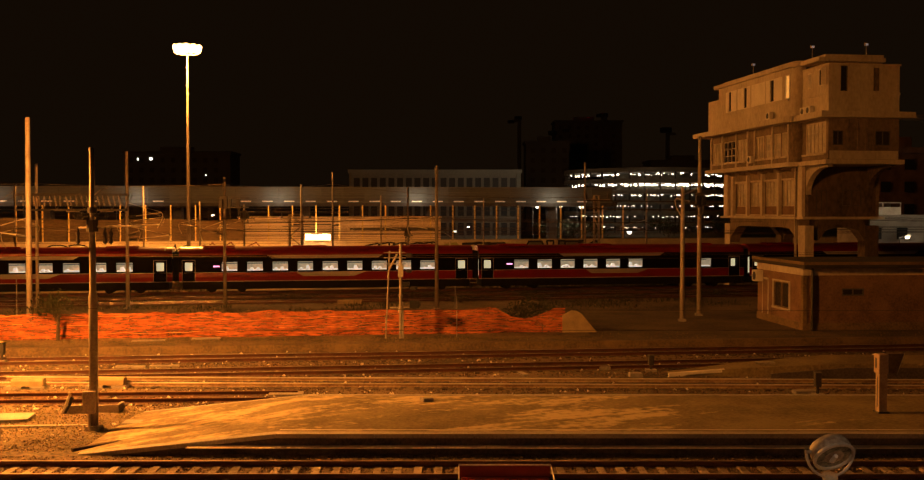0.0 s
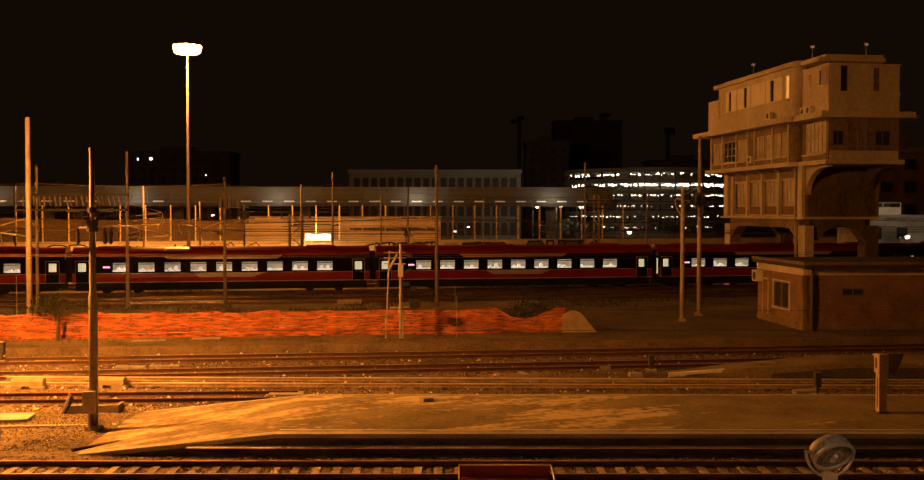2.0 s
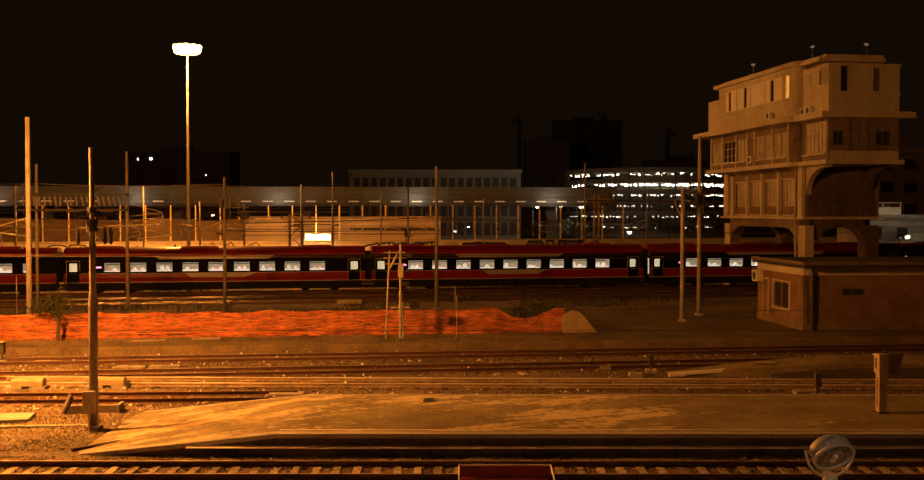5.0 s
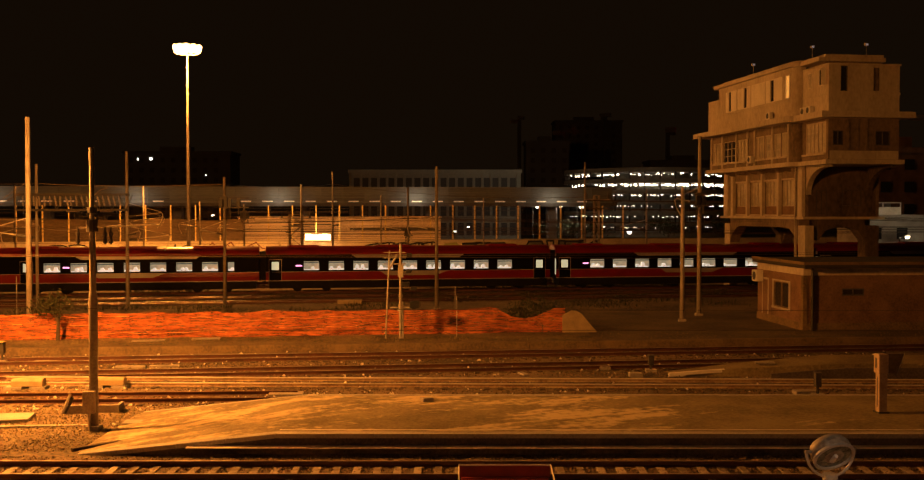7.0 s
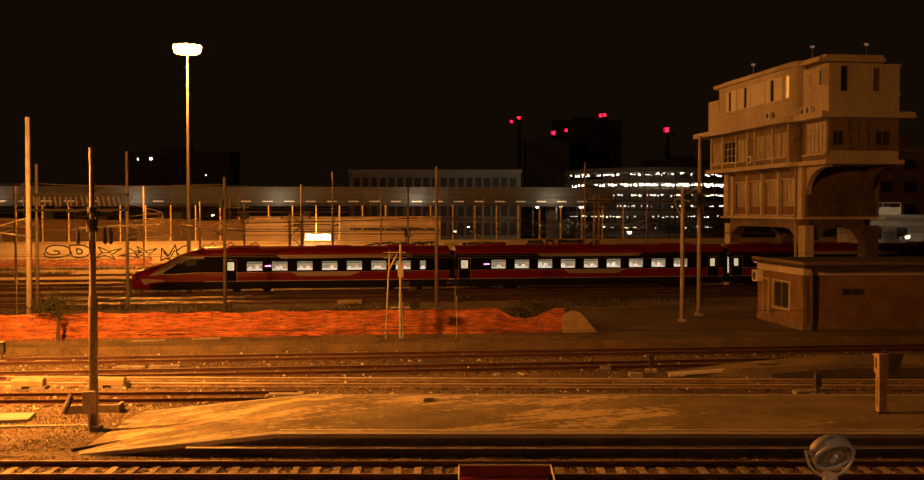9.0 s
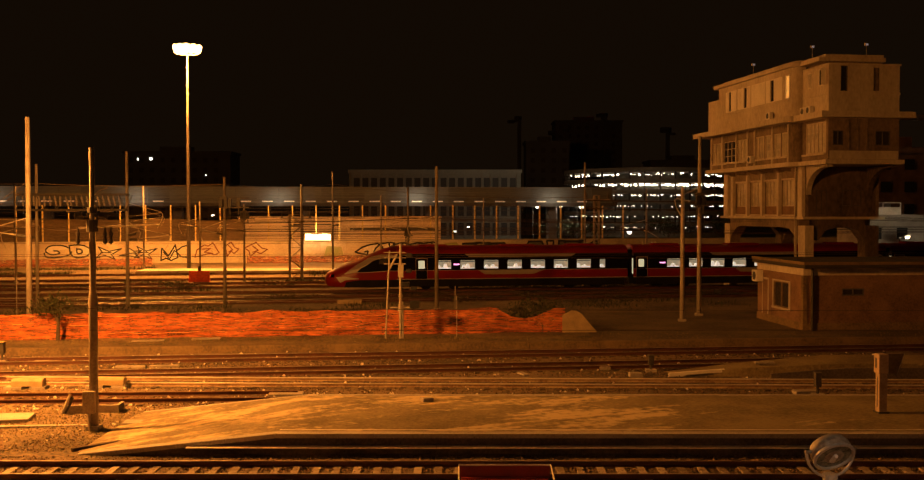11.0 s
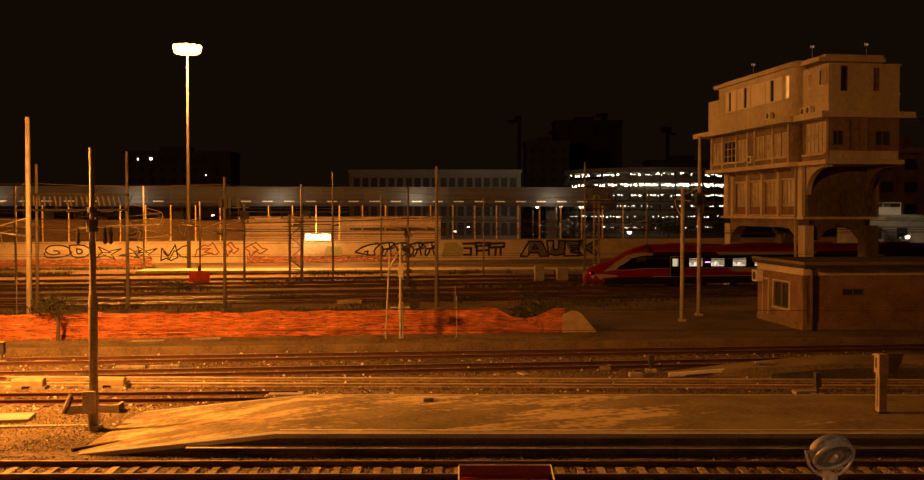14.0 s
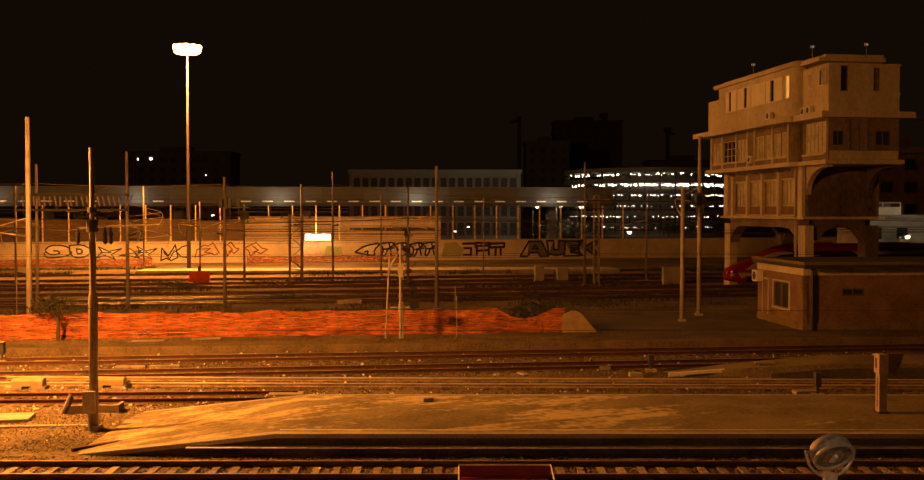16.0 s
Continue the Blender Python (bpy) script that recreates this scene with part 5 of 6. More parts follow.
# ---- overhead line ----
def mast_fittings():
    t = thing("line_equipment", pose(-12.89, 35.95, 0), "dark cantilever arms and insulators clamped round a mast", "overhead equipment")
    part("clamp", Build().rod((0, 0, 6.75), (0, 0, 7.15), 0.2, 0.2, 10), M_DARKSTEEL, t)
    part("clamp", Build().rod((0, 0, 7.4), (0, 0, 7.6), 0.17, 0.17, 10), M_DARKSTEEL, t)
    for x in (-0.42, 0.42):
        ins = Build().rod((x * 0.3, -0.1, 7.3), (x * 1.5, -0.1, 7.32), 0.05)
        for i in range(5):
            ins.rod((x * (0.7 + i * 0.14), -0.1, 7.3), (x * (0.75 + i * 0.14), -0.1, 7.3), 0.13, 0.13, 8)
        part("insulator", ins, M_DARKSTEEL, t)
        part("bracket_cap", Build().box(x * 1.4 - 0.25, x * 1.4 + 0.18, -0.16, -0.04, 7.42, 7.47), M_STEEL, t)
    part("arm", Build().rod((-0.5, 0, 6.88), (1.0, 0, 6.95), 0.03).rod((0.3, 0, 6.9), (2.3, 0.2, 7.0), 0.025), M_PALE, t, "pale steel registration arm")
    part("hook", Build().tube([(0.05, 0, 8.0), (0.3, 0, 8.2), (0.55, 0, 8.28)], 0.025), M_STEEL, t)
    for x in (-0.5, 0.45, 0.65):
        part("hanging_insulator", Build().rod((x, 0, 6.3), (x, 0, 6.9), 0.04).rod((x, 0, 6.35), (x, 0, 6.5), 0.08).rod((x, 0, 6.6), (x, 0, 6.72), 0.08), M_DARKSTEEL, t)
    j = bevel(part("junction_box", Build().box(-0.3, 0.12, -0.32, -0.12, 0.42, 1.2), M_STEEL, t, "grey junction box on the mast"), 0.02)
    part("conduit", Build().rod((-0.1, -0.2, -0.2), (-0.1, -0.2, 0.45), 0.06), M_STEEL, t)


mast_fittings()


def gantry():
    """Lattice beam between two masts, hung with rows of insulators."""
    t = thing("catenary_gantry", pose(-34.6, 79.95, 0), "dark lattice gantry beam hung with insulators", "gantry")
    b = Build()
    for y in (0.2, 0.7):
        for z in (7.55, 8.75):
            part("chord", Build().box(0, 8.6, y - 0.08, y + 0.08, z - 0.09, z + 0.09), M_DARKSTEEL, t)
    for i in range(9):
        x = i * 1.07
        part("lattice_bar", Build().rod((x, 0, 7.55), (x + 0.53, 0, 8.75), 0.03, n=5).rod((x + 0.53, 0, 8.75), (min(x + 1.07, 8.6), 0, 7.55), 0.03, n=5), M_DARKSTEEL, t)
    me = Build().rod((0, 0, 0), (0.12, 0, -0.8), 0.035, n=6)
    for i in range(5):
        me.rod((0.02 + i * 0.022, 0, -0.15 - i * 0.13), (0.03 + i * 0.022, 0, -0.21 - i * 0.13), 0.09, 0.09, 8)
    me = me.mesh("insulator", M_STEEL)
    for i in range(19):
        part("insulator", me, None, t, at=pose(0.6 + i * 0.41, -0.02, 8.65, 0, random.uniform(-8, 8), 0))


gantry()


def lattice_portal(x, y, h, w, label):
    t = thing("lattice_mast", pose(x, y, -0.2), label, "mast", "overhead line masts")
    for dx in (0, w):
        for dy in (0, 0.5):
            part("upright", Build().box(dx - 0.08, dx + 0.08, dy - 0.08, dy + 0.08, 0, h), M_MAST, t)
    n = int(h / 1.1)
    for i in range(n):
        z0, z1 = i * h / n, (i + 1) * h / n
        for dy in (0, 0.5):
            a, c = ((0, w), (w, 0))[i % 2]
            part("brace", Build().rod((a, dy, z0), (c, dy, z1), 0.04, n=5), M_MAST, t)
        part("rung", Build().box(0, w, -0.03, 0.03, z1 - 0.04, z1 + 0.04), M_MAST, t)
    part("crossarm", Build().box(-1.0, w + 1.2, -0.07, 0.07, h - 0.5, h - 0.36), M_MAST, t)
    part("crossarm", Build().box(-0.7, w + 0.9, -0.07, 0.07, h - 1.4, h - 1.28), M_MAST, t)
    for x in (-0.8, w + 0.9):
        part("insulator", Build().rod((x, 0, h - 0.36), (x, 0, h + 0.25), 0.09, 0.05), M_DARKSTEEL, t)


lattice_portal(-19.1, 114.0, 7.3, 1.4, "grey lattice steel mast with cross arms")
lattice_portal(13.8, 107.5, 9.3, 0.5, "grey lattice steel mast with cross arms")
for x, y, top, r in ((-47.6, 109.9, 10.2, 0.12), (-39.8, 128.9, 10.6, 0.12), (-23.4, 110.8, 8.2, 0.13), (-15.0, 119.7, 12.0, 0.12), (-5.5, 105, 9.9, 0.15), (20.5, 114.6, 10.0, 0.13), (-66, 118, 10.5, 0.12),
                     (-9.5, 121, 9.3, 0.1), (2.6, 124, 9.0, 0.1), (-31, 122, 8.6, 0.1)):
    catenary_mast(x, y, top, r, "slender grey steel overhead line mast")


def cantilever(x, y, z, reach, turn, label="pale steel cantilever with a bent registration arm"):
    t = thing("cantilever", pose(x, y, z, 0, 0, turn), label, "cantilever", "cantilevers")
    part("arm", Build().rod((0, 0, 0), (reach, 0, 0.35), 0.04).rod((0, 0, 1.1), (reach, 0, 0.4), 0.025), M_STEEL, t)
    part("steady_arm", Build().tube([(reach, 0, 0.35), (reach + 0.12, 0, 0.2), (reach + 0.02, 0, -0.25), (reach - 0.3, 0, -0.85)], 0.035, 6), M_STEEL, t)
    part("insulator", Build().rod((0.1, 0, 0.0), (0.7, 0, 0.1), 0.09, 0.09, 8), M_DARKSTEEL, t)


cantilever(-26.1, 80.4, 5.2, 3.1, 20)
cantilever(-26.1, 80.4, 5.6, 1.0, -10)
cantilever(-39.8, 128.9, 5.4, 3.0, -160)
cantilever(-24.9, 59.3, 6.0, 2.4, 185)
cantilever(-33.15, 80.4, 5.4, 3.0, 170)
cantilever(-18.97, 82.4, 5.6, 2.2, 160)
cantilever(-1.97, 79.9, 6.0, 2.2, 170)
cantilever(16.48, 71.6, 8.0, 1.6, 180)


def wire(name, a, b, sag, r, label, droppers=0, low=None):
    n = 14
    pts = []
    for i in range(n + 1):
        k = i / n
        p = Vector(a).lerp(Vector(b), k)
        p.z -= sag * 4 * k * (1 - k)
        pts.append(p)
    ob = part(name, Build().tube(pts, r, 4), M_WIRE)
    return tagged(ob, label, "wire", "overhead wires")


for y0, slope, zc in ((45.27, -0.0196, 5.5), (49.6, 0.119, 5.4), (54.1, 0.11, 5.3)):
    wire("contact_wire", (-60, y0 - 60 * slope, zc + 0.15), (60, y0 + 60 * slope, zc - 0.1), 0.1, 0.011, "thin dark contact wire over the track")
for x in (-40.0, 40.0):
    catenary_mast(x, 30.0, 8.0, 0.15, "slender grey steel overhead line mast")
wire("contact_wire", (-40, 29.9, 4.05), (40, 29.9, 4.05), 0.05, 0.011, "thin dark contact wire over the near track")
wire("contact_wire", (-40, 29.9, 4.75), (40, 29.9, 4.55), 0.05, 0.009, "thin dark contact wire over the near track")
for off, z in ((1.43, 5.6), (1.43, 6.8), (-4.3, 5.5), (-4.3, 6.9), (-9.0, 5.5), (8.5, 5.5), (8.5, 6.7), (14.0, 5.6), (14, 7.0), (21, 5.6), (21, 6.8)):
    for k in range(4):
        a, b = along(-60 + k * 45, off), along(-15 + k * 45, off)
        wire("catenary_wire", (*a, z), (*b, z), 0.5 if z > 6 else 0.06, 0.03, "thin overhead line wire above the main tracks")
wire("feeder_wire", (-33, 80.6, 9.6), (-18.97, 82.4, 9.6), 0.15, 0.03, "pale feeder cable strung from mast to mast")
wire("feeder_wire", (-18.97, 82.4, 9.6), (-15.0, 119.7, 10.6), 0.3, 0.03, "pale feeder cable strung from mast to mast")
wire("feeder_wire", (-15.0, 119.7, 10.6), (12.7, 106.8, 8.9), 0.6, 0.03, "pale feeder cable strung from mast to mast")
wire("feeder_wire", (-80, 80, 10.2), (-33, 80.6, 9.6), 0.3, 0.03, "pale feeder cable strung from mast to mast")
wire("crossing_wire", (12.6, 107.0, 8.6), (33, 108, 8.5), 0.1, 0.085, "pale span wire towards the signal box")
wire("crossing_wire", (12.6, 107.0, 7.75), (33, 108, 7.6), 0.1, 0.085, "pale span wire towards the signal box")
for k in range(12):
    y = 102 + (k * 7) % 23
    z = 4.3 + 0.33 * k
    wire("span_wire", (-62 + (k % 3) * 6, y, z + 0.2), (-3 + (k % 4) * 5, y + 5, z), 0.25, 0.024, "dark overhead wire strung across the yard")
for k in (1, 2, 3, 4, 6, 7, 8, 9):
    y = 96 + (k * 11) % 27
    z = 4.6 + 0.31 * k
    wire("span_wire", (-36 + (k % 4) * 3, y, z), (6 + (k % 3) * 4, y + 4, z + 0.15), 0.15 + 0.05 * (k % 3), 0.024, "dark overhead wire strung across the yard")
for k, (x, y, z, n) in enumerate(((-39.8, 128.9, 6.4, 12), (-31, 122, 5.6, 170), (-23.4, 110.8, 5.4, 175), (-15.0, 119.7, 5.8, 8), (-5.5, 105, 5.5, 172), (20.5, 114.6, 5.4, 170), (-47.6, 109.9, 5.6, 6), (-26.1, 80.4, 7.0, 6))):
    cantilever(x, y, z, 2.4 + 0.2 * (k % 3), n)
wire("guy_wire", (-24.9, 59.3, 9.2), (-31.5, 59, 4.5), 0.0, 0.02, "taut guy wire from a mast top")
wire("guy_wire", (-24.9, 59.3, 8.8), (-33, 60, 4.2), 0.0, 0.02, "taut guy wire from a mast top")
wire("span_wire", (-60, 58, 6.6), (-24.9, 59.3, 6.6), 0.1, 0.035, "pale span wire fixed to a mast")
wire("span_wire", (-60, 58, 7.3), (-24.9, 59.3, 7.0), 0.1, 0.03, "pale span wire fixed to a mast")
wire("span_wire", (-24.9, 59.3, 6.7), (-12.89, 36.0, 6.9), 0.2, 0.015, "dark span wire fixed to a mast")


def pole_switch(x, y, z, reach, label):
    """A crossarm with dark isolator boxes and hanging insulators, clamped to a mast."""
    t = thing("pole_switch", pose(x, y, z), label, "switchgear", "switches on the masts")
    for h in (0.0, 0.75):
        part("crossarm", Build().box(-0.4, reach, -0.28, -0.18, h, h + 0.11), M_DARKSTEEL, t)
    part("clamp", Build().box(-0.22, 0.22, -0.18, 0.2, -0.05, 0.95), M_DARKSTEEL, t)
    n = max(2, int(reach / 0.55))
    for i in range(n):
        c = -0.2 + i * (reach + 0.1) / n
        bevel(part("isolator_box", Build().box(c - 0.14, c + 0.16, -0.5, -0.281, 0.1, 0.72), M_BLACK, t), 0.03)
        rod = Build().rod((c, -0.3, -0.55), (c, -0.3, 0.05), 0.035, n=6)
        for k in range(3):
            rod.rod((c, -0.3, -0.45 + k * 0.16), (c, -0.3, -0.39 + k * 0.16), 0.1, 0.1, 8)
        part("insulator", rod, M_DARKSTEEL, t)
    part("jumper", Build().tube([(-0.3, -0.35, -0.5), (0.1, -0.4, -0.85), (0.5, -0.4, -1.1), (0.9, -0.35, -0.7)], 0.03, 5), M_WIRE, t)


pole_switch(-18.97, 82.4, 7.7, 2.0, "dark isolator switch boxes clamped near a mast top")
pole_switch(16.48, 71.6, 7.8, 0.7, "small dark isolator switch clamped to a mast")
pole_switch(-5.5, 105, 4.9, 0.5, "small dark isolator switch clamped to a mast")
pole_switch(-5.5, 105, 3.0, 0.5, "small dark isolator switch clamped to a mast")
pole_switch(-23.4, 110.8, 6.6, 1.2, "dark isolator switch boxes clamped near a mast top")


def signal_post():
    t = thing("signal_post", pose(-3.5, 58.6, 0.215), "pale signal post with ladder and dark signal heads", "signal")
    part("post", Build().rod((0, 0, 0), (0, 0, 5.4), 0.09, 0.07, 10).rod((0.14, 0, 0), (0.12, 0, 2.1), 0.05), M_KERB, t)
    part("ladder_pole", Build().rod((-0.85, 0, 0), (-0.62, 0, 5.0), 0.05, 0.045), M_KERB, t)
    for z in (4.25, 4.6, 4.9):
        part("cross_bar", Build().box(-0.95, 0.3, -0.03, 0.03, z - 0.03, z + 0.03), M_KERB, t)
    part("brace", Build().rod((-0.66, 0, 3.9), (-0.2, 0, 4.8), 0.06), M_KERB, t)
    part("relay_box", Build().box(-0.13, 0.17, -0.2, 0.1, 3.5, 4.2), M_KERB, t)
    part("collar", Build().rod((0, 0, 1.55), (0, 0, 1.95), 0.17, 0.12).box(-0.6, 0.55, -0.04, 0.04, 1.72, 1.8), M_STEEL, t)
    part("clamp", Build().rod((0, 0, 2.35), (0, 0, 2.5), 0.14), M_STEEL, t)
    for x, z, w, h in ((0.5, 4.75, 0.3, 0.22), (0.48, 3.85, 0.3, 0.2), (0.3, 3.1, 0.42, 0.22), (0.75, 2.85, 0.36, 0.22), (0.8, 1.95, 0.55, 0.4)):
        s = bevel(part("signal_head", Build().box(x - w / 2, x + w / 2, -0.2, 0.2, z - h / 2, z + h / 2), M_BLACK, t), 0.03)
        part("bracket", Build().rod((0.05, 0, z), (x - w / 2, 0, z), 0.025), M_DARKSTEEL, s)
    part("thin_rod", Build().rod((3.2, 0.4, 0), (3.2, 0.4, 2.4), 0.02), M_KERB, t)


signal_post()


def marker_rod(x, y, h):
    t = thing("marker_rod", pose(x, y, -0.2), "thin pale upright marker rod with a foot", "rod", "marker rods")
    part("rod", Build().rod((0, 0, 0), (0, 0, h), 0.035), M_KERB, t)
    part("foot", Build().box(-0.12, 0.12, -0.12, 0.12, -0.02, 0.12), M_CONC, t)


marker_rod(-30.5, 70.5, 3.2)
marker_rod(-0.5, 75.0, 2.2)


# ---- against and behind the boundary wall ----
WT = radians(12.945)


def by_wall(s, off, z=0.0):
    """Place s metres along the boundary wall, off metres before its face."""
    return (-80 + s * math.cos(WT) + off * math.sin(WT), 143.2 + s * math.sin(WT) - off * math.cos(WT), z)


def ribbon(b, pts, w):
    """A painted stroke on the wall's face along (s, z) points."""
    for (s0, z0), (s1, z1) in zip(pts, pts[1:]):
        d = math.hypot(s1 - s0, z1 - z0) or 1
        nx, nz = -(z1 - z0) / d * w / 2, (s1 - s0) / d * w / 2
        ex, ez = (s1 - s0) / d * w * 0.3, (z1 - z0) / d * w * 0.3
        b.prism([(s0 + nx - ex, z0 + nz - ez), (s0 - nx - ex, z0 - nz - ez), (s1 - nx + ex, z1 - nz + ez), (s1 + nx + ex, z1 + nz + ez)], "y", -0.012 - 0.002 * random.random(), -0.004)


def rounded(pts, times=2):
    """Cuts the corners of a stroke, as a spraying arm does."""
    for _ in range(times):
        out = [pts[0]]
        for p, q in zip(pts, pts[1:]):
            out += [(p[0] * 0.75 + q[0] * 0.25, p[1] * 0.75 + q[1] * 0.25), (p[0] * 0.25 + q[0] * 0.75, p[1] * 0.25 + q[1] * 0.75)]
        pts = out + [pts[-1]]
    return pts


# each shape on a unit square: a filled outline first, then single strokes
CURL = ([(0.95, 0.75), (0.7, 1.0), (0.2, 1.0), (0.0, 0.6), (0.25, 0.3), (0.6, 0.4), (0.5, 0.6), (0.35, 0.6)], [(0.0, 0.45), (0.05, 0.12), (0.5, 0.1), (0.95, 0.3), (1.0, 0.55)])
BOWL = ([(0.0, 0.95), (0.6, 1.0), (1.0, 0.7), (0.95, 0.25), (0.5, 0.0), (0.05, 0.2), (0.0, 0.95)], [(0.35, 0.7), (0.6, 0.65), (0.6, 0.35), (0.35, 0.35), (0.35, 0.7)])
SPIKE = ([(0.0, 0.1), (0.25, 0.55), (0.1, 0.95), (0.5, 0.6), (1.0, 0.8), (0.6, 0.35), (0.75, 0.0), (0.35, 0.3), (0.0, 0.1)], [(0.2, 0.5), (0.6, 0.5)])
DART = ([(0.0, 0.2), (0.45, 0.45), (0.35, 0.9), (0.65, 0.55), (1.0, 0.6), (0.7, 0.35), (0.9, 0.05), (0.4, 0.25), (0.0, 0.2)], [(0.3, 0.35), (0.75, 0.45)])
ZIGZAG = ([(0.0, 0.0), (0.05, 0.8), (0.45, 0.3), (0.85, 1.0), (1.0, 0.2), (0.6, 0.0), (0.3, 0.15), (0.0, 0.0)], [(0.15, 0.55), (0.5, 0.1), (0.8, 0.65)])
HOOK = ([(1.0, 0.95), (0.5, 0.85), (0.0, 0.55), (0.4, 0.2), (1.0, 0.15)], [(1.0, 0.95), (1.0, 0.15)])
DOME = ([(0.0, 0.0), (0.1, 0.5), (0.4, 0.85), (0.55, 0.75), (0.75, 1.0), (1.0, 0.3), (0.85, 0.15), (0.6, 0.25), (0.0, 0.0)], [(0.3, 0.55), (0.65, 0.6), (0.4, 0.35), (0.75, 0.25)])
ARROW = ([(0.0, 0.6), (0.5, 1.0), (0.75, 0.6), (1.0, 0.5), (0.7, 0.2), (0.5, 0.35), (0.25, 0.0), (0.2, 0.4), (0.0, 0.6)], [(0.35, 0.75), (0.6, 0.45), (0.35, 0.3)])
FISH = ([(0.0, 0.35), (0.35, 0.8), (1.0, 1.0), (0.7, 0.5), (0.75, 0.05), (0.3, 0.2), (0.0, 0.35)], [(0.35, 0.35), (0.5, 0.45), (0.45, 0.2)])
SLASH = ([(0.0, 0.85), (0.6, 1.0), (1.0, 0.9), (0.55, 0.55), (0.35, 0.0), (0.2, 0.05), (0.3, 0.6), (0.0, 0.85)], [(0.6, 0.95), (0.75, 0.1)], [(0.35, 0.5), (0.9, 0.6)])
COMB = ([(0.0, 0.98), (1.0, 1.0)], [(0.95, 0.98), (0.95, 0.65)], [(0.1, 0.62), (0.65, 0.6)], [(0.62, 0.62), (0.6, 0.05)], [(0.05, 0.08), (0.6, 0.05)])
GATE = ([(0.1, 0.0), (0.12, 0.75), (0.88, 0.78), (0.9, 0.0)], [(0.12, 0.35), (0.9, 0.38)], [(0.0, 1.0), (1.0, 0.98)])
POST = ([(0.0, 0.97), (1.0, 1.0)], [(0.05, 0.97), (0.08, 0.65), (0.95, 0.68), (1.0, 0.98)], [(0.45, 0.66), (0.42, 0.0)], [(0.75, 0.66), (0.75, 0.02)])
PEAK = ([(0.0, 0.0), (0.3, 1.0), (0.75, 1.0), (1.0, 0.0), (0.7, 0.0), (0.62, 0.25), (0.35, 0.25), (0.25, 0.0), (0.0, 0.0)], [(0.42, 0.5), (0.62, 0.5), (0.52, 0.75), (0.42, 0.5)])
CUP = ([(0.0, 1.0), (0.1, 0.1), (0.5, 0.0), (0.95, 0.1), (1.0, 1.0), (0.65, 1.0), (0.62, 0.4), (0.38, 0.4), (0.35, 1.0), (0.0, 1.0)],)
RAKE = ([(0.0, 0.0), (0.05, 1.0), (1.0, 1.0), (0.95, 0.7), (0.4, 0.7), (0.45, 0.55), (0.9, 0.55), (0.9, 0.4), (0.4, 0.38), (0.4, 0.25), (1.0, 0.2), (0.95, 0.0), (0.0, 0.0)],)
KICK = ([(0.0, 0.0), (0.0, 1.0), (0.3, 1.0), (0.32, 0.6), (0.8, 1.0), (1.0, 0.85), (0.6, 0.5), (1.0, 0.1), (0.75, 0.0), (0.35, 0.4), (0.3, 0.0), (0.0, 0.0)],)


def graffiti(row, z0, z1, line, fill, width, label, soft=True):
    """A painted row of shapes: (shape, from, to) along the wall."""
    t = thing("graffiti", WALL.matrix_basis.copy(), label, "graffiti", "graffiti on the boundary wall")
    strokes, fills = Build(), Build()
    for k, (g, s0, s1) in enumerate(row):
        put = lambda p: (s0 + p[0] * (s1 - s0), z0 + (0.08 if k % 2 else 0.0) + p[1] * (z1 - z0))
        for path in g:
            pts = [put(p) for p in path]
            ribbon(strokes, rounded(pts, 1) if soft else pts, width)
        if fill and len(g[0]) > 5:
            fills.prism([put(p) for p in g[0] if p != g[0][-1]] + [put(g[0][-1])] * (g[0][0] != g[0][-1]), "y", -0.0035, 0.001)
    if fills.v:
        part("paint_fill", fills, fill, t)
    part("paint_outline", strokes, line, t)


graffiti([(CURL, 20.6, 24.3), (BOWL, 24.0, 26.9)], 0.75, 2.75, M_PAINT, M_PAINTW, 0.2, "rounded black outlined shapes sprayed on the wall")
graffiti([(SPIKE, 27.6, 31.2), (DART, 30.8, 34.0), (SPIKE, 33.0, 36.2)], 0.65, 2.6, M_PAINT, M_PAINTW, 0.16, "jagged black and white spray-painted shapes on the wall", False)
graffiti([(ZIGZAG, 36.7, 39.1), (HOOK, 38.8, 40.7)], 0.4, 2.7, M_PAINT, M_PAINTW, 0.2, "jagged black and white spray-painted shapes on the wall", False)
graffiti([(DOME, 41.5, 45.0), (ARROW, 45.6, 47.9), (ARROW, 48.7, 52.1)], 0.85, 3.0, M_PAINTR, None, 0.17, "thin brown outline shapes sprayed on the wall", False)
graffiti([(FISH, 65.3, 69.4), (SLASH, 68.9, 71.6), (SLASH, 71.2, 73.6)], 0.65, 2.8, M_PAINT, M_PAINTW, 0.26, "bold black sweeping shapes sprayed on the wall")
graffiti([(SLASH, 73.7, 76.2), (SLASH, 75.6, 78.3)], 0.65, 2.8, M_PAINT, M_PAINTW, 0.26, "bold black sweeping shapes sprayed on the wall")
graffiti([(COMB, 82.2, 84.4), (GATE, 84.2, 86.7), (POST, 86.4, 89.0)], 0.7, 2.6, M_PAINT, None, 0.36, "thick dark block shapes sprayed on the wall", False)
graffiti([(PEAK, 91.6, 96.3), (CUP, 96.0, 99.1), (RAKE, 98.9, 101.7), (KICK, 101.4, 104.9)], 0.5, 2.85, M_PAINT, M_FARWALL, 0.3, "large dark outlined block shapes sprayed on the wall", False)
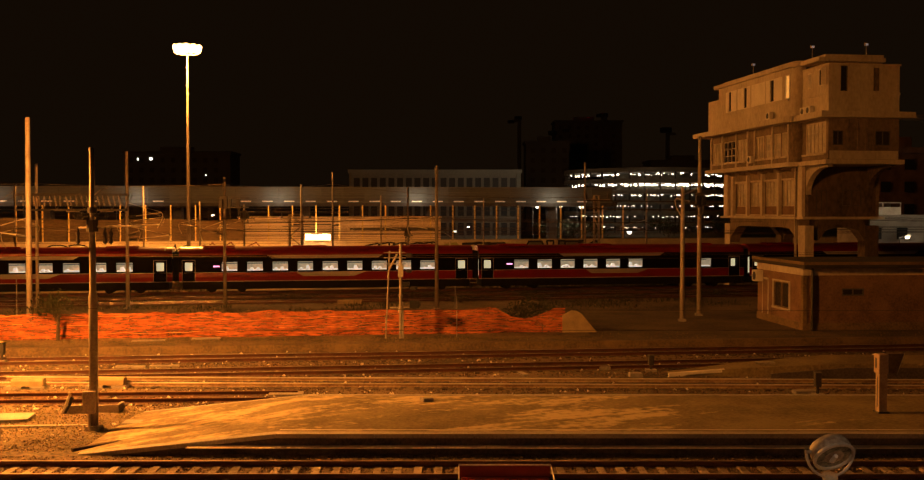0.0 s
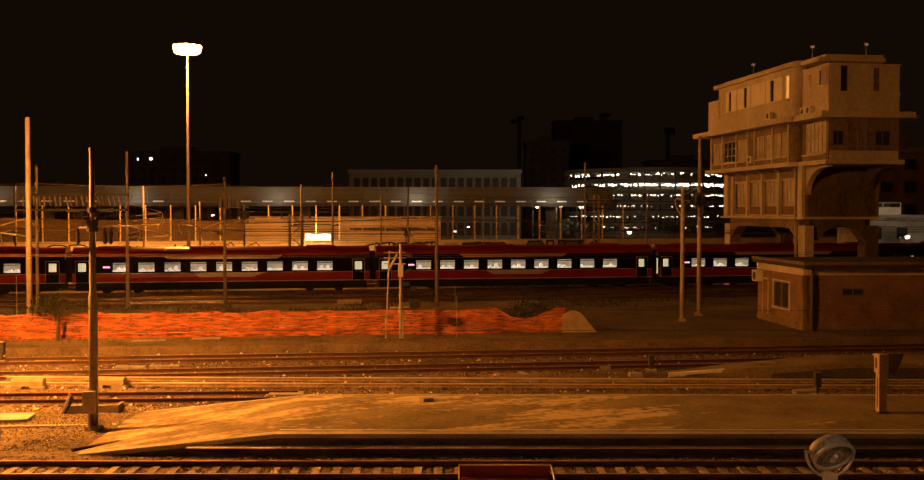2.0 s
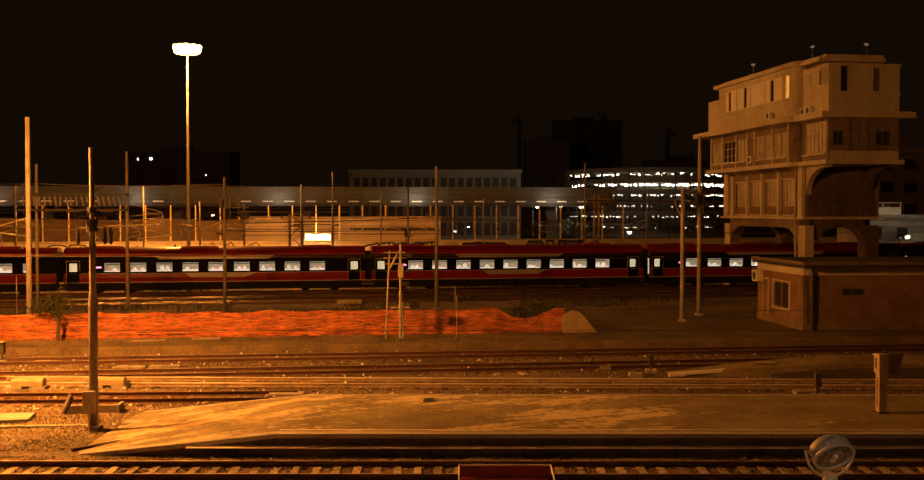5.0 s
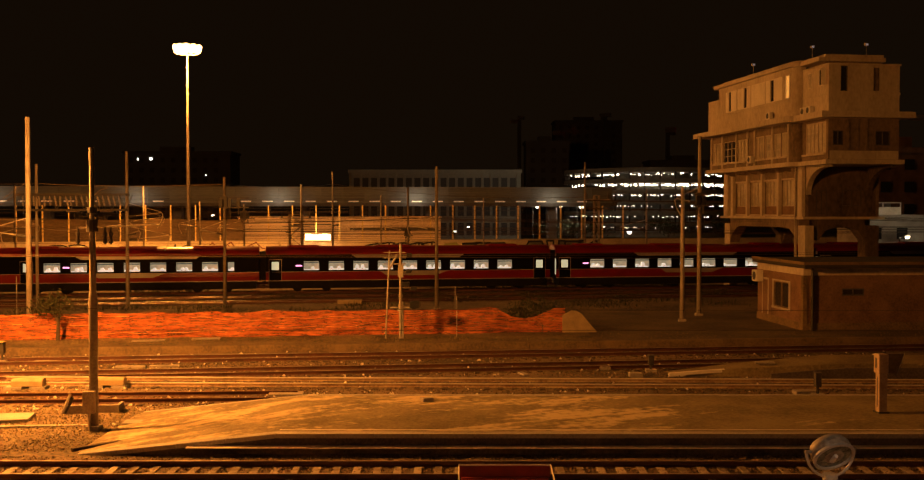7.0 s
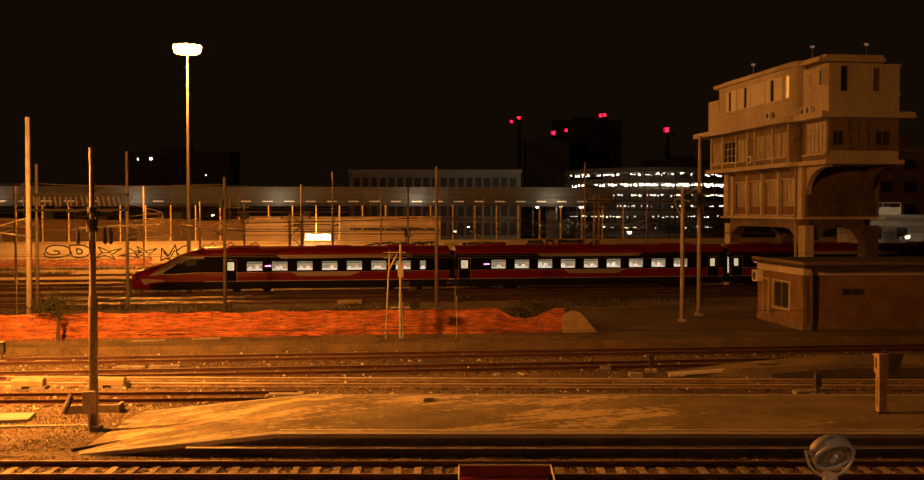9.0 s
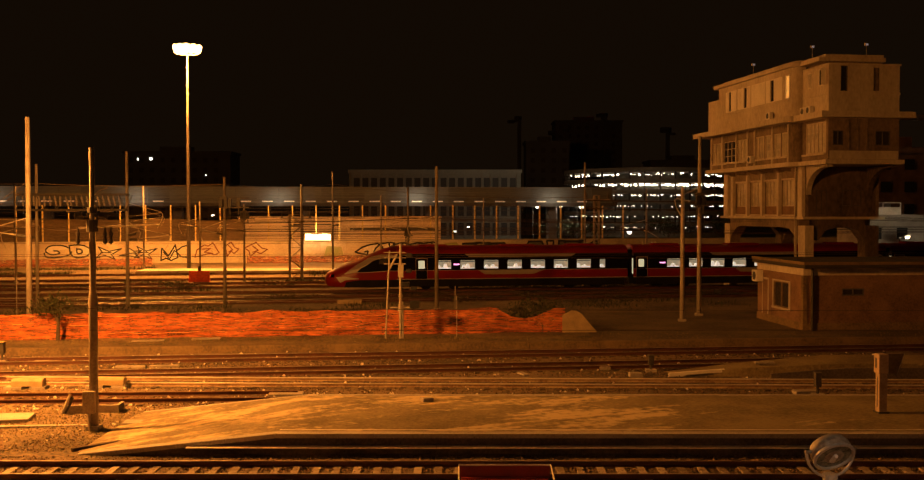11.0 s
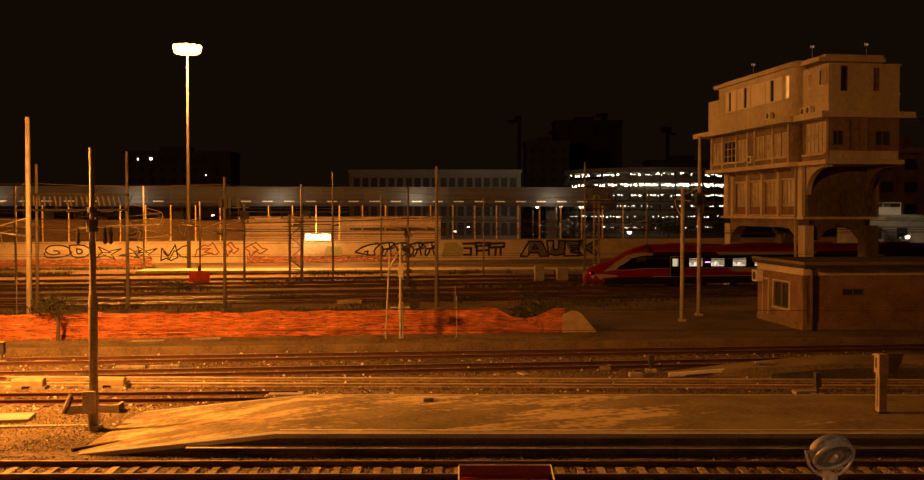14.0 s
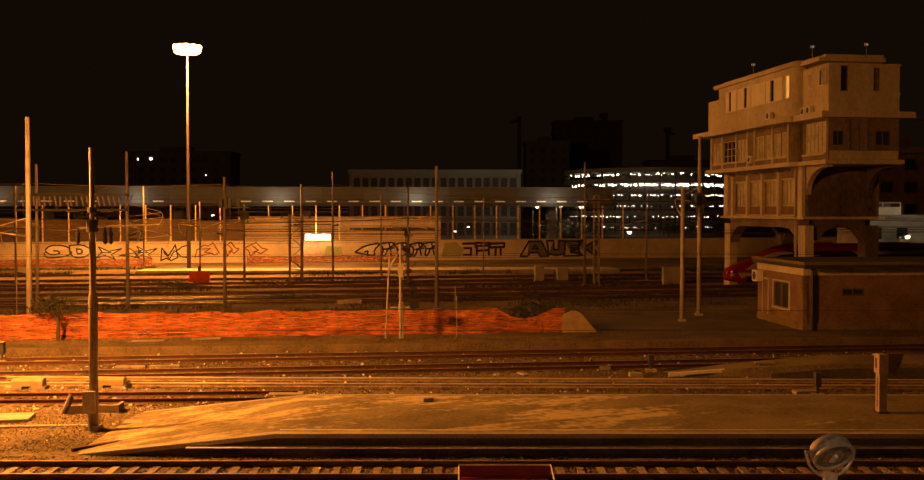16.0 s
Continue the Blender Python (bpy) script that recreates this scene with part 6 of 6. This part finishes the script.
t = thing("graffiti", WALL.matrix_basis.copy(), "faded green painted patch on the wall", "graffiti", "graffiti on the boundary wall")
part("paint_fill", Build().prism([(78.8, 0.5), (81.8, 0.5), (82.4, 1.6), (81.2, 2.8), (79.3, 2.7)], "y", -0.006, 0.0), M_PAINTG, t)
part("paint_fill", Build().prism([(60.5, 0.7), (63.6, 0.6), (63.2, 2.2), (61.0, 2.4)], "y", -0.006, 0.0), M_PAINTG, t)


def barrier_posts():
    me = Build().box(-0.09, 0.09, 0.3, 0.34, 0, 8.55).box(-0.02, 0.02, 0.34, 0.52, 0, 8.55).box(-0.09, 0.09, 0.52, 0.56, 0, 8.55).mesh("upright", M_YELLOW)
    for i in range(-6, 23):
        t = thing("barrier_post", WALL.matrix_basis @ pose(31.0 + 3.55 * i, 0, 0), "tall ochre steel H-section post behind the wall", "post", "posts behind the wall")
        part("upright", me, None, t)
        part("foot", Build().box(-0.25, 0.25, 0.27, 0.7, 0, 0.1), M_CONC, t)


barrier_posts()


M_PANEL = mat("weathered_fence_panel", (0.13, 0.09, 0.05), 0.9, 0, tint=(0.045, 0.03, 0.018), scale=0.4, fine=3, bump=0.01, stretch=(0.5, 1.0, 3.0), rand=0.3)


def panel_fence():
    t = thing("panel_fence", WALL.matrix_basis.copy(), "dull brown panel fence between the posts over the wall", "fence", kind="structure")
    me = Build().box(0.05, 3.5, 0.6, 0.68, 2.6, 4.6).box(0.05, 3.5, 0.58, 0.7, 4.6, 4.72).box(0.05, 3.5, 0.6, 0.68, 4.72, 6.45).mesh("panel", M_PANEL)
    for i in range(-6, 5):
        part("panel", me, None, t, at=pose(31.0 + 3.55 * i, 0, random.uniform(-0.15, 0.1)))


panel_fence()


def salmon_shed():
    t = thing("salmon_shed", pose(-36.4, 168, -0.2, 0, 0, 5), "long salmon-coloured panelled shed wall behind the posts", "shed")
    for i in range(8):
        z = i * 0.82
        part("cladding_plank", Build().box(0, 33, 0.02 * (i % 2), 0.3, z + 0.015, z + 0.805), M_PINK, t)
    part("roof", Build().box(-0.2, 33.2, -0.2, 14, 6.58, 6.78), M_PINK, t)
    part("wall", Build().box(0, 33, 0.31, 13.8, 0, 6.56), M_PINK, t)
    part("vent_slot", Build().box(18, 31, -0.03, -0.001, 4.55, 4.95).box(8, 15, -0.03, -0.001, 5.4, 5.6), M_DARKCONC, t, "long dark ventilation slot")


salmon_shed()


def lit_box():
    t = thing("light_box", pose(*by_wall(57.7, 0.0), 0, 0, 12.945), "bright glowing light box standing over the wall", "light box")
    part("frame", Build().box(-0.1, 4.0, 0.05, 0.24, 2.95, 4.1), M_DARKSTEEL, t)
    part("lit_face", Build().box(0.0, 3.9, -0.02, 0.048, 3.05, 4.0), M_SIGNGLOW, t, "glowing white-yellow face")


lit_box()
for s in (58.2, 60.6):
    lamp("light_box_tube", by_wall(s, 0.35, 4.1), 650, (1.0, 0.6, 0.22), 0.2)


def wall_net(s0, s1, h, off, label, seed):
    t = thing("safety_net_fence", pose(*by_wall(s0, off), 0, 0, 12.945), label, "fence")
    n = int((s1 - s0) / 0.5)
    b = Build()
    for k in (0, 1):
        for j in range(5):
            for i in range(n + 1):
                s, z = i * 0.5, h * j / 4 * (1 + 0.12 * noise.noise((i * 0.3, seed, 0)))
                b.v.append((s, 0.25 * noise.noise((s * 0.6, z, seed)) + k * 0.01, z - 0.1))
    w = n + 1
    for k in (0, 1):
        for j in range(4):
            for i in range(n):
                o = k * w * 5 + j * w + i
                q = [o, o + 1, o + w + 1, o + w]
                b.f.append(q if k == 0 else q[::-1])
    smooth(part("net", b, M_OLDNET, t))
    for i in range(0, n, 6):
        part("post", Build().rod((i * 0.5, 0.1, -0.2), (i * 0.5, 0.1, h + 0.1), 0.03), M_DARKSTEEL, t)


wall_net(14, 36, 1.0, 8.0, "orange plastic safety net along the wall foot", 3)
wall_net(49, 72, 1.0, 4.5, "orange plastic safety net along the wall foot", 8)


def concrete_strip():
    t = thing("loading_edge", pose(-39.5, 124.5, -0.2, 0, 0, 4.2), "low pale concrete loading edge between far tracks", "platform edge", kind="structure")
    for i in range(27):
        part("edge_stone", Build().box(i * 2.2 + 0.01, i * 2.2 + 2.19, 0, 5.5, 0, 0.42), M_KERB, t)


concrete_strip()


def plastic_barrier(x, y, turn, label):
    t = thing("plastic_barrier", pose(x, y, -0.2, 0, 0, turn), label, "barrier")
    o = [(-0.35, 0), (0.35, 0), (0.3, 0.3), (0.14, 0.6), (0.12, 1.2), (-0.12, 1.2), (-0.14, 0.6), (-0.3, 0.3)]
    bevel(part("body", Build().prism(o, "x", -1.1, 1.1), M_NET, t), 0.03)
    part("cap", Build().box(-0.15, 0.15, -0.1, 0.1, 1.2, 1.7), M_DARKSTEEL, t)


plastic_barrier(-28.5, 111.8, 4, "orange plastic barrier standing between the tracks")


def cabinet(x, y, w, h, label):
    t = thing("trackside_cabinet", pose(x, y, -0.2, 0, 0, 8), label, "cabinet", "trackside cabinets")
    b = bevel(part("body", Build().box(-w / 2, w / 2, -0.3, 0.3, 0.1, h), M_CONC, t), 0.02)
    part("door", Build().box(-w / 2 + 0.06, -0.01, -0.33, -0.301, 0.2, h - 0.12), M_CONC, b)
    part("door", Build().box(0.01, w / 2 - 0.06, -0.33, -0.301, 0.2, h - 0.12), M_CONC, b)
    part("base", Build().box(-w / 2 - 0.1, w / 2 + 0.1, -0.4, 0.4, -0.02, 0.1), M_DARKCONC, t)


cabinet(8.4, 112, 1.0, 1.8, "small pale trackside relay cabinet")
cabinet(11.0, 113, 1.2, 1.5, "small dull trackside relay cabinet")
cabinet(21.8, 106.5, 2.2, 1.9, "wide pale trackside relay cabinet near the signal box")


# ---- viaduct ----
def viaduct():
    t = thing("viaduct", pose(-110, 186, 0, 0, 0, 6), "long grey viaduct with panelled noise barriers", "viaduct")
    part("deck", Build().box(0, 141, 0, 9, 8.4, 9.3), M_DARKCONC, t)
    me = Build().box(0.04, 3.96, -0.1, 0.0, 9.0, 12.0).mesh("barrier_panel", M_BARRIER)
    rail = Build().box(-0.06, 0.06, -0.13, 0.02, 8.9, 12.05).mesh("barrier_post", M_BARRIER)
    for i in range(35):
        part("barrier_panel", me, None, t, at=pose(i * 4.0, 0, 0))
        part("barrier_post", rail, None, t, at=pose(i * 4.0, 0, 0))
    for i in range(15):
        part("barrier_rail", Build().box(i * 9.4, i * 9.4 + 9.39, -0.17, -0.101, 10.0, 10.1).box(i * 9.4, i * 9.4 + 9.39, -0.17, -0.101, 11.0, 11.08).box(i * 9.4, i * 9.4 + 9.39, -0.2, -0.101, 11.9, 12.06), M_FARWALL, t)
    # glowing strips imitate street lamps mirrored in the barrier panels
    tube = Build().box(0, 1.9, -0.36, -0.3, 9.2, 9.42).mesh("glint_strip", mat_dim)
    for i in range(34):
        if 11 <= i < 17 and i != 13:
            continue
        part("glint_strip", tube, None, t, "dim glowing strip added as a lamp reflection on the barrier", at=pose(i * 4.0 + 1.0, 0, 0))
    for i in range(6):
        part("pier", Build().box(8 + i * 24, 9.6 + i * 24, 3, 6, -0.2, 8.4), M_DARKCONC, t)


# weak glow used for those imitated reflections
mat_dim = mat("dim_glint_strip", (1.0, 0.86, 0.62), 0.5, 0, vary=0.05, glow=0.1)
viaduct()
# added fill lamps that brighten the barrier; no fittings stand there
for i in range(5):
    s = 24 + i * 26.0
    lamp("barrier_fill", (-110 + s * math.cos(radians(6)) + 0.15, 186 + s * math.sin(radians(6)) - 3.0, 9.4), 330, (1.0, 0.8, 0.56), 0.3)


# ---- distant buildings ----
def office_block():
    t = thing("office_block", pose(-28.6, 262, -0.2), "pale grey-green office block with vertical fins", "building")
    part("wall", Build().box(0, 43.5, 0, 14, 0, 17.7), M_FARWALL, t)
    part("parapet", Build().box(-0.3, 43.8, -0.5, 14.3, 17.3, 18.2), M_FARWALL, t)
    fin = Build().box(-0.18, 0.18, -0.6, -0.01, 1.0, 17.25).mesh("fin", M_FARWALL)
    pane = Build().box(0.25, 1.75, -0.12, -0.01, 0, 3.2).mesh("window", M_FARGLASS)
    for i in range(20):
        part("fin", fin, None, t, at=pose(0.8 + i * 2.2, 0, 0))
        for z in (12.9, 6.4, 1.5):
            if i < 19:
                part("window", pane, None, t, at=pose(0.9 + i * 2.2, 0, z))


office_block()


def car_park():
    cx, cy, R = 53.0, 290.0, 24.0
    t = thing("car_park", pose(cx, cy, -0.2), "round multi-storey car park with brightly lit decks", "car park")
    rng = random.Random(5)
    ring = lambda r, z: [(r * math.cos(a), r * math.sin(a), z) for a in [i * math.pi / 32 for i in range(64)]]
    for k in range(7):
        z = 1.0 + k * 2.83
        part("deck", Build().loft([ring(R, z), ring(R, z + 0.4)]), M_CONC, t)
        part("parapet", Build().loft([ring(R + 0.15, z - 0.1), ring(R + 0.15, z + 0.95), ring(R - 0.05, z + 0.95), ring(R - 0.05, z - 0.1)], False), M_FARWALL, t)
        if k == 0:
            continue
        # batten lamps under each deck, in rings one behind the other
        chance, wide = {6: (0.5, 1.5), 5: (0.92, 2.6), 4: (0.5, 1.8), 3: (0.42, 0.8), 2: (0.34, 1.0)}.get(k, (0.2, 1.1))
        for r, step in ((R - 1.2, 2.9), (R - 4.5, 3.7), (R - 8.0, 5.3)):
            a = 184 + rng.uniform(0, 2)
            while a < 356:
                if rng.random() < chance * (0.35 if k == 5 and a < 238 else 1.0):
                    w = wide * rng.uniform(0.4, 1.15) * (0.55 if r < R - 3 else 1.0)
                    h = {6: 0.22, 5: 0.36, 4: 0.12}.get(k, 0.1) * rng.uniform(0.6, 1.2)
                    p = [(r * math.cos(radians(q)), r * math.sin(radians(q))) for q in (a, a + w)]
                    zl = z - 0.3 - rng.uniform(0, 0.5 if k == 6 else 0.25)
                    n = Build().loft([[(x * f, y * f, zz) for f, zz in ((1, zl - h), (1, zl), (0.99, zl), (0.99, zl - h))] for x, y in p])
                    part("lamp", n, M_PARKGLOW, t)
                a += step * rng.uniform(0.8, 1.25)
    for i in range(20):
        a = radians(180 + i * 9.5)
        part("column", Build().box(R * 0.99 * math.cos(a) - 0.2, R * 0.99 * math.cos(a) + 0.2, R * 0.99 * math.sin(a) - 0.2, R * 0.99 * math.sin(a) + 0.2, 0, 18.0), M_FARDARK, t)
    part("core", Build().loft([ring(R * 0.55, 0), ring(R * 0.55, 19.5)]), M_FARWALL, t)


car_park()


def tower_block(x, y, w, d, h, label, lit=(), m=None):
    t = thing("tower_block", pose(x, y, -0.2), label, "building", "distant buildings")
    part("wall", Build().box(0, w, 0, d, 0, h), m or M_FARDARK, t)
    part("roof", Build().box(-0.4, w + 0.4, -0.4, d + 0.4, h, h + 0.8).box(w * 0.3, w * 0.6, d * 0.3, d * 0.6, h, h + 2.5), m or M_FARDARK, t)
    pane = Build().box(0, 1.4, -0.08, -0.005, 0, 1.5)
    me = pane.mesh("window", M_FARGLASS)
    for z in np.arange(4, h - 2, 3.2):
        for q in np.arange(1.5, w - 2, 3.4):
            part("window", me, None, t, at=pose(float(q), 0, float(z)))
    for a, c, ww, hh in lit:
        part("lit_window", Build().box(a, a + ww, -0.16, -0.1, c, c + hh), M_WHITEGLOW, t, "single lit window")


tower_block(20.5, 332, 14, 12, 29.5, "tall unlit dark tower block")
tower_block(36, 400, 26, 14, 42, "broad unlit apartment block behind the car park")
tower_block(63, 345, 26, 14, 24, "dim apartment block with few lit windows", lit=((4.6, 20.2, 1.1, 1.6), (4.0, 17.5, 1.8, 0.9)))
tower_block(-108, 330, 34, 14, 26, "dark apartment block with two lit windows", lit=((4.3, 24.0, 0.45, 0.5), (8.3, 24.0, 0.8, 0.8), (26, 19.0, 0.3, 0.3)))
tower_block(58.5, 148, 12, 10, 16, "dim apartment block behind the signal box", m=M_BRICK)
tower_block(52, 135, 8.5, 8, 6.4, "low dim building beside the signal box", m=M_CONC)
terrace = thing("roof_terrace", pose(52.6, 134.4, 7.0), "pale railed roof terrace on a low building", "terrace")
part("parapet", Build().box(0, 4.6, 0, 0.2, 0, 1.0).box(0, 0.2, 0.2, 4, 0, 1.0), M_PALE, terrace)
part("rail", Build().box(0, 4.6, 0, 0.1, 1.5, 1.6).box(0, 0.1, 0, 0.1, 1.0, 1.5).box(2.2, 2.3, 0, 0.1, 1.0, 1.5).box(4.5, 4.6, 0, 0.1, 1.0, 1.5), M_PALE, terrace)


def street_lamp(x, y, h, glow, label, r=0.3):
    t = thing("street_lamp", pose(x, y, -0.2), label, "street lamp", "street lamps")
    part("pole", Build().rod((0, 0, 0), (0, 0, h), 0.12, 0.07).rod((0, 0, h), (0.9, 0, h + 0.2), 0.06), M_DARKSTEEL, t)
    hd = part("lamp_head", Build().box(0.6, 1.4, -0.25, 0.25, h + 0.15, h + 0.35), M_DARKSTEEL, t)
    part("lamp_glass", Build().loft([[(1.0 + r * f * math.cos(a), r * f * math.sin(a), h + 0.15 - q) for a in [i * math.pi / 5 for i in range(10)]] for f, q in ((1, 0), (0.9, r * 0.6), (0.4, r))]), glow, hd, "glowing lamp bowl")


for x, y, h, g, r in ((22, 240, 8.9, M_WHITEGLOW, 0.5), (27, 242, 8.9, M_WHITEGLOW, 0.7), (16.5, 240, 8.6, M_WHITEGLOW, 0.4), (-8.3, 235, 8.2, M_WHITEGLOW, 0.35), (-43, 232, 9.0, M_WHITEGLOW, 0.4), (-2.5, 230, 3.2, M_WHITEGLOW, 0.35),
                      (-78, 233, 7.8, M_WHITEGLOW, 0.35), (-57, 232, 6.7, M_WHITEGLOW, 0.3), (30, 226, 4.2, M_WHITEGLOW, 0.3), (36, 228, 3.0, M_WHITEGLOW, 0.5), (-102, 240, 8.5, M_WHITEGLOW, 0.4), (0.5, 238, 4.0, M_WHITEGLOW, 0.3)):
    street_lamp(x, y, h, g, "distant street lamp with a small glowing bowl", r)
street_lamp(55.6, 131, 4.3, M_WHITEGLOW, "bright yellowish street lamp beside a pale wall", 0.3)
lamp("street_light", (22, 238, 8.0), 3500, (1.0, 0.85, 0.6), 0.4)
# this one is added to brighten the office block; no lamp post carries it
lamp("street_light", (2, 225, 12.0), 2600, (1.0, 0.85, 0.6), 0.4)
lamp("street_light", (56.6, 130.0, 4.3), 300, (1.0, 0.75, 0.45), 0.3)


def tree(x, y, h, spread, n, seed, label):
    t = thing("tree", pose(x, y, -0.2), label, "tree", "distant trees")
    rng = random.Random(seed)
    b = Build().rod((0, 0, 0), (0, 0, h * 0.55), 0.25, 0.12)
    for i in range(6):
        b.rod((0, 0, h * rng.uniform(0.35, 0.55)), (rng.uniform(-1, 1) * spread, rng.uniform(-1, 1) * spread, h * rng.uniform(0.65, 0.95)), 0.09, 0.03, 5)
    part("trunk", b, M_BARK, t)
    leaves(t, n, np.array([spread, spread, h * 0.22]), 0.32, seed, np.array([0, 0, h * 0.72]))


for i, (x, y, h, s) in enumerate(((20, 236, 5.2, 2.0), (25.5, 236, 5.6, 2.4), (31, 238, 5, 1.8), (48, 240, 6, 3), (60, 236, 6, 3), (-60, 225, 6, 3), (72, 170, 7, 3))):
    tree(x, y, h, s, 700, 40 + i, "small leafy street tree lit by lamps")


# ---- red obstruction beacons on cranes ----
BEACONS = []


def crane(x, y, h, jib, label):
    t = thing("tower_crane", pose(x, y, -0.2), label, "crane", "distant cranes")
    part("mast", Build().box(-0.7, 0.7, -0.7, 0.7, 0, h), M_FARDARK, t)
    part("jib", Build().box(min(0, jib), max(0, jib), -0.4, 0.4, h - 1.0, h), M_FARDARK, t)
    part("base", Build().box(-2, 2, -2, 2, -0.1, 1), M_FARDARK, t)


def beacon(x, y, z, r):
    """A hooded lamp that turns round."""
    t = thing("obstruction_beacon", pose(x, y, z), "rotating red obstruction beacon on a crane", "beacon", "red beacons")
    part("lens", Build().box(-r, r, -0.06, 0.0, 0.1, 0.1 + 1.7 * r), M_BEACON, t, "glowing red lens")
    hood = Build().loft([[(-r * k, y, 0.1 - 0.05 * k), (r * k, y, 0.1 - 0.05 * k), (r * k, y, 0.1 + 1.7 * r + 0.05), (-r * k, y, 0.1 + 1.7 * r + 0.05)] for y, k in ((0.02, 1.0), (-2.6 * r, 1.0), (-2.6 * r, 1.08), (0.02, 1.08))], False)
    part("hood", hood, M_BLACK, t, "deep black lamp hood")
    part("housing", Build().box(-r * 1.08, r * 1.08, 0.021, r * 0.9, 0.0, 0.1 + 1.7 * r), M_BLACK, t)
    BEACONS.append((t, (x, y, z)))


for px, pz, jib in ((22.2, 43.0, -2.8), (40.5, 38.2, -4.9), (55.4, 44.0, -1.7), (79.6, 38.0, 3)):
    crane(px, 400, pz, jib, "unlit tower crane far beyond the yard")
for bx, bz, r in ((22.2, 43.0, 0.7), (19.4, 41.6, 0.65), (40.5, 38.2, 0.65), (35.7, 37.0, 0.9), (53.8, 43.9, 0.7), (55.4, 44.0, 0.8), (79.6, 38.0, 1.1)):
    beacon(bx, 399.6, bz - 0.2, r)


# ---- unseen station front behind the eye, with an added fill lamp ----
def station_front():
    t = thing("station_building", pose(0, -3.2, -0.2), "plain plastered station wall, unseen behind the viewpoint", "building", kind="structure")
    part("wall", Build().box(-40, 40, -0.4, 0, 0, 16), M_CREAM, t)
    # bracket and head are added to carry the fill lamp, out of view
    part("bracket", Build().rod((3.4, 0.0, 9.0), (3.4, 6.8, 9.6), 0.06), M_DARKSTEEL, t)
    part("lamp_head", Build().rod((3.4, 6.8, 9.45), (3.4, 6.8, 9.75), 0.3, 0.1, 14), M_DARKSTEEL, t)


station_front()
# added neutral fill for the near floodlight; no such lamp is seen
lamp("fill_lamp", (3.4, 3.6, 9.0), 190, (1.0, 0.84, 0.62), 0.15)


# ---- what moves ----
def motions():
    rows = ((0, -76.52), (4, -40.84), (7, -14.24), (9, 3.42), (11.5, 25.3), (13, 38.0), (14.5, 49.95), (16, 60.75))
    walk(TRAIN, [(t, pose(*along(s, 0), 0, 0, 0, TURN)) for t, s in rows])
    for ob, at in BEACONS:
        walk(ob, [(k * 0.5, pose(*at, 0, 0, (k * 0.5 - 0.92) / 2.73 * 360 - math.degrees(math.atan2(at[0], at[1])))) for k in range(33)])


motions()
